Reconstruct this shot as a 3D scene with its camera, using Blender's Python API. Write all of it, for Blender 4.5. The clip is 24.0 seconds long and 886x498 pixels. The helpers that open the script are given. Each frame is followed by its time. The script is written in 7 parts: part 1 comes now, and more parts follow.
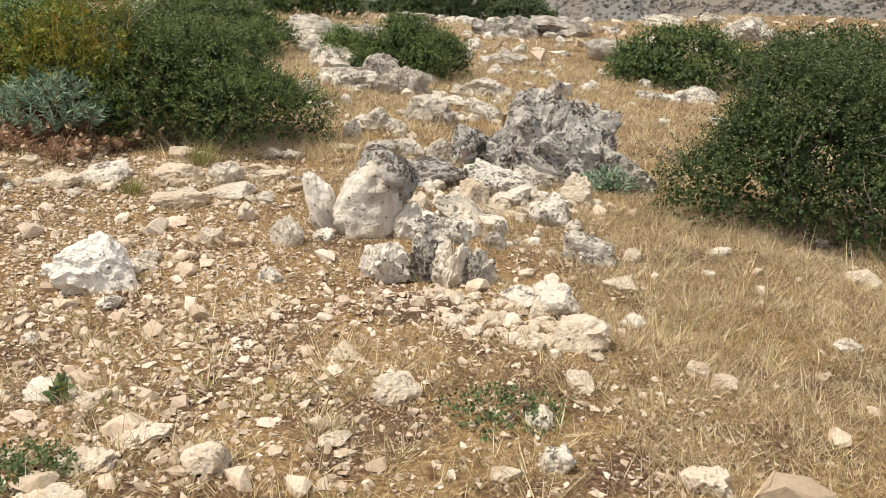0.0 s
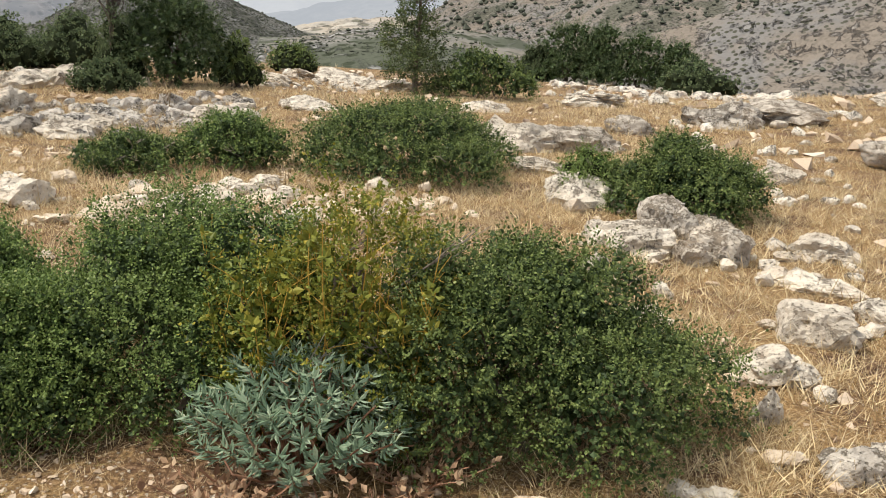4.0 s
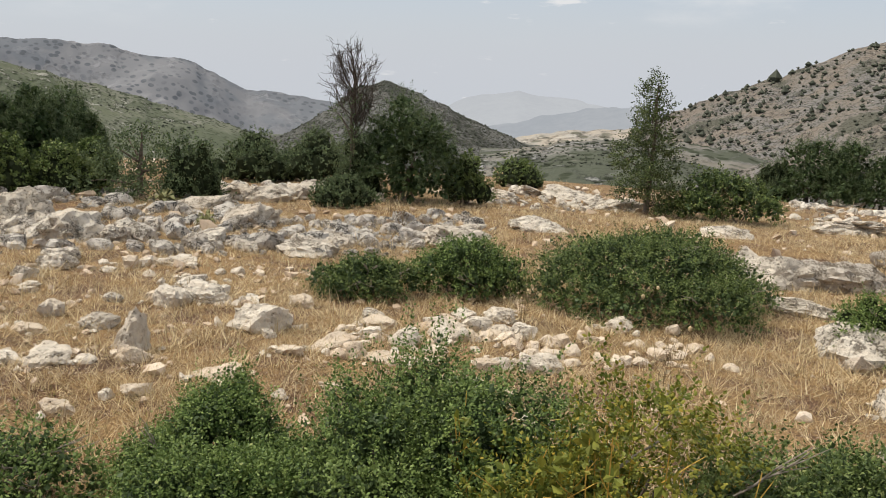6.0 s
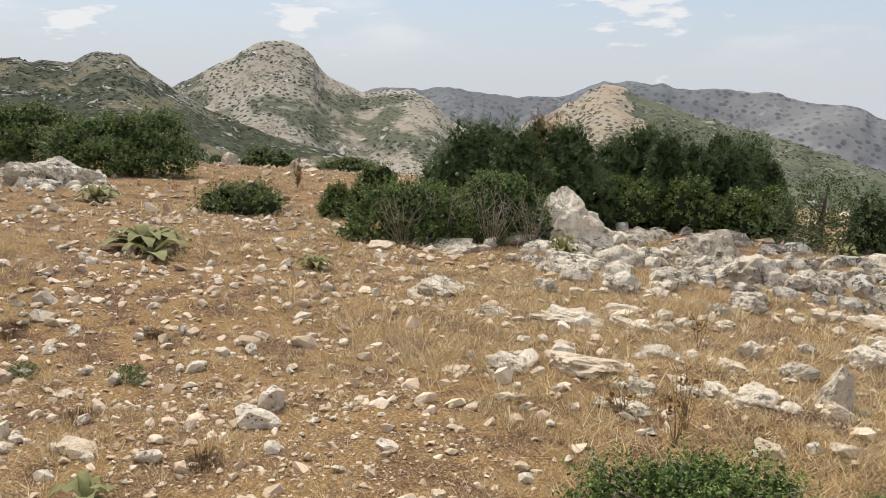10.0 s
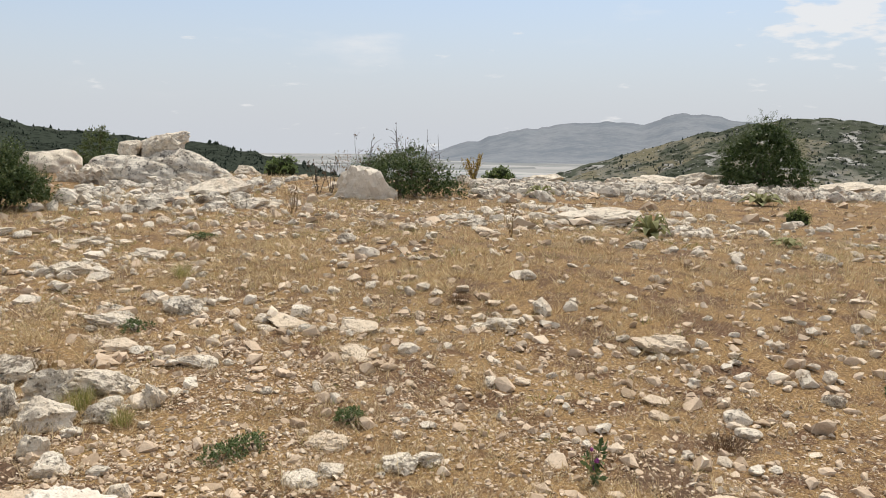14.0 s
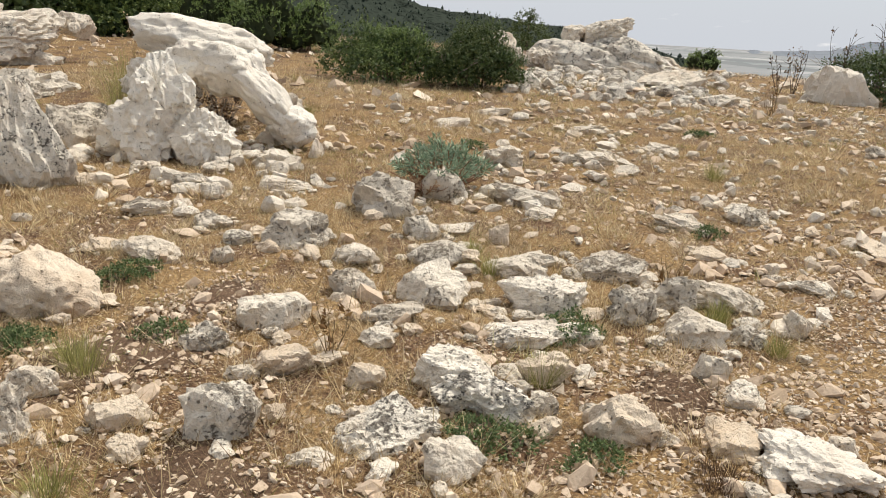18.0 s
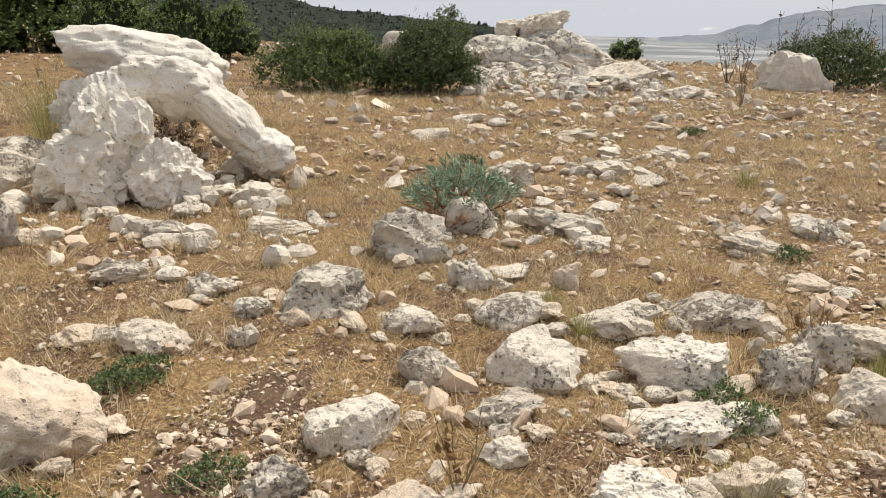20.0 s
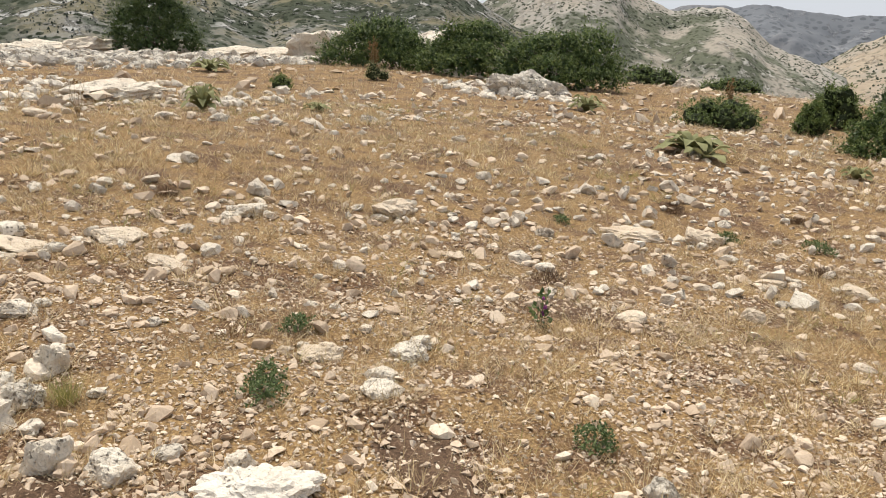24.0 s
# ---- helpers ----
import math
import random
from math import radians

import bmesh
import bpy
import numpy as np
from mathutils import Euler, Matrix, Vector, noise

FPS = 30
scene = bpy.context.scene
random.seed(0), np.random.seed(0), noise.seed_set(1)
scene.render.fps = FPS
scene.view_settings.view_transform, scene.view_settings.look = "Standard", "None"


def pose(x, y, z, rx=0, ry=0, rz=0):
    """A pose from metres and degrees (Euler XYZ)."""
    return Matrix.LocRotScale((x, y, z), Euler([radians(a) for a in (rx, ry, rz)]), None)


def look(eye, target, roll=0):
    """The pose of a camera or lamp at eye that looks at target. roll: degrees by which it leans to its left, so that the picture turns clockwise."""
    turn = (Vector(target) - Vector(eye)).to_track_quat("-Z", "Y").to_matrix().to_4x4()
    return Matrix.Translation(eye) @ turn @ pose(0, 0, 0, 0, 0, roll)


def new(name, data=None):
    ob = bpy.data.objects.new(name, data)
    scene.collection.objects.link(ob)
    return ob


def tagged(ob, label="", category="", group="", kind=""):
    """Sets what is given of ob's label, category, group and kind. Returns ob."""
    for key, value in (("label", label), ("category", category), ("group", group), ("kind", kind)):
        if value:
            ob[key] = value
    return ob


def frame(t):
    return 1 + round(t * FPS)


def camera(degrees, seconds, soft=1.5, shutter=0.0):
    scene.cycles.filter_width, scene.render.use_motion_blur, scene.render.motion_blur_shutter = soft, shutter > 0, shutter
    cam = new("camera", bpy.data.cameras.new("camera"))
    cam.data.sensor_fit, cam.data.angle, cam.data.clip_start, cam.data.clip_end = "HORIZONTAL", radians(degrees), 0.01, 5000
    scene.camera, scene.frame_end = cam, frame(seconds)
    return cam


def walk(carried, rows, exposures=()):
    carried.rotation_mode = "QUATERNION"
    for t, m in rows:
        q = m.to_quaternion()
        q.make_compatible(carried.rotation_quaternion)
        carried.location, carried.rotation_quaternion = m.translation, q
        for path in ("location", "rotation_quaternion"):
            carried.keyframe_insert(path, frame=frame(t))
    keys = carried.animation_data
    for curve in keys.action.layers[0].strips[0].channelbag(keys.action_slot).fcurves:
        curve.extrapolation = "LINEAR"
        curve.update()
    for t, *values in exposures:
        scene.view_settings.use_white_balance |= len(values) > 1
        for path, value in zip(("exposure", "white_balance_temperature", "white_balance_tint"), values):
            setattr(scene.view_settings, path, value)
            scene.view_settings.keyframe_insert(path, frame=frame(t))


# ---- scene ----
cam = camera(54.4, 24.0, 0.9)
PATH = [
    (0, (-0.001, -0.015, 1.514), (0.106, 1.857, 0.817), 4.1),
    (0.5, (-0.132, 0.379, 1.553), (0.111, 2.24, 0.863), 4.9),
    (1, (-0.264, 0.849, 1.58), (-0.108, 2.739, 0.945), 3.6),
    (1.5, (-0.372, 1.456, 1.604), (-0.397, 3.354, 0.973), 4.2),
    (2, (-0.665, 1.85, 1.582), (-0.748, 3.736, 0.923), 4.6),
    (2.5, (-1.02, 2.176, 1.719), (-1.111, 4.064, 1.064), 2.6),
    (4.5, (-1.944, 3.432, 1.882), (-2.106, 5.346, 1.326), 2.5),
    (5, (-2.046, 3.643, 1.934), (-2.322, 5.573, 1.486), 2.5),
    (5.5, (-2.105, 3.823, 1.959), (-2.494, 5.748, 1.58), 2.8),
    (6, (-2.192, 3.804, 1.961), (-2.811, 5.666, 1.573), 1.7),
    (6.5, (-2.252, 3.71, 1.981), (-3.133, 5.463, 1.597), 1.0),
    (7, (-2.296, 3.687, 1.987), (-3.317, 5.367, 1.621), 1.4),
    (7.5, (-2.338, 3.66, 1.995), (-3.441, 5.291, 1.639), 1.6),
    (8, (-2.353, 3.635, 2.004), (-3.544, 5.204, 1.655), 1.4),
    (8.5, (-2.375, 3.605, 2.014), (-3.659, 5.102, 1.679), 1.4),
    (9, (-2.409, 3.548, 2.036), (-3.79, 4.959, 1.715), 1.7),
    (9.5, (-2.455, 3.482, 2.023), (-3.992, 4.722, 1.706), 2.1),
    (10, (-2.518, 3.404, 1.994), (-4.228, 4.39, 1.673), 1.4),
    (10.5, (-2.555, 3.282, 1.98), (-4.378, 4.033, 1.645), -0.3),
    (12.5, (-2.817, 3.247, 1.982), (-4.779, 3.031, 1.661), 0.2),
    (13, (-2.778, 3.199, 1.956), (-4.679, 2.648, 1.671), -0.6),
    (13.5, (-2.739, 3.101, 1.936), (-4.513, 2.207, 1.699), -0.6),
    (14, (-2.707, 3.012, 1.925), (-4.358, 1.91, 1.68), 0.5),
    (14.5, (-2.565, 2.861, 1.944), (-4.107, 1.61, 1.704), 2.0),
    (15, (-2.369, 2.698, 1.958), (-3.72, 1.24, 1.74), 3.1),
    (15.5, (-2.183, 2.533, 1.928), (-3.305, 0.894, 1.698), 3.6),
    (16, (-2.097, 2.402, 1.881), (-3.005, 0.651, 1.549), 5.3),
    (16.5, (-2.172, 2.125, 1.832), (-2.956, 0.339, 1.386), 5.4),
    (17, (-2.254, 1.804, 1.857), (-2.99, 0.008, 1.376), 4.5),
    (17.5, (-2.107, 1.557, 1.827), (-2.968, -0.181, 1.341), 3.8),
    (18, (-1.917, 1.282, 1.86), (-2.968, -0.34, 1.347), 3.2),
    (18.5, (-1.84, 0.972, 1.823), (-2.89, -0.659, 1.332), 3.1),
    (20.5, (-1.848, -0.515, 1.866), (-3.221, -1.878, 1.359), 0.6),
    (21, (-1.937, -0.679, 1.892), (-3.49, -1.842, 1.406), 1.0),
    (21.5, (-1.921, -0.779, 1.949), (-3.618, -1.722, 1.47), 1.2),
    (22, (-1.913, -0.778, 1.965), (-3.734, -1.462, 1.498), 2.0),
    (22.5, (-1.938, -0.677, 1.977), (-3.843, -1.071, 1.512), 2.5),
    (23, (-1.977, -0.579, 1.971), (-3.913, -0.693, 1.484), 2.5),
    (23.5, (-1.993, -0.489, 1.959), (-3.923, -0.346, 1.453), 2.3),
    (24, (-2.011, -0.411, 1.945), (-3.908, -0.048, 1.427), 2.0),
]
walk(cam, [(t, look(eye, target, roll)) for t, eye, target, roll in PATH], ((0.0, 0.08), (2.0, 0.0), (4.8, 0.22), (6.0, -0.10), (7.5, 0.0), (13.0, 0.0), (15.0, -0.09), (17.0, 0.0), (22.0, 0.03), (24.0, 0.12)))

# ---- sky, sun and exposure ----
world = bpy.data.worlds.new("hazy_sky")
scene.world = world
world.use_nodes = True
wn, wl = world.node_tree.nodes, world.node_tree.links
wn.clear()
w_out = wn.new("ShaderNodeOutputWorld")
w_bg = wn.new("ShaderNodeBackground")
w_sky = wn.new("ShaderNodeTexSky")
w_sky.sky_type = "NISHITA"
w_sky.sun_disc = False
w_sky.sun_elevation = radians(60)
w_sky.sun_rotation = radians(260)
w_sky.air_density, w_sky.dust_density, w_sky.ozone_density = 1.0, 0.9, 3.8
w_co = wn.new("ShaderNodeTexCoord")
w_sep = wn.new("ShaderNodeSeparateXYZ")
wl.new(w_co.outputs["Generated"], w_sep.inputs[0])
# thin veil of cloud over the blue, thick towards the horizon, with loose cumulus patches
w_stretch = wn.new("ShaderNodeMapping")
w_stretch.inputs["Scale"].default_value = (1.6, 1.6, 6.0)
wl.new(w_co.outputs["Generated"], w_stretch.inputs[0])
w_cloud = wn.new("ShaderNodeTexNoise")
w_cloud.inputs["Scale"].default_value = 2.2
w_cloud.inputs["Detail"].default_value = 7.0
w_cloud.inputs["Roughness"].default_value = 0.55
wl.new(w_stretch.outputs[0], w_cloud.inputs[0])
w_puff = wn.new("ShaderNodeMapRange")
w_puff.interpolation_type = "SMOOTHSTEP"
w_puff.inputs["From Min"].default_value, w_puff.inputs["From Max"].default_value = 0.52, 0.72
w_puff.inputs["To Min"].default_value, w_puff.inputs["To Max"].default_value = 0.0, 0.85
wl.new(w_cloud.outputs[0], w_puff.inputs[0])
w_lift = wn.new("ShaderNodeMapRange")
w_lift.interpolation_type = "SMOOTHSTEP"
w_lift.inputs["From Min"].default_value, w_lift.inputs["From Max"].default_value = 0.03, 0.12
wl.new(w_sep.outputs[2], w_lift.inputs[0])
w_mul = wn.new("ShaderNodeMath")
w_mul.operation = "MULTIPLY"
wl.new(w_puff.outputs[0], w_mul.inputs[0])
wl.new(w_lift.outputs[0], w_mul.inputs[1])
# cumulus banks low in the west and north
w_wisp = wn.new("ShaderNodeTexNoise")
w_wisp.inputs["Scale"].default_value, w_wisp.inputs["Detail"].default_value = 14.0, 8.0
wl.new(w_stretch.outputs[0], w_wisp.inputs[0])
w_last = w_mul.outputs[0]
for w_dir, w_size in (((-0.980, -0.160, 0.135), 0.13), ((-0.735, 0.668, 0.122), 0.11), ((-0.933, 0.347, 0.092), 0.055), ((-0.234, 0.965, 0.118), 0.11), ((-0.988, 0.127, 0.084), 0.05)):
    w_far = wn.new("ShaderNodeVectorMath")
    w_far.operation = "DISTANCE"
    w_flat = wn.new("ShaderNodeVectorMath")
    w_flat.operation = "MULTIPLY"
    w_flat.inputs[1].default_value = (1, 1, 1.7)
    wl.new(w_co.outputs["Generated"], w_flat.inputs[0])
    wl.new(w_flat.outputs[0], w_far.inputs[0])
    w_far.inputs[1].default_value = (w_dir[0], w_dir[1], w_dir[2] * 1.7)
    w_near = wn.new("ShaderNodeMapRange")
    w_near.inputs["From Min"].default_value, w_near.inputs["From Max"].default_value = 0.0, w_size
    w_near.inputs["To Min"].default_value, w_near.inputs["To Max"].default_value = 0.36, 0.0
    wl.new(w_far.outputs["Value"], w_near.inputs[0])
    w_sum = wn.new("ShaderNodeMath")
    wl.new(w_near.outputs[0], w_sum.inputs[0])
    wl.new(w_wisp.outputs[0], w_sum.inputs[1])
    w_edge = wn.new("ShaderNodeMapRange")
    w_edge.interpolation_type = "SMOOTHSTEP"
    w_edge.inputs["From Min"].default_value, w_edge.inputs["From Max"].default_value = 0.66, 0.80
    w_edge.inputs["To Max"].default_value = 0.8
    wl.new(w_sum.outputs[0], w_edge.inputs[0])
    w_top = wn.new("ShaderNodeMath")
    w_top.operation = "MAXIMUM"
    wl.new(w_last, w_top.inputs[0])
    wl.new(w_edge.outputs[0], w_top.inputs[1])
    w_last = w_top.outputs[0]
w_veil = wn.new("ShaderNodeMixRGB")
w_thick = wn.new("ShaderNodeMapRange")
w_thick.interpolation_type = "SMOOTHSTEP"
for w_key, w_val in (("From Min", 0.0), ("From Max", 0.21), ("To Min", 0.97), ("To Max", 0.42)):
    w_thick.inputs[w_key].default_value = w_val
wl.new(w_sep.outputs[2], w_thick.inputs[0])
wl.new(w_thick.outputs[0], w_veil.inputs[0])
w_veil.inputs[2].default_value = (4.3, 4.5, 4.85, 1)
wl.new(w_sky.outputs[0], w_veil.inputs[1])
# a bright thin veil overhead
w_high = wn.new("ShaderNodeMapRange")
w_high.interpolation_type = "SMOOTHSTEP"
for w_key, w_val in (("From Min", 0.30), ("From Max", 0.75), ("To Min", 0.0), ("To Max", 0.75)):
    w_high.inputs[w_key].default_value = w_val
wl.new(w_sep.outputs[2], w_high.inputs[0])
w_over = wn.new("ShaderNodeMixRGB")
w_over.inputs[2].default_value = (6.6, 6.4, 6.1, 1)
wl.new(w_high.outputs[0], w_over.inputs[0])
wl.new(w_veil.outputs[0], w_over.inputs[1])
w_mix = wn.new("ShaderNodeMixRGB")
w_mix.inputs[2].default_value = (6.1, 6.05, 6.05, 1)
wl.new(w_last, w_mix.inputs[0])
wl.new(w_over.outputs[0], w_mix.inputs[1])
wl.new(w_mix.outputs[0], w_bg.inputs[0])
w_bg.inputs[1].default_value = 0.145
wl.new(w_bg.outputs[0], w_out.inputs[0])

sun = new("sun", bpy.data.lights.new("sun", "SUN"))
sun.data.energy, sun.data.angle, sun.data.color = 3.8, radians(6), (1.0, 0.94, 0.84)
sun.matrix_world = look((-14.8, -2.6, 26.0), (0, 0, 0))


# ---- materials ----
class Mat:
    """A small builder of node materials."""

    def __init__(self, name, rough=0.9, spec=0.2):
        self.m = bpy.data.materials.new(name)
        self.m.use_nodes = True
        self.n, self.l = self.m.node_tree.nodes, self.m.node_tree.links
        self.b = self.n["Principled BSDF"]
        self.b.inputs["Roughness"].default_value = rough
        self.b.inputs["Specular IOR Level"].default_value = spec
        self.co = self.n.new("ShaderNodeTexCoord")
        self.geo = self.n.new("ShaderNodeNewGeometry")
        self.info = self.n.new("ShaderNodeObjectInfo")

    def noise(self, scale, detail=4, rough=0.55, where="Object", warp=0.0):
        t = self.n.new("ShaderNodeTexNoise")
        t.inputs["Scale"].default_value, t.inputs["Detail"].default_value = scale, detail
        t.inputs["Roughness"].default_value, t.inputs["Distortion"].default_value = rough, warp
        self.l.new(self.geo.outputs["Position"] if where == "World" else self.co.outputs[where], t.inputs[0])
        return t.outputs[0]

    def cells(self, scale, where="World", feature="F1"):
        t = self.n.new("ShaderNodeTexVoronoi")
        t.feature = feature
        t.inputs["Scale"].default_value = scale
        self.l.new(self.geo.outputs["Position"] if where == "World" else self.co.outputs[where], t.inputs[0])
        return t

    def band(self, value, lo, hi, a=0.0, b=1.0):
        t = self.n.new("ShaderNodeMapRange")
        t.interpolation_type = "SMOOTHSTEP"
        for key, v in (("From Min", lo), ("From Max", hi), ("To Min", a), ("To Max", b)):
            t.inputs[key].default_value = v
        self.l.new(value, t.inputs[0])
        return t.outputs[0]

    def math(self, op, a, b):
        t = self.n.new("ShaderNodeMath")
        t.operation = op
        for k, v in enumerate((a, b)):
            if isinstance(v, (int, float)):
                t.inputs[k].default_value = v
            else:
                self.l.new(v, t.inputs[k])
        return t.outputs[0]

    def mix(self, f, a, b, kind="MIX"):
        t = self.n.new("ShaderNodeMixRGB")
        t.blend_type = kind
        for k, v in enumerate((f, a, b)):
            if isinstance(v, (int, float)):
                t.inputs[k].default_value = v
            elif isinstance(v, tuple):
                t.inputs[k].default_value = (*v, 1)
            else:
                self.l.new(v, t.inputs[k])
        return t.outputs[0]

    def ramp(self, value, stops):
        t = self.n.new("ShaderNodeValToRGB")
        e = t.color_ramp.elements
        while len(e) < len(stops):
            e.new(0.5)
        for k, (p, c) in enumerate(stops):
            e[k].position, e[k].color = p, (*c, 1)
        self.l.new(value, t.inputs[0])
        return t.outputs[0]

    def colour(self, value):
        self.l.new(value, self.b.inputs["Base Color"])
        return self

    def bump(self, value, strength=0.5, distance=0.02):
        t = self.n.new("ShaderNodeBump")
        t.inputs["Strength"].default_value, t.inputs["Distance"].default_value = strength, distance
        self.l.new(value, t.inputs["Height"])
        self.l.new(t.outputs[0], self.b.inputs["Normal"])
        return self


def soil_material():
    k = Mat("dry_stony_soil", 0.95, 0.1)
    big, mid, fine = k.noise(0.35, 3, where="World"), k.noise(2.2, 5, where="World"), k.noise(46, 7, 0.7, where="World")
    earth = k.ramp(fine, [(0.34, (0.032, 0.017, 0.011)), (0.52, (0.112, 0.062, 0.038)), (0.70, (0.34, 0.225, 0.145))])
    straw = k.ramp(fine, [(0.30, (0.068, 0.041, 0.023)), (0.5, (0.234, 0.146, 0.067)), (0.70, (0.52, 0.365, 0.178))])
    c = k.mix(k.band(k.math("ADD", k.math("MULTIPLY", mid, 0.6), k.math("MULTIPLY", k.noise(9, 5, 0.7, where="World"), 0.4)), 0.42, 0.54, 0.1, 1), earth, straw)
    c = k.mix(k.band(big, 0.52, 0.68, 0, 0.35), c, straw)
    chips = k.cells(34)
    grit = k.band(chips.outputs["Distance"], 0.16, 0.30, 1, 0)
    pick = k.n.new("ShaderNodeSeparateColor")
    k.l.new(chips.outputs["Color"], pick.inputs[0])
    some = k.band(pick.outputs[0], 0.30, 0.40)
    grit = k.math("MULTIPLY", k.math("MULTIPLY", grit, some), k.band(mid, 0.62, 0.42, 0.25, 1))
    c = k.mix(grit, c, k.mix(pick.outputs[1], (0.42, 0.33, 0.235), (0.60, 0.53, 0.43)))
    crumbs = k.cells(95)
    bits = k.n.new("ShaderNodeSeparateColor")
    k.l.new(crumbs.outputs["Color"], bits.inputs[0])
    crumb = k.math("MULTIPLY", k.band(crumbs.outputs["Distance"], 0.18, 0.34, 1, 0), k.band(bits.outputs[0], 0.45, 0.55))
    c = k.mix(k.math("MULTIPLY", crumb, 0.8), c, k.mix(bits.outputs[1], (0.10, 0.06, 0.038), (0.58, 0.47, 0.34)))
    h = k.math("ADD", k.math("ADD", k.math("MULTIPLY", fine, 0.5), k.math("MULTIPLY", crumb, 0.35)), k.math("MULTIPLY", grit, 0.9))
    return k.colour(c).bump(h, 0.7, 0.025).m


def rock_material(name, pale, grey, dark, cover, lichen, warm=0.3):
    """Weathered limestone: a clean broken tone, a grey weathered skin, flecks of black lichen, pits and rusty stains."""
    k = Mat(name, 0.93, 0.12)
    big, mid, fine = k.noise(2.6, 4, where="World"), k.noise(13, 6, 0.65, where="World"), k.noise(85, 4, where="World")
    c = k.mix(k.band(mid, 0.36, 0.7, 0, 0.5), pale, tuple(0.80 * v for v in pale))
    skin = k.math("ADD", k.math("MULTIPLY", big, 0.6), k.math("MULTIPLY", mid, 0.4))
    c = k.mix(k.band(skin, cover, cover + 0.08, 0, 0.75), c, grey)
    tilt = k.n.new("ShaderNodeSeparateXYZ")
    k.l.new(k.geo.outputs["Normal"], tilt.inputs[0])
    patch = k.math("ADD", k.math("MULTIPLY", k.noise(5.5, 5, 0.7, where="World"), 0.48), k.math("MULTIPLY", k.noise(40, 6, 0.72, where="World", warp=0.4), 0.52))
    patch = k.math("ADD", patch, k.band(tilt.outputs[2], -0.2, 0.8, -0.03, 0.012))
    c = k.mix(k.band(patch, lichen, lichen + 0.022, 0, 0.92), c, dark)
    spots = k.cells(30)
    pits = k.math("MULTIPLY", k.band(spots.outputs["Distance"], 0.14, 0.26, 1, 0), k.band(mid, 0.50, 0.58))
    c = k.mix(k.math("MULTIPLY", pits, 0.75), c, dark)
    stain = k.noise(2.1, 3, where="World", warp=0.5)
    c = k.mix(k.band(stain, 0.52, 0.70, 0, warm), c, (0.56, 0.38, 0.23))
    c = k.mix(k.math("MULTIPLY", k.info.outputs["Random"], 0.22), c, (0.44, 0.34, 0.24))
    c = k.mix(k.band(k.geo.outputs["Random Per Island"], 0.3, 1.0, 0, 0.25), c, (0.48, 0.39, 0.28))
    c = k.mix(k.band(fine, 0.56, 0.70, 0, 0.4), c, tuple(0.5 * v for v in grey))
    h = k.math("SUBTRACT", k.math("ADD", mid, k.math("MULTIPLY", fine, 0.3)), k.math("ADD", k.math("MULTIPLY", pits, 0.7), k.math("MULTIPLY", k.band(patch, lichen - 0.02, lichen + 0.03), 0.25)))
    return k.colour(c).bump(h, 0.9, 0.035).m


def leaf_material(name, dark, mid, pale, odd=None, rough=0.5):
    k = Mat(name, rough, 0.22)
    r = k.geo.outputs["Random Per Island"]
    c = k.ramp(r, [(0.0, dark), (0.6, mid), (0.96, pale), (1.0, odd or pale)])
    big = k.noise(1.6, 2, where="World")
    c = k.mix(k.band(big, 0.4, 0.65, 0, 0.4), c, tuple(0.8 * v for v in pale))
    clump = k.noise(11, 3, 0.6, where="World")
    c = k.mix(k.band(clump, 0.40, 0.58, 0.35, 0), c, dark)
    k.colour(c)
    soft = k.n.new("ShaderNodeBsdfTranslucent")
    k.l.new(c, soft.inputs[0])
    both = k.n.new("ShaderNodeMixShader")
    both.inputs[0].default_value = 0.22
    k.l.new(k.b.outputs[0], both.inputs[1])
    k.l.new(soft.outputs[0], both.inputs[2])
    k.l.new(both.outputs[0], k.n["Material Output"].inputs[0])
    return k.m


def plain_material(name, a, b, scale=20, rough=0.9):
    k = Mat(name, rough, 0.15)
    n = k.noise(scale, 5)
    return k.colour(k.ramp(n, [(0.3, a), (0.7, b)])).bump(n, 0.5, 0.01).m


def hill_material(name, bare, scrub, rock, dots, cover, mottle=0.02, crag=0.5):
    """A far slope: bare earth with crags of pale rock, sheets of scrub and single bushes."""
    k = Mat(name, 1.0, 0.0)
    big, mid = k.noise(mottle * 0.25, 5, 0.6, where="World"), k.noise(mottle, 6, 0.65, where="World")
    c = k.mix(k.band(mid, 0.38, 0.62), bare, rock)
    c = k.mix(k.band(k.math("ADD", k.math("MULTIPLY", big, 0.7), k.math("MULTIPLY", mid, 0.3)), cover, cover + 0.06, 0, 0.88), c, scrub)
    ledge = k.noise(dots * 0.45, 7, 0.72, where="World", warp=0.6)
    crags = k.math("MULTIPLY", k.band(ledge, 0.53, 0.60), k.band(k.noise(mottle * 0.6, 4, where="World"), 0.42, 0.55, 0.15, 1))
    c = k.mix(k.math("MULTIPLY", crags, crag), c, tuple(min(0.62, 1.7 * v) for v in rock))
    spots = k.cells(dots)
    bush = k.band(spots.outputs["Distance"], 0.28, 0.44, 1, 0)
    bush = k.math("MULTIPLY", bush, k.band(mid, 0.36, 0.52, 0.2, 1))
    c = k.mix(bush, c, tuple(0.72 * v for v in scrub))
    return k.colour(c).bump(k.math("ADD", mid, k.math("MULTIPLY", crags, 0.4)), 0.9, 6.0).m


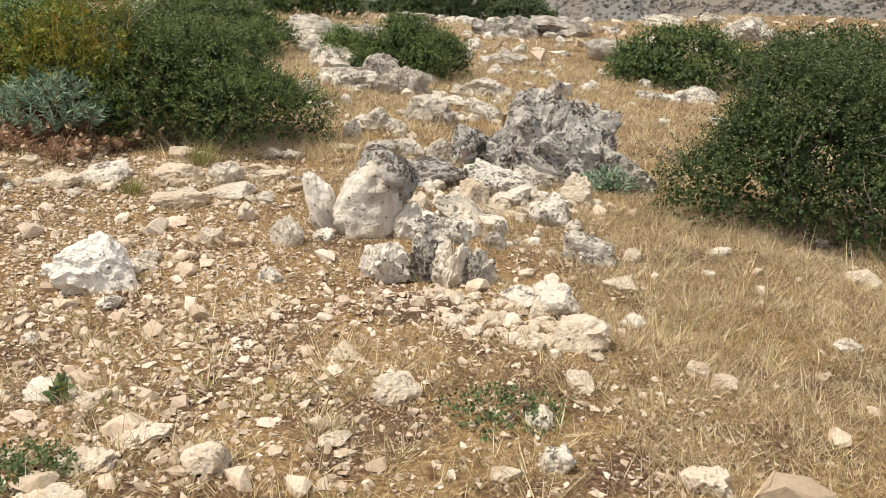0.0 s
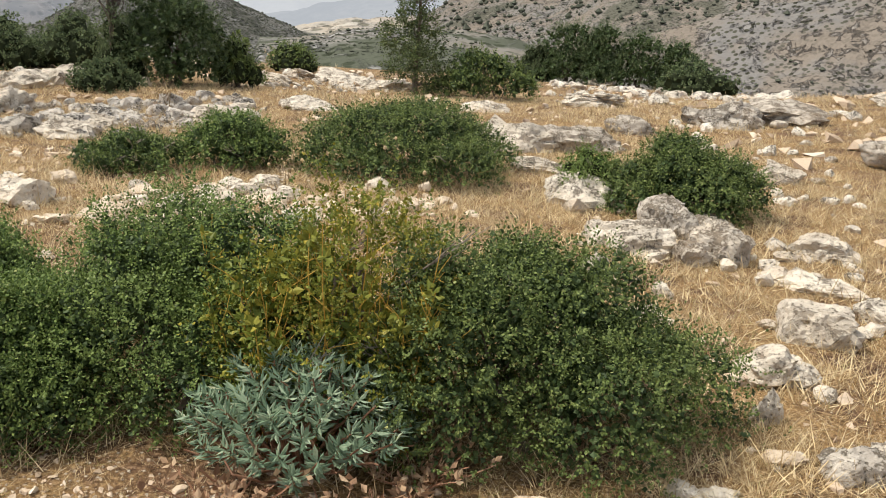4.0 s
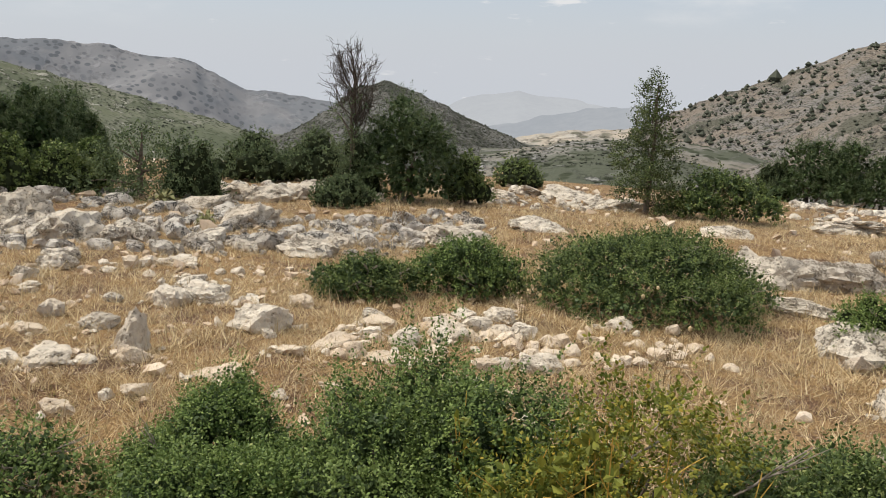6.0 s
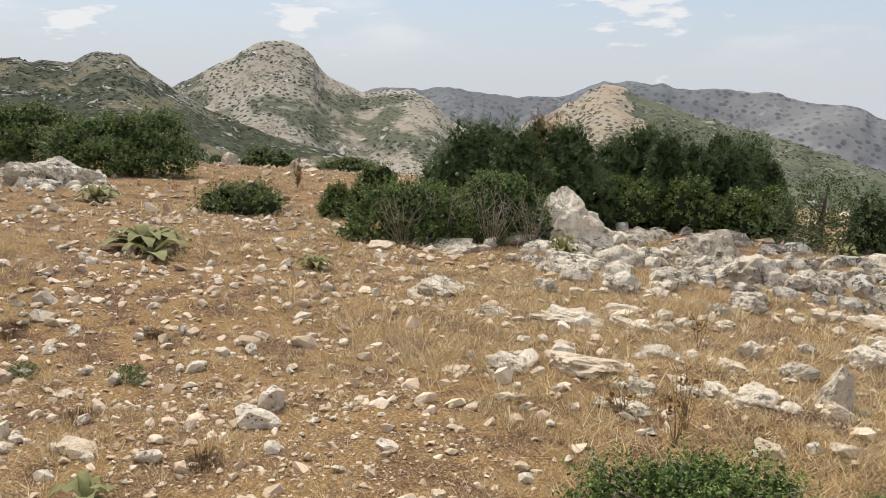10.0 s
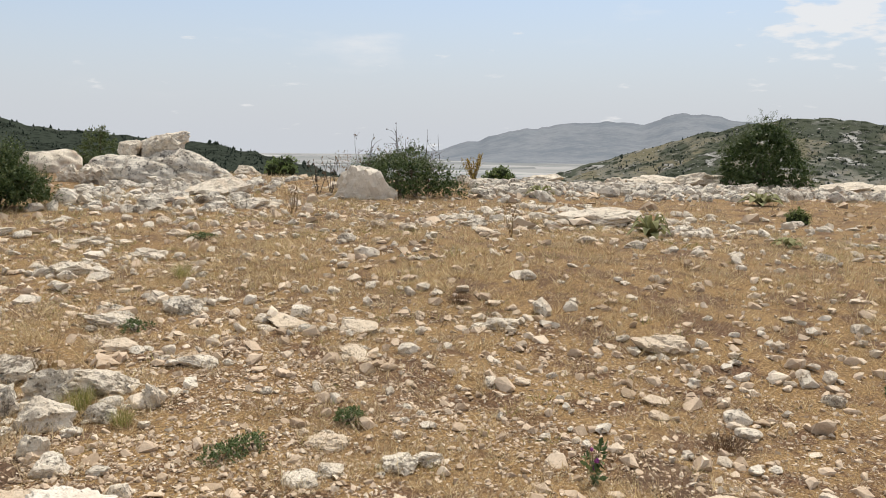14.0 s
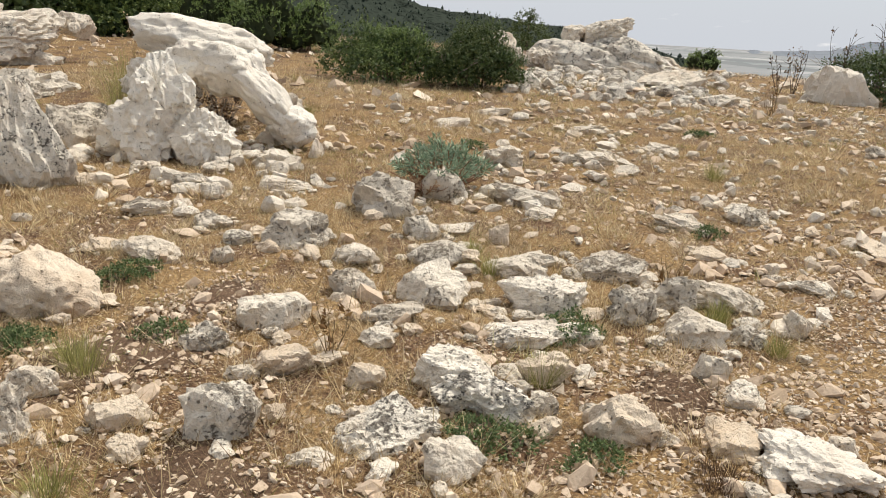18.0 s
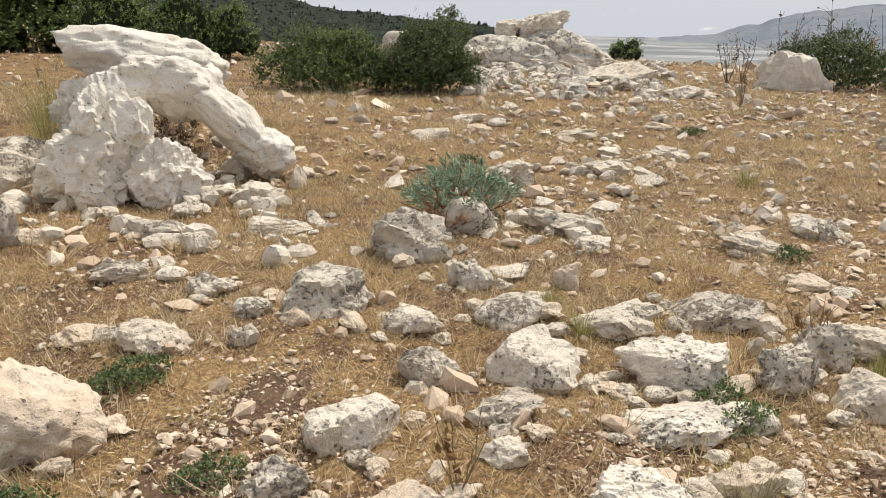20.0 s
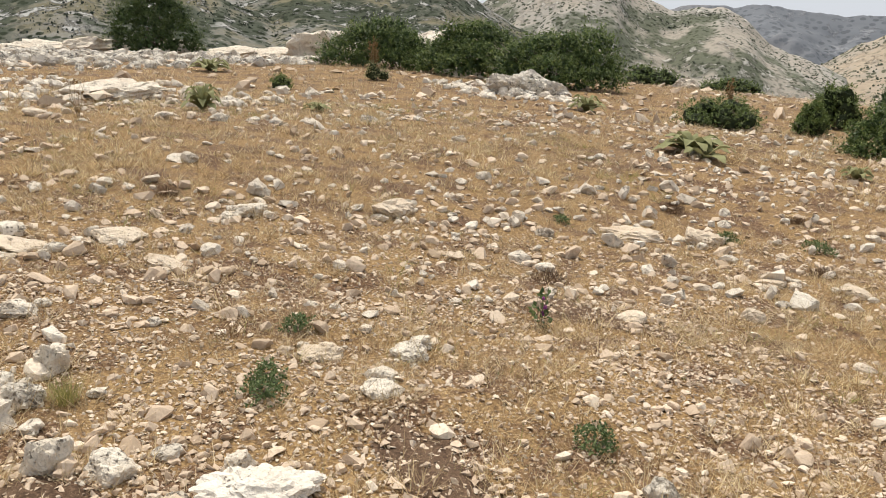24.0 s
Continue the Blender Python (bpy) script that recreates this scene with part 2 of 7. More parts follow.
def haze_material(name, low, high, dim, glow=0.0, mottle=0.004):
    """Remote ranges: distance haze painted into the pale colour, with glow added to it."""
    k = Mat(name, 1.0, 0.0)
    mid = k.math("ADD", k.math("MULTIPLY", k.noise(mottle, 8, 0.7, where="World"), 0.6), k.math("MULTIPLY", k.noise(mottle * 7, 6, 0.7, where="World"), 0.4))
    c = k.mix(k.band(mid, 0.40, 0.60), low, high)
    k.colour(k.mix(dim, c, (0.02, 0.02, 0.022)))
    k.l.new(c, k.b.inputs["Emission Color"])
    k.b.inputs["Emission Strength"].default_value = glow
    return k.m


def earth_material():
    k = Mat("bare_red_brown_earth", 0.97, 0.08)
    fine, mid = k.noise(60, 7, 0.7, where="World"), k.noise(7, 5, where="World")
    c = k.ramp(fine, [(0.30, (0.045, 0.028, 0.019)), (0.52, (0.130, 0.082, 0.053)), (0.72, (0.30, 0.20, 0.13))])
    c = k.mix(k.band(mid, 0.45, 0.62, 0, 0.5), c, (0.19, 0.125, 0.08))
    return k.colour(c).bump(fine, 0.8, 0.02).m


SOIL = soil_material()
EARTH = earth_material()
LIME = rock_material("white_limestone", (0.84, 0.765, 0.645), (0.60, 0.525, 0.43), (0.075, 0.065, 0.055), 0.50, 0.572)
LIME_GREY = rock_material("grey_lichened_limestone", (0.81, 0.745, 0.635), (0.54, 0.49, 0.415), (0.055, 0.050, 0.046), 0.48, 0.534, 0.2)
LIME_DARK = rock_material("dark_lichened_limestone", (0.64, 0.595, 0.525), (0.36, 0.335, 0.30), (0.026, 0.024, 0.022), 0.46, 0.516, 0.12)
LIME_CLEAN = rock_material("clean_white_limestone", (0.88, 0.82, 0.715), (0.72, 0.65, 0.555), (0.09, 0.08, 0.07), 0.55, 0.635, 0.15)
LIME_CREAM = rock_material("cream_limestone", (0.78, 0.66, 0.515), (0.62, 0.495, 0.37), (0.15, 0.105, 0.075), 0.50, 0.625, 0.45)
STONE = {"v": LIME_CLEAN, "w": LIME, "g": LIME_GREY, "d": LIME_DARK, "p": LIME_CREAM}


def gravel_material():
    k = Mat("pale_gravel", 0.95, 0.1)
    r = k.geo.outputs["Random Per Island"]
    c = k.ramp(r, [(0.0, (0.40, 0.30, 0.205)), (0.3, (0.55, 0.43, 0.315)), (0.7, (0.655, 0.52, 0.385)), (1.0, (0.77, 0.665, 0.53))])
    n = k.noise(60, 4, where="World")
    c = k.mix(k.band(n, 0.3, 0.6, 0.3, 0), c, (0.26, 0.19, 0.13))
    return k.colour(c).bump(n, 0.5, 0.008).m


GRAVEL = gravel_material()
STRAW = leaf_material("dry_straw_grass", (0.20, 0.125, 0.06), (0.70, 0.54, 0.31), (0.88, 0.745, 0.49), (0.92, 0.81, 0.58), 0.7)
STRAW_PALE = leaf_material("bleached_straw_grass", (0.28, 0.18, 0.085), (0.78, 0.61, 0.35), (0.90, 0.77, 0.50), None, 0.7)
OLIVE_GRASS = leaf_material("fading_green_grass", (0.16, 0.165, 0.05), (0.36, 0.345, 0.11), (0.58, 0.52, 0.23), None, 0.7)
LEAF = leaf_material("evergreen_oak_leaves", (0.052, 0.078, 0.022), (0.135, 0.185, 0.050), (0.25, 0.31, 0.095), (0.42, 0.43, 0.17))
LEAF_DEEP = leaf_material("deep_green_oak_leaves", (0.036, 0.052, 0.018), (0.092, 0.125, 0.038), (0.18, 0.22, 0.075), (0.34, 0.33, 0.15))
LEAF_LIGHT = leaf_material("light_oak_leaves", (0.045, 0.085, 0.018), (0.17, 0.24, 0.062), (0.30, 0.385, 0.115), (0.40, 0.43, 0.16))
LEAF_YELLOW = leaf_material("yellowing_leaves", (0.08, 0.115, 0.018), (0.20, 0.23, 0.036), (0.40, 0.34, 0.055), (0.56, 0.36, 0.04))
LEAF_JUNIPER = leaf_material("dark_juniper_needles", (0.050, 0.074, 0.034), (0.112, 0.153, 0.066), (0.195, 0.235, 0.104), (0.22, 0.20, 0.11), 0.7)
LEAF_SPURGE = leaf_material("blue_green_spurge_leaves", (0.13, 0.20, 0.125), (0.26, 0.355, 0.225), (0.42, 0.50, 0.34), (0.48, 0.50, 0.32))
LEAF_MULLEIN = leaf_material("felted_mullein_leaves", (0.16, 0.165, 0.075), (0.26, 0.26, 0.12), (0.40, 0.37, 0.19), None, 0.8)
DARKWOOD = plain_material("dark_bare_branches", (0.055, 0.042, 0.034), (0.13, 0.105, 0.085), 24)
LEAF_DRY = leaf_material("withered_brown_leaves", (0.13, 0.07, 0.03), (0.26, 0.15, 0.06), (0.40, 0.27, 0.12), None, 0.8)
LEAF_BURNT = leaf_material("withered_dark_thorn", (0.06, 0.035, 0.022), (0.13, 0.08, 0.05), (0.24, 0.16, 0.09), None, 0.8)
LEAF_RUST = leaf_material("withered_rust_spurge", (0.26, 0.15, 0.09), (0.44, 0.29, 0.175), (0.60, 0.45, 0.29), None, 0.8)
LEAF_GOLD = leaf_material("golden_dry_shrub", (0.24, 0.15, 0.03), (0.42, 0.29, 0.06), (0.55, 0.42, 0.12), None, 0.8)
LEAF_WEED = leaf_material("low_green_weeds", (0.05, 0.08, 0.03), (0.11, 0.155, 0.06), (0.22, 0.27, 0.11), None, 0.7)
# darkened leaf greens: the shade inside a bush as colour
LEAF_SHADED = leaf_material("shaded_inner_leaves", (0.036, 0.060, 0.022), (0.068, 0.105, 0.035), (0.11, 0.155, 0.055))
# near-black green of the crown cores, painted as deep shade
SHADE_LEAF = plain_material("crown_shade_core", (0.014, 0.020, 0.009), (0.036, 0.046, 0.018), 9)
BARK = plain_material("grey_brown_bark", (0.09, 0.065, 0.045), (0.22, 0.18, 0.14), 18)
DEADWOOD = plain_material("bleached_dead_wood", (0.20, 0.165, 0.13), (0.42, 0.37, 0.31), 24)
STALK = plain_material("dry_stalk", (0.15, 0.10, 0.05), (0.34, 0.26, 0.15), 40)
RED_STEM = plain_material("reddish_spurge_stem", (0.22, 0.10, 0.06), (0.40, 0.24, 0.15), 30)
PURPLE = plain_material("purple_thistle_flower", (0.16, 0.03, 0.14), (0.33, 0.10, 0.28), 60)
YELLOW_STEM = plain_material("orange_yellow_stem", (0.40, 0.22, 0.04), (0.62, 0.42, 0.10), 30)
YELLOW = plain_material("yellow_flower", (0.55, 0.42, 0.02), (0.75, 0.60, 0.05), 60)


# ---- geometry helpers ----
def unit(v):
    return v / np.maximum(np.linalg.norm(v, axis=-1, keepdims=True), 1e-9)


def lattice(i, seed):
    """Repeatable numbers from 0 to 1 for whole lattice points."""
    n = i[..., 0] * 374761393 + i[..., 1] * 668265263 + i[..., 2] * 2147483647 + seed * 974634777
    n = (n ^ (n >> 13)) * 1274126177
    n = n & 0x7FFFFFFF
    n = ((n ^ (n >> 16)) * 668265263) & 0x7FFFFFFF
    return n / float(0x7FFFFFFF)


def vnoise(p, seed=0):
    """Smooth value noise from -1 to 1 for an array of points."""
    p = np.asarray(p, float)
    i = np.floor(p).astype(np.int64)
    f = p - i
    f = f * f * (3 - 2 * f)
    out = 0
    for a in (0, 1):
        for b in (0, 1):
            for c in (0, 1):
                wgt = (f[..., 0] if a else 1 - f[..., 0]) * (f[..., 1] if b else 1 - f[..., 1]) * (f[..., 2] if c else 1 - f[..., 2])
                out = out + wgt * lattice(i + np.array([a, b, c]), seed)
    return out * 2 - 1


def fbm(p, octaves=4, seed=0):
    p = np.asarray(p, float)
    return sum(vnoise(p * 2**o + 7.3 * o, seed + o) / 2**o for o in range(octaves))


def flat3(x, y, s=1.0):
    x, y = np.broadcast_arrays(np.asarray(x, float), np.asarray(y, float))
    return np.stack([x * s, y * s, np.zeros_like(x) + 0.5], -1)


def mesh_of(name, verts, faces, material, smooth=False):
    """A mesh from arrays; all faces have the same number of corners."""
    verts, faces = np.asarray(verts, np.float32), np.asarray(faces, np.int32)
    k = faces.shape[1]
    me = bpy.data.meshes.new(name)
    me.vertices.add(len(verts))
    me.vertices.foreach_set("co", verts.ravel())
    me.loops.add(faces.size)
    me.loops.foreach_set("vertex_index", faces.ravel())
    me.polygons.add(len(faces))
    me.polygons.foreach_set("loop_start", np.arange(0, faces.size, k, dtype=np.int32))
    me.polygons.foreach_set("use_smooth", np.full(len(faces), smooth))
    me.materials.append(material)
    me.update(calc_edges=True)
    return me


def part(name, me, parent, label=""):
    """One mesh as an object under a thing or under a part."""
    ob = new(name, me)
    ob.parent = parent
    if label:
        ob["label"] = label
    return ob


BALLS = {}


def ball(level):
    if level not in BALLS:
        bm = bmesh.new()
        bmesh.ops.create_icosphere(bm, subdivisions=level, radius=1)
        BALLS[level] = (np.array([v.co[:] for v in bm.verts]), np.array([[v.index for v in f.verts] for f in bm.faces]))
        bm.free()
    return BALLS[level]


def joined(pieces):
    """Vertices and faces of several (verts, faces) as one."""
    vs, fs, n = [], [], 0
    for v, f in pieces:
        vs.append(v)
        fs.append(np.asarray(f) + n)
        n += len(v)
    return np.concatenate(vs), np.concatenate(fs)


def tube(points, radii, sides=5):
    """A tapered tube of quads along points."""
    p, r = np.asarray(points, float), np.asarray(radii, float)
    t = unit(np.gradient(p, axis=0))
    ref = np.where(np.abs(t[:, 2:3]) > 0.9, np.array([1.0, 0, 0]), np.array([0, 0, 1.0]))
    u = unit(np.cross(t, ref))
    v = np.cross(t, u)
    a = np.linspace(0, 2 * np.pi, sides, endpoint=False)
    ring = p[:, None] + r[:, None, None] * (np.cos(a)[None, :, None] * u[:, None] + np.sin(a)[None, :, None] * v[:, None])
    n = len(p)
    i, j = np.meshgrid(np.arange(n - 1), np.arange(sides), indexing="ij")
    k = (j + 1) % sides
    f = np.stack([i * sides + j, i * sides + k, (i + 1) * sides + k, (i + 1) * sides + j], -1).reshape(-1, 4)
    return ring.reshape(-1, 3), f


# ---- the lie of the land ----
CX, CY = -3.0, 3.0
PLAIN_Z = -62.0


def near_ground(x, y):
    """The stony plateau: a gentle slope with shallow swells."""
    z = 0.06 - 0.020 * x - 0.0386 * y
    for bx, by, h, s in ((-9.3, 2.6, -0.20, 8), (-6.8, 8.3, 0.12, 6), (-12, -2, 0.20, 12), (-1.6, 3.6, -0.15, 3), (-5.2, -10.5, 0.25, 9), (12, 22, 1.3, 50)):
        z = z + h * np.exp(-((x - bx) ** 2 + (y - by) ** 2) / s)
    r = np.maximum(np.hypot(x - CX, y - CY) - 12, 0)
    north = np.clip(0.55 + 0.9 * (y - CY + 0.25 * (x - CX)) / np.maximum(np.hypot(x - CX, y - CY), 1), 0, 1)
    west = np.exp(-(((np.degrees(np.arctan2(-(x - CX), y - CY)) % 360) - 125) / 28) ** 2)
    return z - (0.0006 + 0.0008 * north + 0.0013 * west) * r * r


def ground(x, y):
    """Height of the ground anywhere."""
    x, y = np.asarray(x, float), np.asarray(y, float)
    r = np.hypot(x - CX, y - CY)
    az = np.degrees(np.arctan2(-(x - CX), y - CY)) % 360
    small = 0.035 * vnoise(flat3(x, y, 1.9), 3) + 0.018 * vnoise(flat3(x, y, 5.3), 4)
    z = near_ground(x, y) + small * np.clip(30 / np.maximum(r, 1), 0.2, 1)
    rim = 34 + 4 * np.sin(np.radians(az * 3)) + 6 * vnoise(flat3(np.cos(np.radians(az)) * 2, np.sin(np.radians(az)) * 2), 8)
    rise = np.clip((az - 145) / 25, 0, 1) * np.clip((330 - az) / 25, 0, 1)
    drop = np.clip((r - rim) / 260, 0, 1)
    drop = drop * drop * (3 - 2 * drop)
    base = near_ground(CX + (x - CX) * np.minimum(1, 45 / np.maximum(r, 1)), CY + (y - CY) * np.minimum(1, 45 / np.maximum(r, 1)))
    z = np.where(r > 45, base + small * 0.2, z)
    low = np.where((az > 75) & (az < 300), PLAIN_Z, -270.0)
    return z * (1 - drop) + (low + 45 * rise) * drop


def ground_z(x, y):
    return float(ground(x, y))


def build_ground():
    n_ring, n_seg = 190, 330
    r = np.concatenate([[0.0], np.geomspace(0.35, 4700, n_ring - 1)])
    a = np.linspace(0, 2 * np.pi, n_seg, endpoint=False)
    x, y = CX + r[:, None] * np.cos(a), CY + r[:, None] * np.sin(a)
    v = np.stack([x, y, ground(x, y)], -1).reshape(-1, 3)
    i, j = np.meshgrid(np.arange(n_ring - 1), np.arange(n_seg), indexing="ij")
    k = (j + 1) % n_seg
    f = np.stack([i * n_seg + j, (i + 1) * n_seg + j, (i + 1) * n_seg + k, i * n_seg + k], -1).reshape(-1, 4)
    ob = new("ground", mesh_of("ground", v, f, SOIL, True))
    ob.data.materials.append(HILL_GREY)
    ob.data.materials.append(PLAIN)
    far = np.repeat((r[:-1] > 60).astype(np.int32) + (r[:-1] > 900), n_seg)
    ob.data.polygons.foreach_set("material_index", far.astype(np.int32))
    tagged(ob, "dry stony ground of brown earth, straw and limestone grit", "ground", kind="structure")


def bare_earth(x, y, w, d, yaw, seed):
    """A patch of bare reddish soil with a ragged outline, a finger's width over the ground sheet at its middle."""
    n_ring, n_seg = 9, 40
    a = np.linspace(0, 2 * np.pi, n_seg, endpoint=False)
    edge = 1 + 0.35 * fbm(np.stack([np.cos(a) * 2, np.sin(a) * 2, a * 0 + seed], -1), 3, seed)
    r = np.linspace(0.02, 1, n_ring)[:, None] * edge[None]
    u, v = r * np.cos(a) * w / 2, r * np.sin(a) * d / 2
    ca, sa = math.cos(radians(yaw)), math.sin(radians(yaw))
    px, py = x + u * ca - v * sa, y + u * sa + v * ca
    rise = 0.016 - 0.024 * np.linspace(0, 1, n_ring)[:, None] ** 3 + 0.006 * vnoise(flat3(px, py, 14), seed)
    verts = np.stack([px, py, ground(px, py) + rise], -1).reshape(-1, 3)
    i, j = np.meshgrid(np.arange(n_ring - 1), np.arange(n_seg), indexing="ij")
    k = (j + 1) % n_seg
    f = np.stack([i * n_seg + j, (i + 1) * n_seg + j, (i + 1) * n_seg + k, i * n_seg + k], -1).reshape(-1, 4)
    ob = new("bare_soil", mesh_of("bare_soil", verts, f, EARTH, True))
    tagged(ob, "bare dark reddish-brown soil between the stones", "soil", kind="structure")


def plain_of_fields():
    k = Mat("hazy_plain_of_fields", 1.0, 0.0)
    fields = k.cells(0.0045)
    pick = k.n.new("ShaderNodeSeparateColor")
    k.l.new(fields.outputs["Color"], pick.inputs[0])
    # field tones greyed and paled, with the distance haze put into them
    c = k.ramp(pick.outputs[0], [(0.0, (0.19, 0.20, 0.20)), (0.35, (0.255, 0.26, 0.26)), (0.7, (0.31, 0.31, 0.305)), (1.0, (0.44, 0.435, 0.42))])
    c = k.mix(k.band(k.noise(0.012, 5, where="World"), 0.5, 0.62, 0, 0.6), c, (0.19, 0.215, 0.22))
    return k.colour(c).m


PLAIN = plain_of_fields()


# ---- hills and far ranges ----
def ridge(name, crest, dist, foot, foot_z, material, label, back=1.5, rough=0.1, seed=1, power=1.15, n_az=170, n_up=44, kind_name="hill", taper=3.0, flank=None):
    """A range seen on the horizon: its crest runs through bearings and elevations (degrees, to the left of +y), with gullied slopes down to the valley
    before and behind it."""
    c = np.array(sorted(crest), float)
    az = np.linspace(c[0, 0] - taper, c[-1, 0] + taper, n_az)
    el = np.interp(az, c[:, 0], c[:, 1])
    el = np.convolve(np.pad(el, 3, mode="edge"), np.ones(7) / 7, "valid")
    el = el + 0.10 * fbm(np.stack([az * 1.3, az * 0, az * 0 + seed], -1), 4, seed)
    top = 2.0 + np.tan(np.radians(el)) * dist
    s = np.concatenate([np.linspace(0, 1, n_up) ** 0.8, 1 + np.linspace(0.04, 1, n_up // 3)])
    d = np.where(s <= 1, foot + (dist - foot) * s, dist * (1 + (s - 1) * (back - 1)))
    a = np.radians(az)[None, :]
    x, y = CX - np.sin(a) * d[:, None], CY + np.cos(a) * d[:, None]
    shape = np.where(s <= 1, s**power, 1 - (s - 1))[:, None]
    end = np.clip(np.minimum(az - az[0], az[-1] - az) / taper, 0, 1)
    span = np.maximum(top - foot_z, 5)[None, :] * (end * end * (3 - 2 * end))[None, :]
    z = foot_z + span * shape - (1 - end)[None, :] * 0.16 * d[:, None]
    mid = np.where(s <= 1, np.sin(np.pi * np.clip(s, 0, 1)), 0.3)[:, None]
    size = dist / 9.0
    relief = fbm(np.stack([x / size, y / size, z * 0 + seed], -1), 5, seed + 3)
    z = z + rough * span * relief * mid
    v = np.stack([x, y, z], -1).reshape(-1, 3)
    n, m = len(s), n_az
    i, j = np.meshgrid(np.arange(n - 1), np.arange(m - 1), indexing="ij")
    f = np.stack([i * m + j, i * m + j + 1, (i + 1) * m + j + 1, (i + 1) * m + j], -1).reshape(-1, 4)
    ob = new(name, mesh_of(name, v, f, material, True))
    if flank:
        ob.data.materials.append(flank[0])
        side = az[None, :-1] + 2.0 * fbm(np.stack([x, y, z], -1)[:-1, :-1] / (dist / 18), 4, seed) < flank[1]
        ob.data.polygons.foreach_set("material_index", (side & (s[:-1, None] < 2)).astype(np.int32).ravel())
    tagged(ob, label, kind_name, kind="structure")
    return np.stack([x, y, z], -1), s


OCTA = (np.array([(1, 0, 0), (-1, 0, 0), (0, 1, 0), (0, -1, 0), (0, 0, 1), (0, 0, -1)], float), np.array([(0, 2, 4), (2, 1, 4), (1, 3, 4), (3, 0, 4), (2, 0, 5), (1, 2, 5), (3, 1, 5), (0, 3, 5)]))


def scrub_on(name, grid, rows, count, size, tall, material, label, seed, thin=0.0, cols=(0.0, 1.0)):
    """Far trees and bushes on a slope, as one sheet of small ragged clumps."""
    rng = np.random.default_rng(seed)
    n, m, _ = grid.shape
    i = rng.integers(int(rows[0] * n), int(rows[1] * n), count)
    j = rng.integers(int(cols[0] * m), int(cols[1] * m) - 1, count)
    fi, fj = rng.random((count, 1)), rng.random((count, 1))
    i = np.minimum(i, n - 2)
    p = (grid[i, j] * (1 - fi) + grid[i + 1, j] * fi) * (1 - fj) + (grid[i, j + 1] * (1 - fi) + grid[i + 1, j + 1] * fi) * fj
    if thin:
        p = p[vnoise(p * np.array([0.02, 0.02, 0.0]), seed) > thin - 1]
    count = len(p)
    bv, bf = OCTA
    away = np.hypot(p[:, 0] - CX, p[:, 1] - CY)
    sc = size * np.exp(rng.normal(0, 0.35, (count, 1, 1))) * ((away / away.max()) ** 0.8)[:, None, None]
    v = bv[None] * (1 + 0.28 * rng.normal(size=(count, len(bv), 1)))
    v = v * sc * np.array([1, 1, tall]) + p[:, None] + np.array([0, 0, 1]) * sc * tall * 0.7
    f = bf[None] + (np.arange(count) * len(bv))[:, None, None]
    ob = new(name, mesh_of(name, v.reshape(-1, 3), f.reshape(-1, 3), material, False))
    tagged(ob, label, "far trees", kind="stuff")


FAR_ROCK = plain_material("far_pale_rocks", (0.26, 0.25, 0.23), (0.40, 0.385, 0.355), 0.3)
# paler than the nearer scrub: haze is mixed into its colour
SCRUB_FAR = plain_material("remote_hazy_scrub", (0.09, 0.10, 0.072), (0.14, 0.15, 0.11), 0.3)
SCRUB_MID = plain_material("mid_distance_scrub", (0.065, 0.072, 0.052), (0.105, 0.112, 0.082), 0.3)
PINES = plain_material("far_pines", (0.030, 0.041, 0.031), (0.050, 0.064, 0.047), 0.3)
HILL_TAN = hill_material("tan_rocky_slope", (0.215, 0.183, 0.15), (0.11, 0.108, 0.082), (0.20, 0.19, 0.178), 0.6, 0.55, 0.05, 0.35)
HILL_GREY = hill_material("grey_green_slope", (0.20, 0.185, 0.155), (0.075, 0.085, 0.058), (0.22, 0.215, 0.205), 0.14, 0.46, 0.025, 0.7)
HILL_PALE = hill_material("pale_limestone_peak", (0.34, 0.305, 0.255), (0.105, 0.115, 0.078), (0.36, 0.34, 0.305), 0.14, 0.515, 0.012, 0.6)
HILL_DARK = hill_material("dark_scrub_hill", (0.17, 0.155, 0.105), (0.055, 0.065, 0.044), (0.25, 0.245, 0.23), 0.16, 0.47, 0.03, 0.95)
HILL_STRAW = hill_material("straw_fields", (0.38, 0.33, 0.265), (0.22, 0.21, 0.165), (0.33, 0.31, 0.275), 0.06, 0.55, 0.02, 0.3)
HILL_CONE = hill_material("dark_stony_cone", (0.13, 0.127, 0.112), (0.07, 0.073, 0.06), (0.21, 0.207, 0.198), 0.3, 0.50, 0.14, 0.4)
HILL_SPUR = hill_material("bare_tan_spur", (0.37, 0.305, 0.23), (0.15, 0.15, 0.105), (0.34, 0.305, 0.255), 0.10, 0.57, 0.02, 0.4)
HILL_GREEN = hill_material("green_scrub_flank", (0.135, 0.145, 0.10), (0.098, 0.112, 0.074), (0.22, 0.215, 0.185), 0.10, 0.44, 0.012, 0.7)
HILL_FOREST = hill_material("forested_slope", (0.058, 0.062, 0.05), (0.036, 0.045, 0.035), (0.07, 0.073, 0.06), 0.09, 0.36, 0.02, 0.0)
# ranges paled and blued for haze, and self-lit by the last value
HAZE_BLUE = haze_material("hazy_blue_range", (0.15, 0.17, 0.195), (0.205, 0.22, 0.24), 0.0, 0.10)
# no glow here: bluish grey base tones alone imitate the haze
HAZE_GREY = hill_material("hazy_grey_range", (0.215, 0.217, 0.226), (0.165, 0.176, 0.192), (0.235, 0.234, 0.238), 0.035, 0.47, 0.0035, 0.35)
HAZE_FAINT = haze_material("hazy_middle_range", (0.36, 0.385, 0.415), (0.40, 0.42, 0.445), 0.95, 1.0)
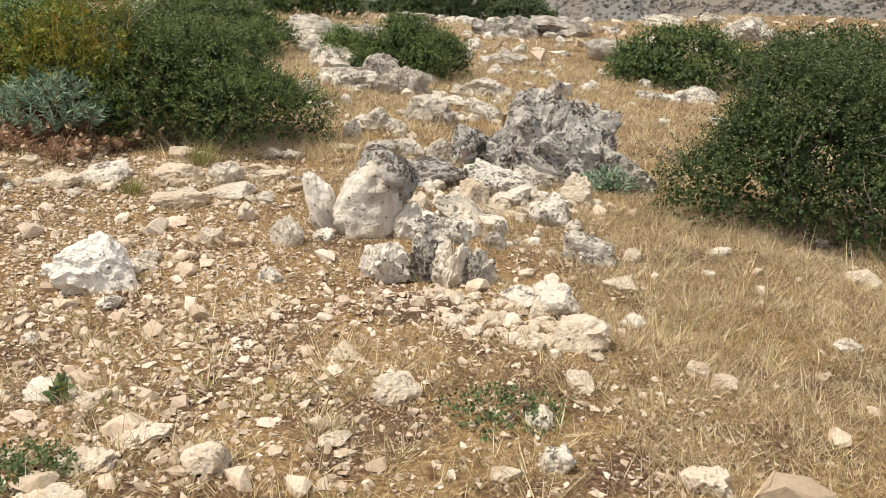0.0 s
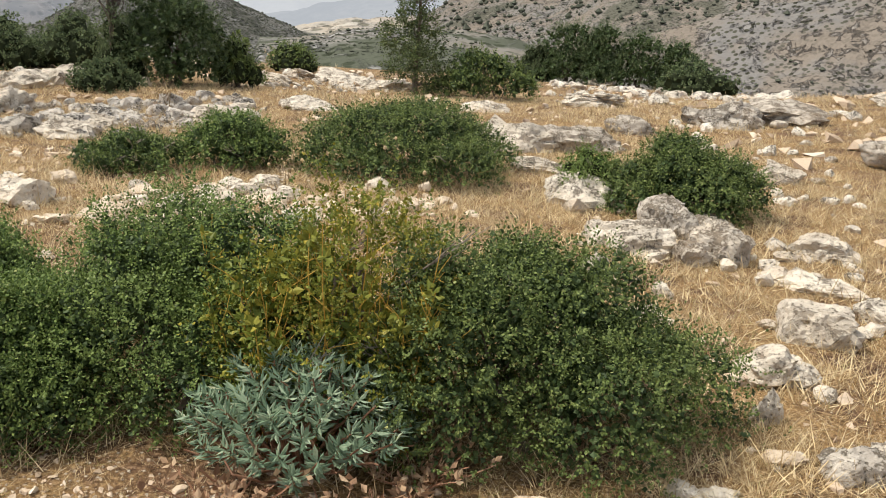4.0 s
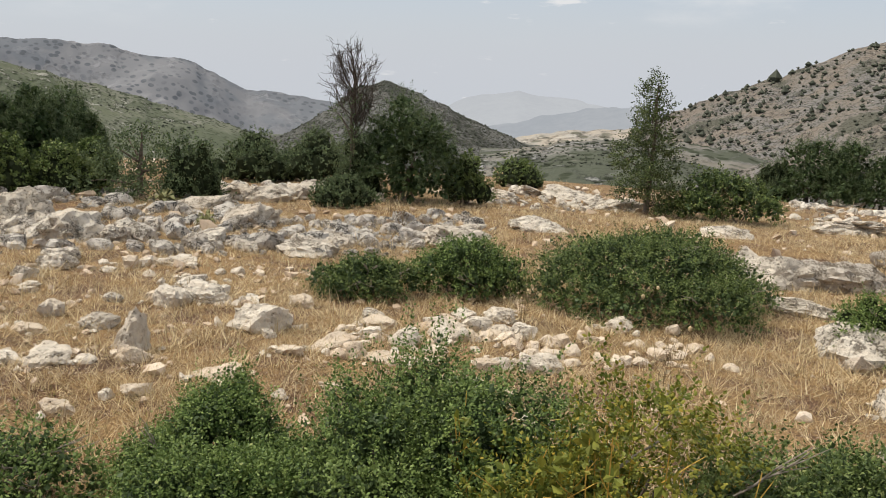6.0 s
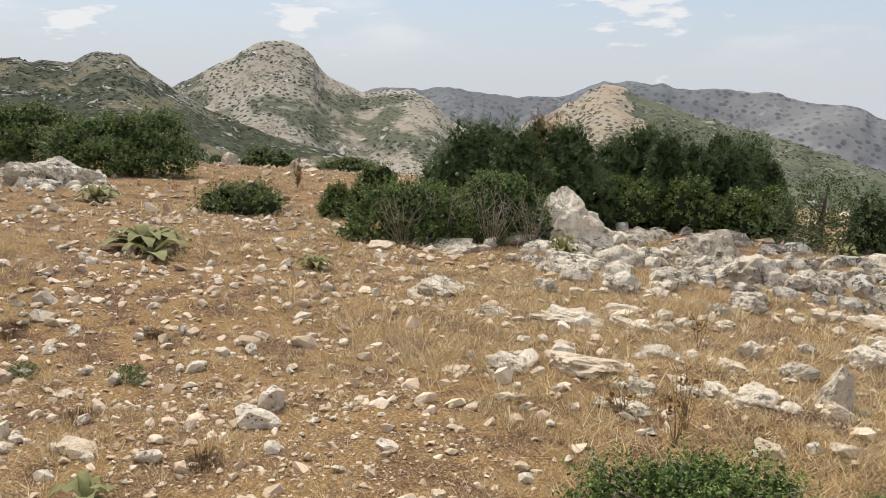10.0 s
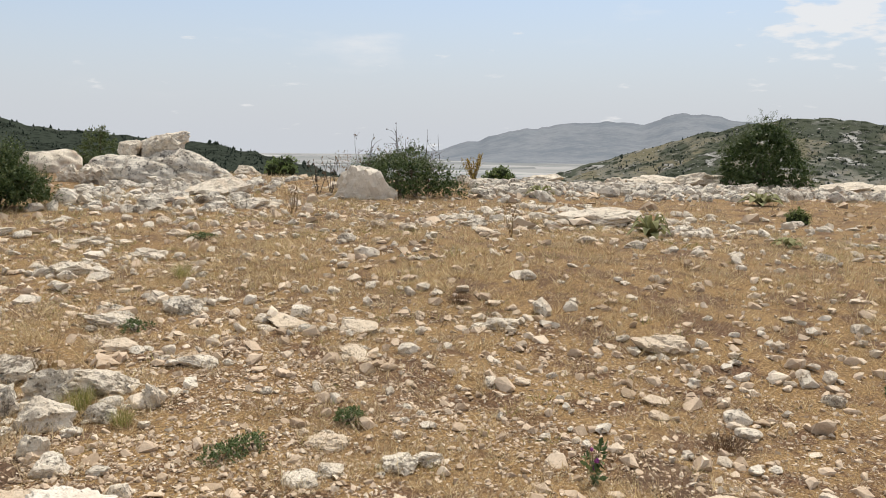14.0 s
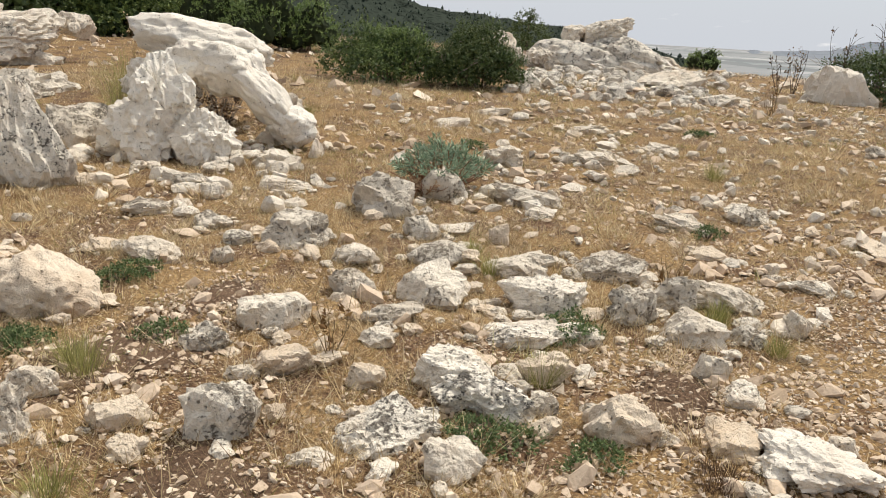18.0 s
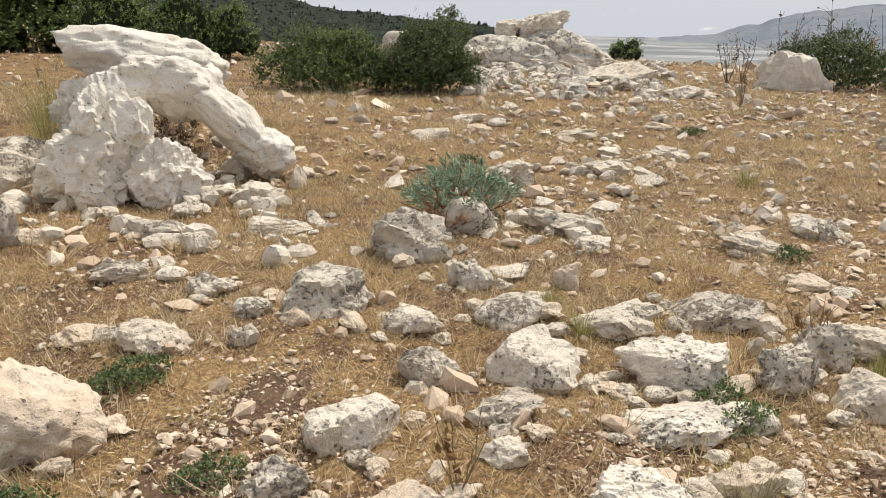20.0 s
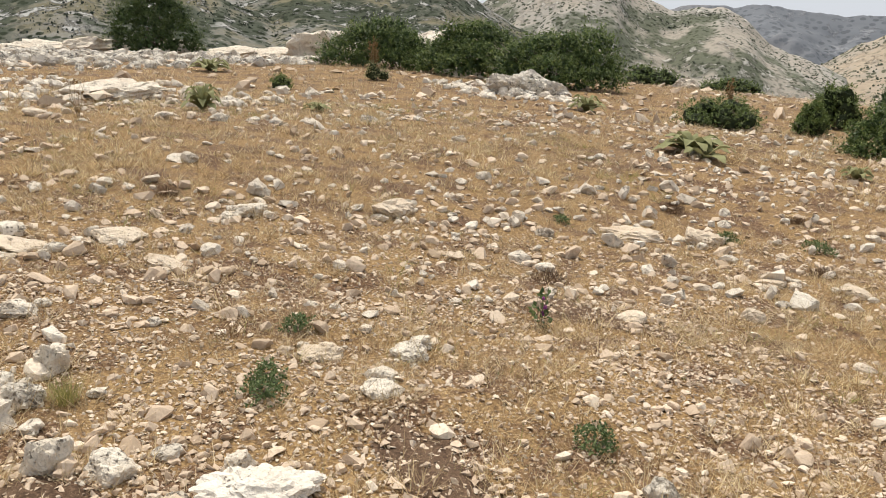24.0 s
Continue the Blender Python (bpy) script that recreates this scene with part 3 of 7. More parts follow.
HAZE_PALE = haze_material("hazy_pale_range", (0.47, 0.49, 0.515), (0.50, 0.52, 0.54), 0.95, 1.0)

build_ground()
BARE = ((-2.75, -2.75, 1.3, 0.7, 20, 1), (-2.75, -1.6, 0.9, 0.5, 60, 2), (-4.95, -1.25, 0.8, 0.4, 40, 3), (-3.4, -3.35, 0.8, 0.4, 30, 5),
                                    (0.15, 3.6, 0.6, 0.3, 15, 6), (-6.3, 8.4, 1.0, 0.5, 30, 9), (-5.2, 0.2, 0.9, 0.4, 15, 10), (-7.2, 1.6, 1.0, 0.4, 50, 11))
for bx, by, bw, bd, byaw, bseed in BARE:
    bare_earth(bx, by, bw, bd, byaw, bseed)
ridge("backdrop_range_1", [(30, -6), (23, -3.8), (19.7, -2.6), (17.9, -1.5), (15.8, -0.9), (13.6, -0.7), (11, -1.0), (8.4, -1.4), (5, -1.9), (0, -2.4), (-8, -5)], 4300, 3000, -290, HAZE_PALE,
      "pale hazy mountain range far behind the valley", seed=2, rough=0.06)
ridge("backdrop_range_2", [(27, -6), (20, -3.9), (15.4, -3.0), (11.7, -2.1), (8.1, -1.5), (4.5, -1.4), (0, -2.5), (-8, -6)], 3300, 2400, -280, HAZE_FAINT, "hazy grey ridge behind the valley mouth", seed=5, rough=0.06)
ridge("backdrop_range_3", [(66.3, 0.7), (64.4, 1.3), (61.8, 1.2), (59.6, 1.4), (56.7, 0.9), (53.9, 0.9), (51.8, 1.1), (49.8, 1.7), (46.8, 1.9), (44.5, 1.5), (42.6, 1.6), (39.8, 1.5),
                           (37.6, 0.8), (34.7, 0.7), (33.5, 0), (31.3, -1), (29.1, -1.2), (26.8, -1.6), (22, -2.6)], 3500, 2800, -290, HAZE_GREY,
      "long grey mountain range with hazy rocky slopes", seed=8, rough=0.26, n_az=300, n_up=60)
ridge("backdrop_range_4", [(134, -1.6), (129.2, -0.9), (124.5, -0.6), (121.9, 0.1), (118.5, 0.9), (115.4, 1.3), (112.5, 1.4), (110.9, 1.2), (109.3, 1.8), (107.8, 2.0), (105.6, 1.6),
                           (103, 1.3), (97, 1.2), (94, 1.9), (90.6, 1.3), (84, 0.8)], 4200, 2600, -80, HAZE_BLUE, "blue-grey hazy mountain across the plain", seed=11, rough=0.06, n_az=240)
g, s_ = ridge("hill_1", [(30.8, -5.0), (28.3, -3.5), (25.7, -1.9), (24.1, -0.7), (22.3, -0.2), (20, -1.1), (16.3, -2.7), (12.4, -4.4), (10, -5.2)], 700, 470, -70, HILL_CONE,
              "dark conical hill dotted with scrub above the valley", seed=14, rough=0.05)
scrub_on("far_scrub", g, (0.1, 0.78), 6500, 0.6, 0.7, SCRUB_MID, "low dark scrub dotted over the conical hill", 21)
g, s_ = ridge("hill_2", [(9.5, -5.4), (8, -4.4), (5.8, -2.8), (4.4, -2.0), (0.8, -0.4), (-2.7, 0.8), (-5.3, 2.0), (-10.2, 3.6), (-13.8, 4.6), (-17.2, 5.4), (-26, 6.5), (-38, 7.0), (-60, 5)], 620, 250, -62, HILL_TAN,
              "broad tan and grey mountainside dotted with dark trees", seed=17, rough=0.07, n_az=260)
scrub_on("far_trees", g, (0.16, 0.75), 4200, 1.2, 1.0, SCRUB_MID, "dark round trees scattered over the mountainside", 23)
scrub_on("far_trees", g, (0.05, 0.4), 500, 0.8, 0.8, SCRUB_MID, "dark bushes scattered over the lower mountainside", 24)
g, s_ = ridge("hill_3", [(57, -2.2), (54.7, -0.8), (52.4, 0.4), (50.8, 1.3), (49.5, 1.9), (48.1, 1.4), (45.4, 0.3), (42.6, -0.4), (39.8, -1.1), (34.6, -2.6), (30.9, -3.8), (27, -4.8)], 1500, 950, -150, HILL_SPUR,
              "pointed tan hill with a green scrubby flank", seed=19, rough=0.07, flank=(HILL_GREEN, 47.6), n_az=260)
ridge("hill_11", [(18, -4.6), (15, -3.9), (12.2, -3.4), (9, -3.0), (5, -2.8), (2, -3.4)], 900, 600, -90, HILL_STRAW, "pale straw fields in the valley mouth", seed=53, rough=0.05)
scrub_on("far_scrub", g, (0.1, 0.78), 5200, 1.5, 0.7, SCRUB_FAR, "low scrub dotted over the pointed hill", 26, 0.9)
g, s_ = ridge("hill_4", [(80, -0.8), (78.6, 0.3), (76.8, 1.2), (74.3, 2.7), (73.2, 3.2), (71.9, 3.9), (70.5, 4.2), (69.2, 3.7), (68.5, 3.0), (68.1, 2.0), (65.5, 0.9), (64, 1.1), (62.4, 1.2), (61.1, 0.6),
                         (59.6, -0.8), (58.1, -1.5), (55, -2.6)], 1250, 700, -130, HILL_PALE, "steep pale limestone peak with dark scrub on its flanks", seed=23, rough=0.13, n_az=240)
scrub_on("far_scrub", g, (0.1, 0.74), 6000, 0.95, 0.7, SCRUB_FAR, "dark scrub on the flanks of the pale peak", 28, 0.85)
g, s_ = ridge("hill_5", [(102, 0.2), (96, 0.2), (92.9, 0.8), (91.1, 1.4), (89.2, 2.0), (87, 2.4), (85, 2.2), (83, 2.2), (82, 3.0), (80.6, 3.0), (79.3, 2.3), (77.5, 0.9), (75.1, -0.4), (72.9, -1.4), (70, -2.4), (66, -3.4), (62, -4.6)], 700, 330, -75, HILL_DARK,
              "dark scrubby hill with a rocky grey knob", seed=29, rough=0.08, n_az=240)
scrub_on("far_scrub", g, (0.1, 0.76), 7000, 0.5, 0.8, SCRUB_MID, "dark scrub covering the rocky hill", 31, 0.75)
scrub_on("far_rocks", g, (0.15, 0.76), 1500, 0.75, 0.45, FAR_ROCK, "pale rocks scattered over the scrubby hill", 61, 0.9)
g, s_ = ridge("hill_6", [(124, -4), (117, -2.2), (113, -1.0), (109, 0.2), (107.5, 0.6), (105.3, 1.1), (102.3, 1.6), (99.7, 1.7), (96.8, 1.2), (94.2, 0.7), (92.4, 0.1), (90, -0.6)], 620, 330, -70, HILL_DARK,
              "low dark hill with pines and pale rocks", seed=31, rough=0.06)
scrub_on("far_pines", g, (0.2, 0.80), 5200, 0.42, 1.3, PINES, "dark pines along the low hill", 33, 0.7)
scrub_on("far_rocks", g, (0.15, 0.76), 1300, 0.6, 0.45, FAR_ROCK, "pale rocks scattered over the low hill", 62, 0.9)
g, s_ = ridge("hill_7", [(215, 9), (190, 8.5), (172.6, 6.6), (167.9, 4.9), (164.3, 4.1), (158.5, 3.2), (156.3, 2.8), (152.5, 1.7), (148.7, 0.6), (145, 0.4), (138.6, -0.2), (135.5, -0.9), (132.4, -1.6), (129, -2.6)],
              1100, 330, -95, HILL_FOREST, "long mountainside covered with dark pine forest", seed=37, rough=0.05, n_az=260, power=1.3)
scrub_on("far_pine_forest", g, (0.12, 0.80), 12000, 1.15, 1.3, PINES, "dark pine forest covering the mountainside", 35, 0.55)
g, s_ = ridge("hill_8", [(16, -5.0), (13, -4.3), (11, -3.9), (8, -3.6), (4, -3.5), (0, -3.9), (-4, -5)], 380, 150, -42, HILL_GREY, "low grey rocky slope in the valley", seed=41, rough=0.10)
scrub_on("far_scrub", g, (0.1, 0.76), 2200, 0.55, 0.6, SCRUB_MID, "low scrub on the grey rocky slope", 37, 0.8)
g, s_ = ridge("hill_9", [(8, -9), (2, -6.2), (-2, -4.6), (-4.8, -3.4), (-8.3, -3.5), (-13.1, -1.8), (-18.1, -0.6), (-26, 0.5), (-40, 1.5), (-60, 1)], 260, 130, -62, HILL_TAN, "brown lower spur of the mountainside", seed=43, rough=0.06)
scrub_on("far_scrub", g, (0.1, 0.76), 340, 0.6, 0.7, SCRUB_MID, "few dark bushes on the brown spur", 38)


# ---- rocks ----
def breaks(style, rng, size, centre):
    """The flat breaks that bound one lump: directions and distances from its centre."""
    n_cut = {"block": 10, "slab": 9, "jag": 13, "layer": 10, "dome": 22}[style]
    k = np.arange(n_cut) + 0.5
    flat = np.sqrt(1 - (1 - 2 * k / n_cut) ** 2)
    planes = np.stack([np.cos(2.39996 * k) * flat, np.sin(2.39996 * k) * flat, 1 - 2 * k / n_cut], -1)
    planes = unit(planes + rng.normal(0, 0.30, planes.shape)) @ np.array(Euler(rng.uniform(0, 6.28, 3).tolist()).to_matrix())
    away = rng.uniform(0.60, 1.0, n_cut) if style != "dome" else rng.uniform(0.85, 1.0, n_cut)
    if style in ("slab", "block", "layer"):
        bed = unit(np.array([0.12, -0.1, 1.0]) + rng.normal(0, 0.14, 3))
        planes, away = np.concatenate([planes, [bed, -bed]]), np.concatenate([away, [0.62, 0.62]])
    return planes, away * size + planes @ centre


def rock_shape(style, seed, level):
    """A unit limestone rock, about 1 x 1 x 1: a main lump with smaller ones grown into it, broken along flat planes, then pitted or layered by its style."""
    spike, style = style == "spike", "block" if style == "spike" else style
    rng = np.random.default_rng(seed)
    d, f = ball(level)
    o = rng.uniform(0, 50, 3)
    planes, away = breaks(style, rng, 1.0, np.zeros(3))
    dots = d @ planes.T
    sharp = 90 if style != "dome" else 11
    r = (np.minimum(np.where(dots > 0.05, away / np.maximum(dots, 0.05), 9.0), 3.0) ** -sharp).sum(1) ** (-1 / sharp)
    r = np.minimum(r, 1.5)
    for k in range(0 if style == "dome" else rng.integers(2, 4) + (style == "jag")):
        a = rng.uniform(0, 6.28)
        planes, away = breaks(style, rng, rng.uniform(0.42, 0.68), np.array([math.cos(a) * 0.62, math.sin(a) * 0.62, rng.uniform(-0.45, 0.25)]))
        dots = d @ planes.T
        leave = np.where(dots > 0.02, away / np.maximum(dots, 0.02), 9.0).min(1)
        enter = np.where(dots < -0.02, away / np.minimum(dots, -0.02), -9.0).max(1)
        r = np.where((leave > enter) & (leave < 2), np.maximum(r, leave), r)
    v = d * r[:, None]
    for q in range(6):
        n = unit(rng.normal(size=3))
        v -= n * np.maximum(v @ n - (v @ n).max() * rng.uniform(0.82, 0.95), 0)[:, None]
    v *= (1 + 0.05 * fbm(v * 1.7 + o, 2, seed))[:, None]
    if style == "jag":
        v *= (0.86 + 0.19 * (1 - np.abs(fbm(v * np.array([2.6, 2.6, 1.6]) + o, 4, seed + 5))) ** 2)[:, None]
        v *= (1 - 0.22 * np.clip(vnoise(v * 5.0 + o, seed + 9) - 0.30, 0, 1))[:, None]
    elif style == "layer":
        h = v @ np.array([0.15, -0.1, 0.98]) * 5.0 + 1.6 * fbm(v * 1.5 + o, 3, seed)
        step = np.abs(h - np.floor(h) - 0.5) * 2
        v *= (0.87 + 0.13 * np.clip(step * 2.4, 0, 1) + 0.10 * vnoise(np.stack([h * 0, h * 0, np.floor(h)], -1) + 0.5 + o, seed))[:, None]
    elif style == "dome":
        v *= (0.93 + 0.07 * fbm(v * 2.6 + o, 4, seed + 3) + 0.08 * (1 - np.abs(fbm(v * 3.4 + o, 4, seed + 6))) ** 2)[:, None]
        v *= (1 - 0.30 * np.clip(vnoise(v * 4.5 + o, seed + 9) - 0.42, 0, 1))[:, None]
    else:
        v *= (0.92 + 0.12 * (1 - np.abs(fbm(v * 3.2 + o, 4, seed + 3))) ** 2)[:, None]
        v *= (1 - 0.30 * np.clip(vnoise(v * 4.2 + o, seed + 9) - 0.44, 0, 1))[:, None]
    # a split, with the rock on one side of it set back
    n = unit(rng.normal(size=3) * np.array([1, 1, 0.35]))
    along = v @ n + 0.08 * fbm(v * 1.7 + o, 3, seed + 40) - rng.uniform(-0.3, 0.3)
    v *= (1 - 0.09 * np.clip(along * 16, 0, 1) - 0.12 * np.clip(1 - np.abs(along) / 0.045, 0, 1))[:, None]
    v *= (1 + 0.026 * vnoise(v * 10 + o, seed + 11) + 0.010 * vnoise(v * 26 + o, seed + 12))[:, None]
    lo, hi = v.min(0), v.max(0)
    v = (v - (lo + hi) / 2) / (hi - lo)
    if spike:
        up = v[:, 2] + 0.5
        v[:, :2] *= (1 - 0.52 * up**1.6)[:, None]
        v[:, 0] -= 0.04 * up
    return v, f


def shard_shapes(count, points, seed):
    """Sharp broken chips: hulls round a few points on a flattened lump."""
    rng = np.random.default_rng(seed)
    out = []
    for k in range(count):
        bm = bmesh.new()
        for q in unit(rng.normal(size=(points, 3))) * rng.uniform(0.85, 1.05, (points, 1)):
            bm.verts.new(q)
        hull = bmesh.ops.convex_hull(bm, input=bm.verts)
        bmesh.ops.delete(bm, geom=[g for g in hull["geom_interior"] if isinstance(g, bmesh.types.BMVert)], context="VERTS")
        bmesh.ops.triangulate(bm, faces=bm.faces)
        bm.verts.index_update()
        out.append((np.array([q.co[:] for q in bm.verts]), np.array([[q.index for q in t.verts] for t in bm.faces])))
        bm.free()
    return out


TONE_WORDS = {"v": "clean white limestone", "w": "white weathered limestone", "g": "grey limestone with black lichen", "d": "dark lichen-covered limestone", "p": "cream earth-stained limestone"}
STYLE_WORDS = {"spike": "pointed boulder", "block": "angular boulder", "slab": "flat slab", "jag": "jagged pitted rock", "layer": "layered rock", "dome": "rounded boulder"}
rock_count = [0]
ROCK_SPOTS, FEET = [], []


def boulder(x, y, w, d, h, yaw, style="block", tone="w", lean=0.0, up=0.0, note="", level=0):
    """One rock of its own, bedded in the ground."""
    rock_count[0] += 1
    seed = 100 + rock_count[0]
    w, d, h = 1.14 * w, 1.28 * d, 0.80 * h
    big = max(w, d, h)
    share = big / max(1.5, math.hypot(x + 2.5, y - 1.5))
    lv = level or (6 if share > 0.22 else 5 if share > 0.105 else 4 if share > 0.025 else 3)
    v, f = rock_shape(style, seed, lv)
    sink = 0.34
    ROCK_SPOTS.append((x, y, w, d, yaw))
    v = v * np.array([w, d, h / (1 - sink)])
    name = "boulder" if big > 0.5 else "rock"
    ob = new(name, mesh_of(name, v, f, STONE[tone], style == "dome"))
    z = ground_z(x, y) + up
    ob.matrix_world = pose(x, y, z + h / (1 - sink) * (0.5 - sink), (seed * 37) % 22 - 11, lean + (seed * 53) % 26 - 13, yaw + (seed * 29) % 40 - 20)
    if big > 0.22:
        FEET.append((x, y, w, d, yaw, seed))
    where = note or ("standing among dry grass" if h > 0.7 * w else "lying in dry grass")
    tagged(ob, f"{TONE_WORDS[tone]} {STYLE_WORDS[style]} {where}", "rock", group="limestone boulders")
    return ob


def formation(x, y, yaw, lumps, tone, label, sink=0.05):
    """A large outcrop of several blocks: (across, away, up, width, depth, height, tilt, style and, where it differs, tone)."""
    root = new("outcrop")
    root.matrix_world = pose(x, y, ground_z(x, y) - sink, 0, 0, yaw)
    for n, (dx, dy, dz, w, d, h, tilt, style, *own) in enumerate(lumps):
        rock_count[0] += 1
        v, f = rock_shape(style, 300 + int(abs(x) * 13 + abs(y) * 7) + n, 5)
        v = v * np.array([w, d, h])
        c, s = math.cos(radians(tilt)), math.sin(radians(tilt))
        v = np.stack([v[:, 0] * c + v[:, 2] * s, v[:, 1], -v[:, 0] * s + v[:, 2] * c], -1)
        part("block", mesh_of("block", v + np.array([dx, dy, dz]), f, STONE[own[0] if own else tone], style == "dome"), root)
    tagged(root, label, "rock", group="limestone outcrops")
    return root


def rubble(name, corners, count, lo, hi, seed, tone, label, power=2.0):
    """Broken stones heaped over a four-cornered patch of ground, as one sheet."""
    rng = np.random.default_rng(seed)
    shapes = [rock_shape(("jag", "slab", "jag", "block")[k % 4], 950 + k, 2) for k in range(8)]
    c = np.array(corners, float)
    u, w = rng.random(count)[:, None], rng.random(count)[:, None]
    p = (c[0] * (1 - u) + c[1] * u) * (1 - w) + (c[3] * (1 - u) + c[2] * u) * w
    pieces = []
    for k in range(count):
        v, f = shapes[k % 8]
        size = lo + (hi - lo) * rng.random() ** power
        r = np.array(Euler(rng.normal(0, 0.25, 2).tolist() + [rng.uniform(0, 6.28)]).to_matrix())
        v = (v * np.array([1, rng.uniform(0.6, 0.95), rng.uniform(0.36, 0.8)])) @ r.T * size
        pieces.append((v + np.array([*p[k], ground_z(*p[k]) + size * 0.08]), f))
    v, f = joined(pieces)
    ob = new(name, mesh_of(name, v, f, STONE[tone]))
    tagged(ob, label, "stones", kind="stuff")


SMALL = []


def stone_meshes():
    for n in range(12):
        style = ("jag", "slab", "jag", "dome")[n % 4]
        v, f = rock_shape(style, 900 + n, 3)
        SMALL.append([mesh_of("stone", v, f, m, False) for m in (LIME, LIME_CREAM, LIME_GREY)])


def stone(x, y, size, flat, yaw, n, tone, up=0.0, name="stone", words=""):
    """A loose stone of 8 to 35 cm."""
    ob = new(name, SMALL[n % 12][tone])
    h = size * flat
    ob.matrix_world = pose(x, y, ground_z(x, y) + h * 0.14 + up, (n * 37 % 24) - 12, (n * 53 % 24) - 12, yaw) @ Matrix.Diagonal((size, size * (0.62 + 0.06 * (n % 6)), h, 1))
    tagged(ob, words or ("loose white limestone stone on the dry ground", "loose cream limestone stone on the dry ground", "loose grey lichened stone on the dry ground")[tone], "stone", group="loose stones")
    return ob


# ---- leaves and bushes ----
def leaf_sprigs(base, way, length, leaves, leaf, rng, slim=0.42, spread=0.9):
    """Leaves set round short twigs: base and way are arrays of points and directions. Gives vertices and quads."""
    way = unit(way)
    ref = unit(rng.normal(size=way.shape))
    u = unit(np.cross(way, ref))
    v = np.cross(way, u)
    vs = []
    for j in range(leaves):
        s = (j + 0.6) / leaves
        phi = 2.4 * j + rng.uniform(0, 6.3, (len(base), 1)) * 0.35
        out = np.cos(phi) * u + np.sin(phi) * v
        ld = unit(out * spread + way * (0.25 + 0.7 * s) + rng.normal(0, 0.25, way.shape))
        side = unit(np.cross(ld, way + 0.3 * ref))
        nrm = np.cross(ld, side)
        p = base + way * (length * s)
        size = leaf * rng.uniform(0.65, 1.25, (len(base), 1))
        vs.append(np.stack([p, p + ld * size * 0.5 + side * size * slim + nrm * size * 0.10, p + ld * size, p + ld * size * 0.5 - side * size * slim + nrm * size * 0.10], 1))
    q = np.concatenate(vs, 0).reshape(-1, 3)
    return q, np.arange(len(q)).reshape(-1, 4)


def lobes_of(w, d, h, n, rng, low=0.25, size=0.34):
    """Overlapping rounded masses that fill a bush of that size."""
    out = []
    for k in range(n):
        a, r = 2.39996 * k + rng.uniform(-0.4, 0.4), math.sqrt((k + 0.5) / n)
        z = h * (low + (0.80 - low) * (1 - 0.92 * r**2.2) * rng.uniform(0.45, 1.12))
        s = size * rng.uniform(0.55, 1.35)
        r *= rng.uniform(0.85, 1.18)
        c = np.array([0.39 * w * r * math.cos(a), 0.39 * d * r * math.sin(a), z])
        rad = np.array([s * w * 0.62, s * d * 0.62, min(s * h * 0.9 + 0.06, z + 0.02, h - z + 0.12 * h)])
        if r > 0.5:
            c[2] *= 0.8
            rad[2] = max(rad[2], 0.95 * c[2])
        out.append((c, np.maximum(rad, 0.05)))
    return out


def shell_points(lobes, n, rng, under=-0.55):
    c, r = np.array([l[0] for l in lobes]), np.array([l[1] for l in lobes])
    area = r[:, 0] * r[:, 1] + r[:, 0] * r[:, 2] + r[:, 1] * r[:, 2]
    pick = rng.choice(len(lobes), n, p=area / area.sum())
    d = unit(rng.normal(size=(n, 3)))
    d[:, 2] = np.where(d[:, 2] < under, -d[:, 2], d[:, 2])
    lump = 1 + 0.20 * vnoise(d * 2.6 + pick[:, None] * 3.1, 5) + 0.14 * vnoise(d * 6.5 + pick[:, None] * 1.7, 6) + 0.13 * vnoise(d * 13 + pick[:, None] * 2.3, 7)
    p = c[pick] + r[pick] * d * (lump * np.where(rng.random(n) < 0.14, rng.uniform(1.05, 1.36, n), rng.uniform(0.82, 1.08, n)))[:, None]
    inside = (((p[:, None] - c[None]) / (r[None] * 0.80)) ** 2).sum(-1) < 1
    inside[np.arange(n), pick] = False
    keep = ~inside.any(1) & (p[:, 2] > 0.02)
    return p[keep], unit(d / r[pick])[keep]


def stem(rng, a, b, r0, r1, bend=0.12, n=6, sides=5):
    t = np.linspace(0, 1, n)[:, None]
    sway = np.cumsum(rng.normal(0, 1, (n, 3)), 0) * bend * np.linalg.norm(np.subtract(b, a)) / n
    p = np.asarray(a) * (1 - t) + np.asarray(b) * t + sway * t * (1 - t) * 3
    return tube(p, np.linspace(r0, r1, n), sides)


BUSH_SPOTS = []


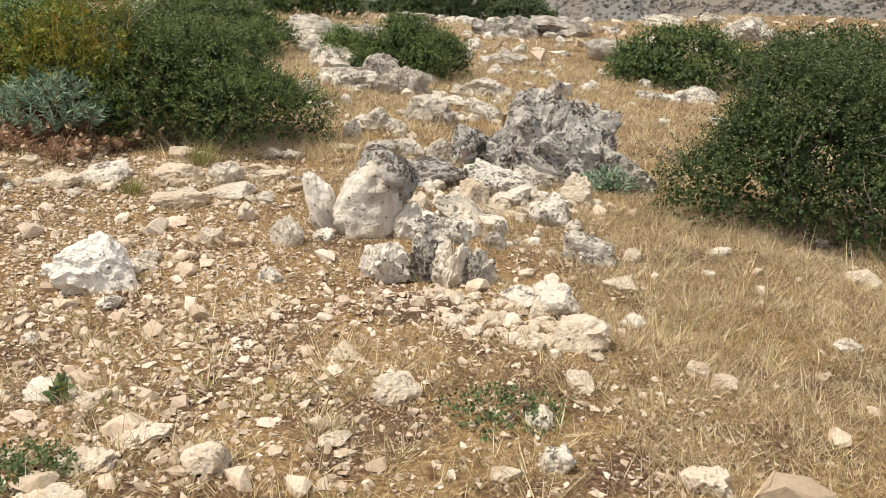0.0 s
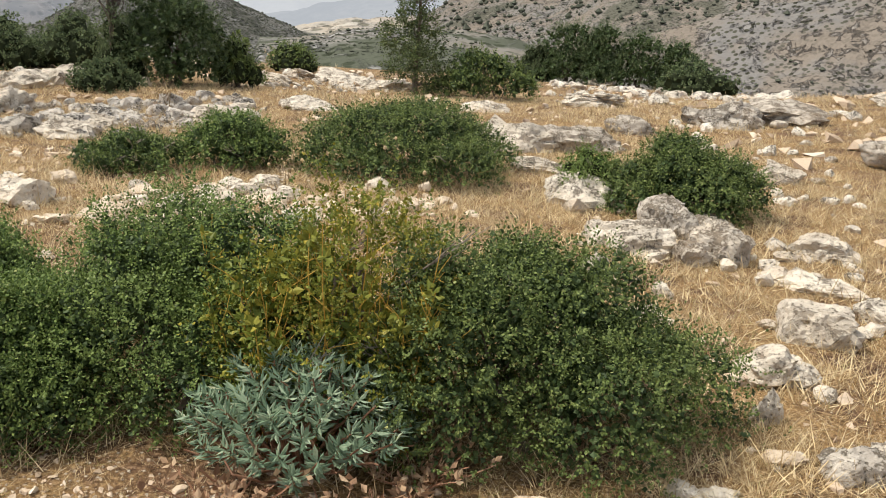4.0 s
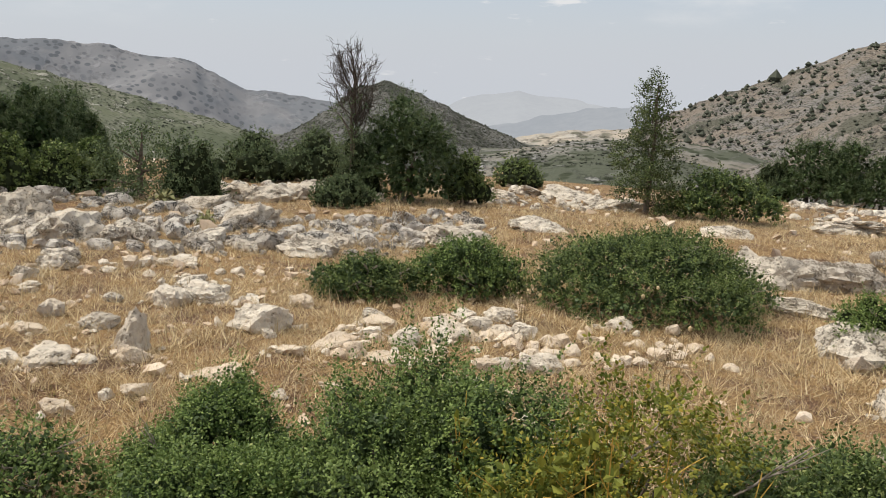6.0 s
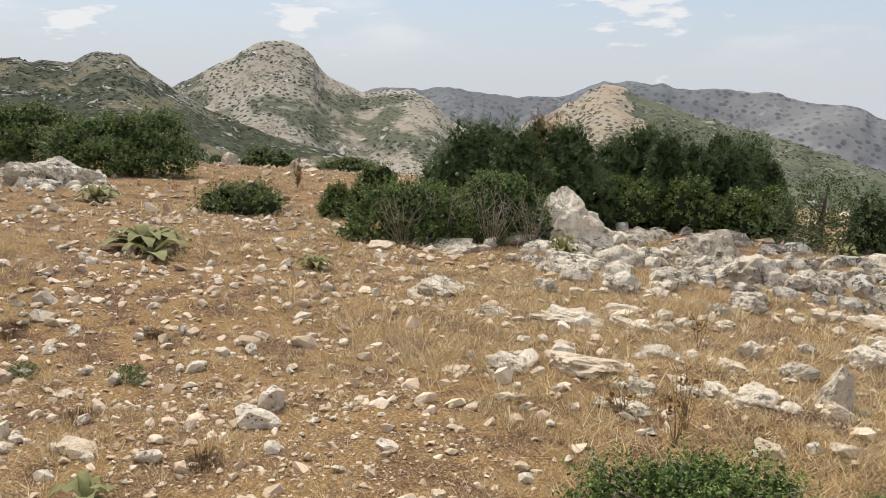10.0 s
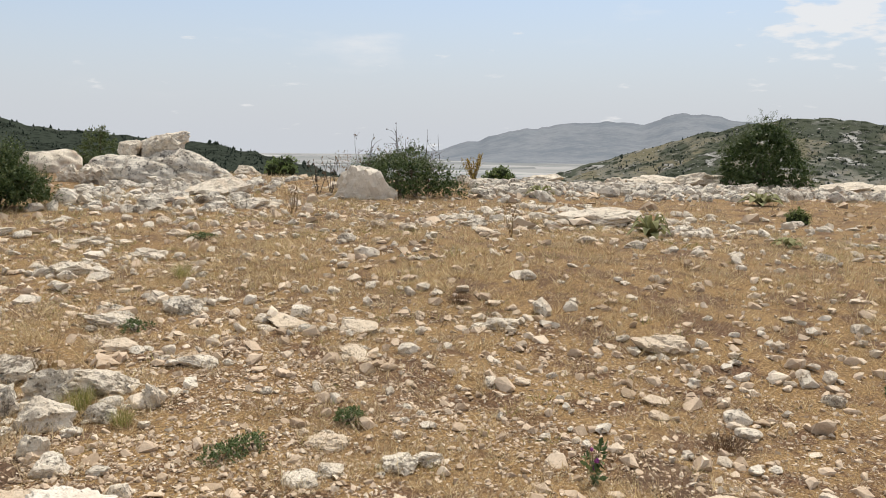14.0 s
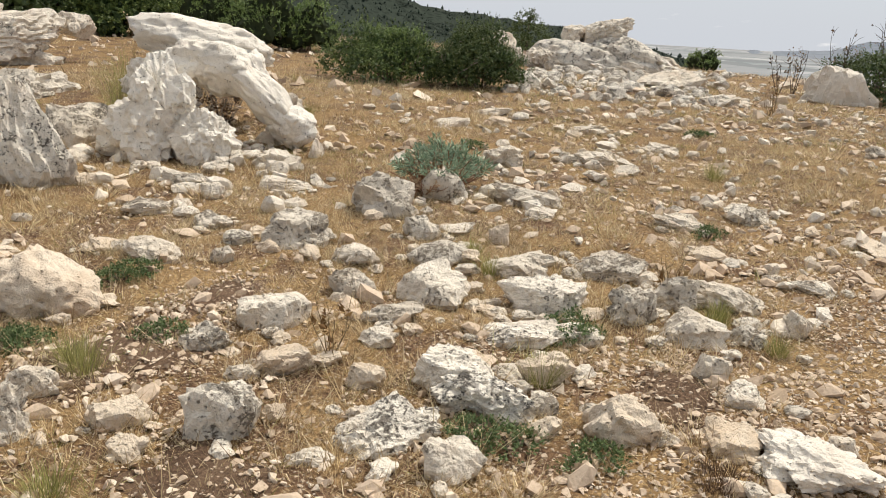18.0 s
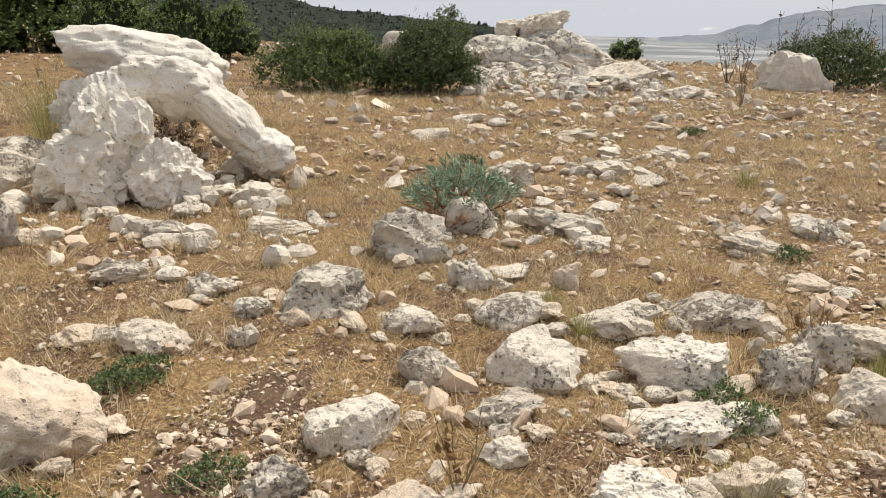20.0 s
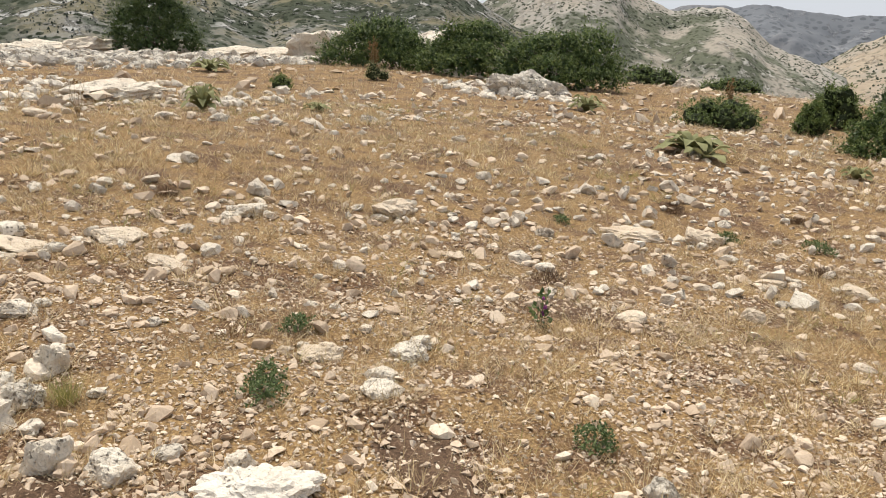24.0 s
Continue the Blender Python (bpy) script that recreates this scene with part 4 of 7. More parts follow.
def bush(x, y, w, d, h, yaw, leaf=0.022, count=2600, material=None, label="", seed=1, leaves=7, n_lobes=14, dead=0, low=0.25, name="bush", twig=0.09, z=None, core=True, lobe_size=0.29):
    """A shrub: stems, an inside coloured dark as shade, leafy sprigs all over its lobed crown."""
    if math.hypot(x + 2.5, y - 2.5) > 11:
        count, leaf = int(count * 0.62), leaf * 1.12
    if w > 0.7:
        BUSH_SPOTS.append((x, y, w, d, yaw))
    rng = np.random.default_rng(seed)
    twig = max(twig, 0.055 * (w + h) / 2) if h > 0.3 else twig
    root = new(name)
    zz = ground_z(x, y) if z is None else z
    root.matrix_world = pose(x, y, zz - 0.02, 0, 0, yaw)
    lobes = lobes_of(w, d, h, int(n_lobes * 1.5), rng, low, lobe_size)
    p, nrm = shell_points(lobes, count, rng)
    plume = name == "juniper"
    way = unit(nrm + rng.normal(0, 0.45, nrm.shape) + np.array([0, 0, 1.0 if plume else 0.35]))
    v, f = leaf_sprigs(p - way * twig * 0.5, way, twig * 1.5, 11, leaf * 1.05, rng, 0.10) if plume else leaf_sprigs(p - way * twig * 0.5, way, twig, leaves, leaf, rng, 0.33)
    part("foliage", mesh_of("foliage", v, f, material or LEAF), root)
    far = math.hypot(x + 2.5, y - 2.5) > 11
    # a second layer of sprigs, painted darker to look shaded
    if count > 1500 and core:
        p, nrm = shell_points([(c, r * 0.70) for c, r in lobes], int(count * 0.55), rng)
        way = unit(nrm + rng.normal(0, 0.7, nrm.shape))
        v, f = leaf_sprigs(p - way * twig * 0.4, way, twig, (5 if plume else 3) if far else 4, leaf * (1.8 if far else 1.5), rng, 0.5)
        part("inner_foliage", mesh_of("inner_foliage", v, f, LEAF_SHADED), root, "inner leaves coloured darker to give shade inside the bush")
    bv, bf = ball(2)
    # dark lumps added inside so the gaps between leaves look shaded
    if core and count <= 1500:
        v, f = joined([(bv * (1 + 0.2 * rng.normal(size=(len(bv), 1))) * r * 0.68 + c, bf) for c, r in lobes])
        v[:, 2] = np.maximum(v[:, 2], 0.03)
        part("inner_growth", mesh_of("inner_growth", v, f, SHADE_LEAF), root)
    stems = [stem(rng, (rng.normal(0, 0.08 * w), rng.normal(0, 0.08 * d), -0.03), c, 0.012 + 0.012 * h, 0.006) for c, r in lobes[: min(6, len(lobes))]]
    for v, f in stems:
        main_stem = part("stem", mesh_of("stem", v, f, BARK), root)
    for k in range(dead):
        a = rng.uniform(0, 6.28)
        c, r = lobes[rng.integers(len(lobes))]
        tip = c + r * np.array([math.cos(a), math.sin(a), 0.6]) * rng.uniform(1.1, 1.6)
        twigs = [stem(rng, c, tip, 0.006, 0.002, 0.2)]
        twigs += [stem(rng, c + (tip - c) * s, tip + rng.normal(0, 0.16, 3) * r, 0.004, 0.0012, 0.2) for s in (0.45, 0.6, 0.75)]
        v, f = joined(twigs)
        part("dead_twig", mesh_of("dead_twig", v, f, DEADWOOD), main_stem, "bleached leafless twig")
    tagged(root, label, "bush")
    return root


def tree(x, y, w, h, yaw, material, label, seed, leaf=0.05, count=2600, trunk=0.10, clear=0.2, n_lobes=16, leaves=6, slim=0.3, name="tree", dead_top=0.0, narrow=1.0, twig=0.16, category="tree", z=None, lean=0.0, lobe=0.62):
    """A tree: tapered trunk, limbs, a ragged crown of sprigs, and a bare dead top where it has one."""
    if math.hypot(x + 2.5, y - 2.5) > 11:
        count, leaf = int(count * 0.62), leaf * 1.12
    rng = np.random.default_rng(seed)
    root = new(name)
    root.matrix_world = pose(x, y, (ground_z(x, y) if z is None else z) - 0.03, 0, lean, yaw)
    lobes = []
    for k in range(n_lobes):
        s = (k + 0.5) / n_lobes
        rad = w * 0.5 * (0.95 - 0.75 * s**1.4) * narrow
        a = 2.39996 * k
        c = np.array([math.cos(a) * rad * (1.22 - lobe), math.sin(a) * rad * (1.22 - lobe), h * (clear + (0.95 - clear) * s)])
        e = rng.uniform(0.75, 1.25)
        lobes.append((c, np.array([rad * lobe * e + 0.05, rad * lobe * e + 0.05, h * 0.18 * lobe * e + 0.04])))
    if count:
        p, nrm = shell_points(lobes, count, rng, -0.9)
        way = unit(nrm + rng.normal(0, 0.5, nrm.shape) + np.array([0, 0, 0.5]))
        v, f = leaf_sprigs(p - way * twig * 0.4, way, twig, leaves, leaf, rng, slim)
        part("crown", mesh_of("crown", v, f, material), root)
        bv, bf = ball(1)
    # the same dark lumps stand in for shade within the crown
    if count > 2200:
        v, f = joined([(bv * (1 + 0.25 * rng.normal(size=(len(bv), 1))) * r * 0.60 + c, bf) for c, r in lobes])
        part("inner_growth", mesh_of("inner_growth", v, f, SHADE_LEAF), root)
    top = h * (1 + dead_top)
    v, f = stem(rng, (0, 0, -0.05), (w * 0.04, 0, h * 0.93 if not dead_top else top * 0.80), trunk, trunk * 0.15, 0.08, 9, 7)
    bole = part("trunk", mesh_of("trunk", v, f, BARK), root)
    limbs = [stem(rng, (0, 0, c[2] * 0.72), c + (c - np.array([0, 0, c[2]])) * 0.5, trunk * 0.35, 0.006, 0.12) for c, r in lobes[::2]]
    for v, f in limbs:
        part("limb", mesh_of("limb", v, f, BARK), bole)
    if dead_top:
        bare = []
        mid_z = top * 0.77
        for k in range(38):
            a, rise = 2.39996 * k, rng.uniform(-0.75, 1.0)
            tip = np.array([math.cos(a) * math.sqrt(1 - rise * rise) * w * 0.37, math.sin(a) * math.sqrt(1 - rise * rise) * w * 0.37, mid_z + rise * top * 0.20]) * rng.uniform(0.88, 1.06)
            b0 = np.array([w * 0.03, 0, max(top * 0.38, tip[2] - w * rng.uniform(0.45, 0.75))])
            ln = np.linalg.norm(tip - b0)
            bare.append(stem(rng, b0, tip, 0.013, 0.004, 0.30))
            for q in range(13):
                m = b0 + (tip - b0) * rng.uniform(0.35, 1.0)
                e = m + unit(tip - b0 + rng.normal(0, 0.5, 3) * ln) * ln * rng.uniform(0.12, 0.34)
                bare.append(stem(rng, m, e, 0.006, 0.003, 0.3, 4, 3))
                bare.append(stem(rng, m * 0.4 + e * 0.6, e + rng.normal(0, 0.09, 3) * ln, 0.004, 0.0022, 0.3, 3, 3))
        v, f = joined(bare)
        part("dead_crown", mesh_of("dead_crown", v, f, DARKWOOD), bole, "bare dark dead crown")
    tagged(root, label, category)
    return root


def spurge(x, y, w, h, yaw, seed, label, heads=60, red=10):
    """Blue-green spurge: leaning reddish stems, each with a bottlebrush head of narrow leaves."""
    rng = np.random.default_rng(seed)
    root = new("spurge")
    root.matrix_world = pose(x, y, ground_z(x, y), 0, 0, yaw)
    stems, tips, ways = [], [], []
    for k in range(heads + red):
        a, r = 2.39996 * k, math.sqrt((k + 0.5) / (heads + red))
        tip = np.array([math.cos(a) * r * w * 0.5, math.sin(a) * r * w * 0.42, h * (1 - 0.65 * r * r) * rng.uniform(0.8, 1.08)])
        stems.append(stem(rng, (tip[0] * 0.25, tip[1] * 0.25, 0), tip, 0.007, 0.004, 0.3))
        if k < heads:
            tips.append(tip)
            ways.append(np.array([tip[0] * 0.7, tip[1] * 0.7, h * 0.7]))
    for v, f in stems:
        part("stem", mesh_of("stem", v, f, RED_STEM), root, "reddish bare stem")
    tips, ways = np.array(tips), unit(np.array(ways))
    v, f = leaf_sprigs(tips - ways * 0.12, ways, 0.14, 34, 0.062, rng, 0.12, 1.0)
    part("foliage", mesh_of("foliage", v, f, LEAF_SPURGE), root)
    tagged(root, label, "plant")
    return root


def rosette(x, y, w, h, yaw, seed, label, material=None, n=22):
    """A ground rosette of broad pointed mullein leaves."""
    rng = np.random.default_rng(seed)
    root = new("mullein_plant")
    root.matrix_world = pose(x, y, ground_z(x, y), 0, 0, yaw)
    for k in range(n):
        a = 2.39996 * k + rng.uniform(-0.2, 0.2)
        s = k / n
        ln, rise = w * 0.52 * (1 - 0.35 * s) * rng.uniform(0.8, 1.15), h * (0.35 + 0.75 * s)
        t = np.linspace(0, 1, 7)
        half = ln * 0.20 * np.sin(np.pi * np.clip(t * 0.92 + 0.05, 0, 1)) ** 0.8
        cz = rise * np.sin(t * 2.2) - 0.2 * h * t**2
        x0 = ln * t
        rows = np.stack([np.stack([x0, -half, cz + half * 0.35], -1), np.stack([x0, half * 0, cz], -1), np.stack([x0, half, cz + half * 0.35], -1)], 1)
        rows[..., 2] += 0.012 * rng.normal(size=rows.shape[:2])
        ca, sa = math.cos(a), math.sin(a)
        v = rows.reshape(-1, 3) @ np.array([[ca, sa, 0], [-sa, ca, 0], [0, 0, 1]]) + np.array([0, 0, 0.015])
        f = [(3 * i + j, 3 * i + j + 1, 3 * i + 4 + j, 3 * i + 3 + j) for i in range(6) for j in range(2)]
        part("leaf", mesh_of("leaf", v, f, material or LEAF_MULLEIN, True), root)
    tagged(root, label, "plant")
    return root


def stalk_plant(x, y, h, yaw, seed, label, stalks=5, spread=0.25, material=None, heads=0, head_mat=None, leafy=0, leaf_mat=None, name="dry_stalk_plant", thick=0.004):
    """Thin dry stalks that branch, with seed heads or withered leaves."""
    rng = np.random.default_rng(seed)
    root = new(name)
    root.matrix_world = pose(x, y, ground_z(x, y), 0, 0, yaw)
    lines, tips, mids, ways = [], [], [], []
    for k in range(stalks):
        a = 2.39996 * k
        tip = np.array([math.cos(a) * spread * rng.uniform(0.2, 1), math.sin(a) * spread * rng.uniform(0.2, 1), h * rng.uniform(0.65, 1.05)])
        lines.append([stem(rng, tip * np.array([0.1, 0.1, 0]), tip, thick, thick * 0.4, 0.15, 6, 3)])
        tips.append(tip)
        for q in range(4):
            s = rng.uniform(0.45, 0.9)
            b = tip * s + rng.normal(0, 1, 3) * np.array([0.10, 0.10, 0.07]) * h + np.array([0, 0, 0.08 * h])
            lines[-1].append(stem(rng, tip * s, b, thick * 0.6, thick * 0.25, 0.2, 4, 3))
            tips.append(b)
        for q in range(leafy):
            s = rng.uniform(0.1, 0.98)
            mids.append(tip * s)
            ways.append(np.array([*rng.normal(0, 1, 2), 0.9]))
    shafts = []
    for k in range(stalks):
        v, f = joined(lines[k])
        shafts.append(part("stalk", mesh_of("stalk", v, f, material or STALK), root))
    if leafy:
        v, f = leaf_sprigs(np.array(mids), np.array(ways), 0.05, 5, 0.045, rng, 0.3)
        part("foliage", mesh_of("foliage", v, f, leaf_mat or LEAF_DRY), root)
    if heads:
        bv, bf = ball(1)
        for n, t in enumerate(tips[:heads]):
            part("seed_head", mesh_of("seed_head", bv * rng.uniform(0.010, 0.018) * np.array([1, 1, 1.2]) + t, bf, head_mat or LEAF_DRY), shafts[n // 5])
    tagged(root, label, "plant")
    return root


def tuft(x, y, w, h, seed, material, label, blades=160, name="grass_tuft"):
    """A dense tuft of grass."""
    rng = np.random.default_rng(seed)
    a, r = rng.uniform(0, 6.28, blades), np.sqrt(rng.random(blades)) * w * 0.28
    p = np.stack([np.cos(a) * r, np.sin(a) * r, np.zeros(blades)], -1)
    out = np.stack([np.cos(a), np.sin(a), np.zeros(blades)], -1) * (r / w * 2.2)[:, None] + rng.normal(0, 0.30, (blades, 3))
    ln = h * rng.uniform(0.35, 1.15, (blades, 1))
    tip = p + unit(out + np.array([0, 0, 1.0])) * ln
    mid = p * 0.45 + tip * 0.55 + np.array([0, 0, 0.06]) * ln
    side = unit(np.stack([-np.sin(a), np.cos(a), np.zeros(blades)], -1)) * 0.0013
    v = np.stack([p - side, p + side, mid + side * 0.8, mid - side * 0.8, tip], 1).reshape(-1, 3)
    b = np.arange(blades)[:, None] * 5
    f = np.concatenate([b + np.array([[0, 1, 2]]), b + np.array([[0, 2, 3]]), b + np.array([[3, 2, 4]])])
    ob = new(name, mesh_of(name, v, f, material))
    ob.matrix_world = pose(x, y, ground_z(x, y) - 0.005)
    tagged(ob, label, "grass")
    return ob

# rocks along the start of the path
boulder(-1.44, 3.87, 0.38, 0.30, 0.26, 20, "block", "v")
boulder(-1.26, 4.17, 0.12, 0.09, 0.08, 17, "block", "w")
boulder(-0.09, 4.27, 0.16, 0.13, 0.10, 1, "block", "w")
boulder(0.59, 3.67, 0.17, 0.14, 0.09, -9, "block", "w")
boulder(0.73, 3.63, 0.23, 0.18, 0.17, -11, "block", "w")
boulder(0.78, 3.24, 0.24, 0.17, 0.14, -13, "block", "p")
boulder(1.04, 4.33, 0.27, 0.16, 0.23, -13, "jag", "g")
boulder(-0.24, 10.80, 0.54, 0.43, 0.44, -1, "block", "d")
boulder(-0.60, 10.21, 0.54, 0.43, 0.25, 1, "block", "g")
boulder(0.03, 10.09, 0.46, 0.37, 0.38, -3, "block", "d")
boulder(-0.88, 10.39, 0.34, 0.28, 0.24, 3, "block", "g")
boulder(-0.22, 9.91, 0.31, 0.25, 0.24, -1, "jag", "d")
boulder(0.97, 10.45, 0.55, 0.44, 0.24, -9, "block", "w")
boulder(-1.06, 9.35, 0.23, 0.18, 0.24, 5, "jag", "d")
boulder(-1.64, 15.38, 1.15, 0.92, 0.58, 5, "jag", "g")
boulder(-1.34, 13.69, 0.70, 0.49, 0.22, 4, "jag", "g")
boulder(2.09, 18.95, 1.30, 1.04, 0.59, -8, "jag", "d")
boulder(3.24, 19.64, 1.52, 1.21, 0.52, -11, "jag", "d")
boulder(3.89, 15.32, 1.34, 0.94, 0.41, -17, "dome", "d")
boulder(6.18, 21.14, 1.23, 0.99, 0.27, -19, "jag", "g")
boulder(7.26, 20.86, 0.72, 0.57, 0.28, -22, "block", "g")
boulder(6.96, 18.00, 0.92, 0.73, 0.64, -24, "jag", "g")
boulder(1.63, 13.86, 0.49, 0.39, 0.23, -9, "jag", "g")
boulder(1.14, 4.00, 0.17, 0.14, 0.04, -16, "slab", "p")
boulder(2.59, 4.33, 0.19, 0.15, 0.09, -31, "block", "p")
boulder(3.86, 11.32, 0.51, 0.41, 0.25, -19, "jag", "g")
boulder(-0.18, 3.11, 0.13, 0.11, 0.04, 3, "block", "p")
boulder(0.02, 2.75, 0.17, 0.13, 0.11, -1, "block", "p")
boulder(0.72, 2.86, 0.12, 0.10, 0.07, -14, "block", "p")
boulder(0.54, 2.29, 0.12, 0.09, 0.09, -13, "block", "w")
boulder(0.99, 2.19, 0.14, 0.11, 0.09, -24, "block", "p")
boulder(0.37, 2.23, 0.11, 0.09, 0.03, -9, "slab", "p")
boulder(-0.92, 2.25, 0.17, 0.14, 0.07, 22, "block", "p")
boulder(-0.80, 2.42, 0.19, 0.15, 0.04, 18, "slab", "p")
boulder(-0.53, 2.20, 0.13, 0.10, 0.10, 13, "block", "p")
boulder(-1.22, 2.73, 0.20, 0.16, 0.04, 24, "jag", "w")
boulder(-1.04, 2.64, 0.14, 0.11, 0.03, 21, "slab", "p")
boulder(1.22, 3.00, 0.10, 0.08, 0.07, -22, "block", "p")
boulder(1.30, 2.90, 0.09, 0.07, 0.07, -24, "block", "p")
boulder(-0.17, 2.41, 0.10, 0.08, 0.02, 4, "slab", "p")
boulder(2.01, 3.34, 0.13, 0.11, 0.06, -31, "block", "w")
boulder(-1.13, 2.23, 0.06, 0.05, 0.05, 27, "block", "p")
boulder(-0.93, 1.99, 0.19, 0.15, 0.04, 25, "block", "p")
boulder(0.07, 11.10, 0.63, 0.44, 0.20, -16, "block", "d")
boulder(-0.98, 11.87, 0.78, 0.55, 0.39, -7, "block", "g")

# rocks on the slope beyond the bushes
boulder(-0.68, 15.48, 1.11, 0.67, 0.46, -7, "jag", "d")
boulder(0.27, 17.70, 0.74, 0.59, 0.35, -9, "dome", "d")
boulder(-2.20, 19.98, 1.00, 0.70, 0.24, 1, "jag", "g")
boulder(-5.24, 18.25, 0.98, 0.68, 0.27, 12, "jag", "g")
boulder(-5.85, 15.56, 0.86, 0.60, 0.36, 18, "jag", "g")
boulder(-7.31, 13.66, 0.74, 0.59, 0.28, 28, "jag", "g")
boulder(-3.08, 11.77, 0.26, 0.21, 0.17, 7, "block", "w")
boulder(-7.23, 23.36, 0.78, 0.62, 0.30, 15, "jag", "g")
boulder(-7.15, 26.12, 0.97, 0.77, 0.24, 13, "jag", "g")
boulder(-6.08, 25.76, 1.29, 1.03, 0.26, 10, "slab", "g")
boulder(-4.63, 23.54, 1.23, 0.98, 0.32, 7, "jag", "g")
boulder(-11.34, 18.36, 0.92, 0.64, 0.45, 32, "jag", "g")
boulder(-10.77, 18.65, 0.93, 0.65, 0.41, 30, "jag", "g")
boulder(-10.53, 19.75, 1.18, 0.83, 0.45, 28, "jag", "g")
boulder(0.08, 22.24, 1.25, 1.00, 0.30, -7, "jag", "g")
boulder(1.73, 37.60, 1.27, 1.01, 0.34, -6, "jag", "g")
boulder(4.67, 37.22, 1.48, 1.18, 0.36, -11, "block", "g")
boulder(-8.05, 13.38, 0.29, 0.23, 0.15, 32, "block", "g")
boulder(-8.68, 13.45, 0.50, 0.40, 0.22, 34, "block", "g")
boulder(-9.05, 20.19, 0.27, 0.22, 0.23, 23, "block", "g")

# rocky bank and the pointed stone
boulder(-11.80, 11.69, 0.62, 0.50, 0.36, 49, "dome", "g")
boulder(-11.56, 13.35, 0.98, 0.78, 0.68, 43, "jag", "g")
boulder(-10.33, 12.85, 0.85, 0.68, 0.50, 41, "jag", "g")
boulder(-13.71, 11.29, 0.77, 0.62, 0.24, 56, "slab", "g")
boulder(-13.40, 9.80, 0.79, 0.48, 0.18, 60, "slab", "g")
boulder(-13.61, 8.79, 0.40, 0.32, 0.11, 65, "block", "p")
boulder(-9.08, 8.52, 0.54, 0.38, 0.11, 54, "jag", "w")
boulder(-10.29, 10.36, 0.32, 0.26, 0.19, 49, "jag", "g")
boulder(-11.24, 10.25, 0.47, 0.37, 0.26, 53, "block", "g")
boulder(-10.56, 9.45, 0.27, 0.22, 0.13, 54, "block", "g")
boulder(-9.09, 11.20, 0.40, 0.32, 0.24, 41, "jag", "g")
boulder(-10.82, 8.21, 0.43, 0.30, 0.09, 61, "slab", "g")
boulder(-29.65, 24.02, 0.64, 0.52, 0.28, 53, "slab", "w")
boulder(-9.74, 12.96, 0.37, 0.30, 0.27, 38, "jag", "g")
boulder(-8.04, 13.29, 0.26, 0.21, 0.18, 30, "block", "g")
boulder(-7.35, 14.38, 0.61, 0.49, 0.24, 25, "jag", "g")
boulder(-6.13, 15.95, 0.97, 0.68, 0.36, 17, "jag", "g")
boulder(-10.86, 16.48, 0.94, 0.66, 0.26, 33, "jag", "g")
boulder(-9.22, 15.35, 0.92, 0.65, 0.42, 30, "jag", "g")
boulder(-15.67, 15.92, 0.97, 0.78, 0.27, 47, "jag", "g")
boulder(-11.38, 12.70, 0.40, 0.32, 0.23, 45, "jag", "g")

# rocks of the open stony field
boulder(-16.88, -3.17, 1.37, 1.10, 0.35, 114, "jag", "w")
boulder(-14.64, -4.37, 0.46, 0.36, 0.15, 123, "jag", "g")
boulder(-36.96, -2.28, 2.09, 1.67, 0.42, 99, "slab", "w")
boulder(-37.40, -0.47, 2.73, 2.18, 0.55, 96, "slab", "w")
boulder(-35.90, -7.12, 2.34, 1.87, 0.65, 107, "block", "w")
boulder(-32.39, -12.15, 1.71, 1.36, 0.50, 117, "jag", "w")
boulder(-34.67, -8.79, 2.28, 1.83, 0.53, 111, "jag", "w")
boulder(-28.20, 4.93, 1.39, 1.12, 0.29, 86, "slab", "w")
boulder(-22.49, 5.45, 1.35, 1.08, 0.38, 84, "slab", "w")
boulder(-34.14, 4.31, 1.39, 1.11, 0.35, 88, "slab", "w")
boulder(-9.18, -0.70, 0.30, 0.21, 0.10, 122, "slab", "w")
boulder(-9.77, 0.63, 0.32, 0.25, 0.14, 110, "block", "p")
boulder(-9.65, 2.91, 0.58, 0.41, 0.12, 93, "jag", "p")
boulder(-9.41, 3.56, 0.35, 0.28, 0.15, 87, "block", "p")
boulder(-8.09, 3.46, 0.33, 0.23, 0.07, 87, "slab", "p")
boulder(-7.70, 3.97, 0.22, 0.18, 0.08, 81, "slab", "p")
boulder(-7.17, 2.77, 0.16, 0.13, 0.10, 96, "block", "p")
boulder(-6.57, 0.34, 0.17, 0.14, 0.06, 127, "block", "w")
boulder(-8.59, 0.94, 0.19, 0.16, 0.05, 111, "slab", "p")
boulder(-15.24, 0.94, 0.34, 0.27, 0.12, 100, "jag", "g")
boulder(-34.31, -10.06, 0.77, 0.62, 0.42, 113, "block", "w")
boulder(-36.55, -4.73, 2.35, 1.88, 0.48, 103, "block", "w")
boulder(-34.6, 5.6, 4.0, 2.4, 1.75, 86, "slab", "w")
boulder(-35.2, 1.6, 3.4, 2.2, 1.5, 92, "slab", "w")
boulder(-35.35, 12.81, 0.60, 0.48, 0.69, 74, "block", "g")
boulder(-34.65, 15.40, 1.17, 0.94, 0.61, 69, "jag", "g")

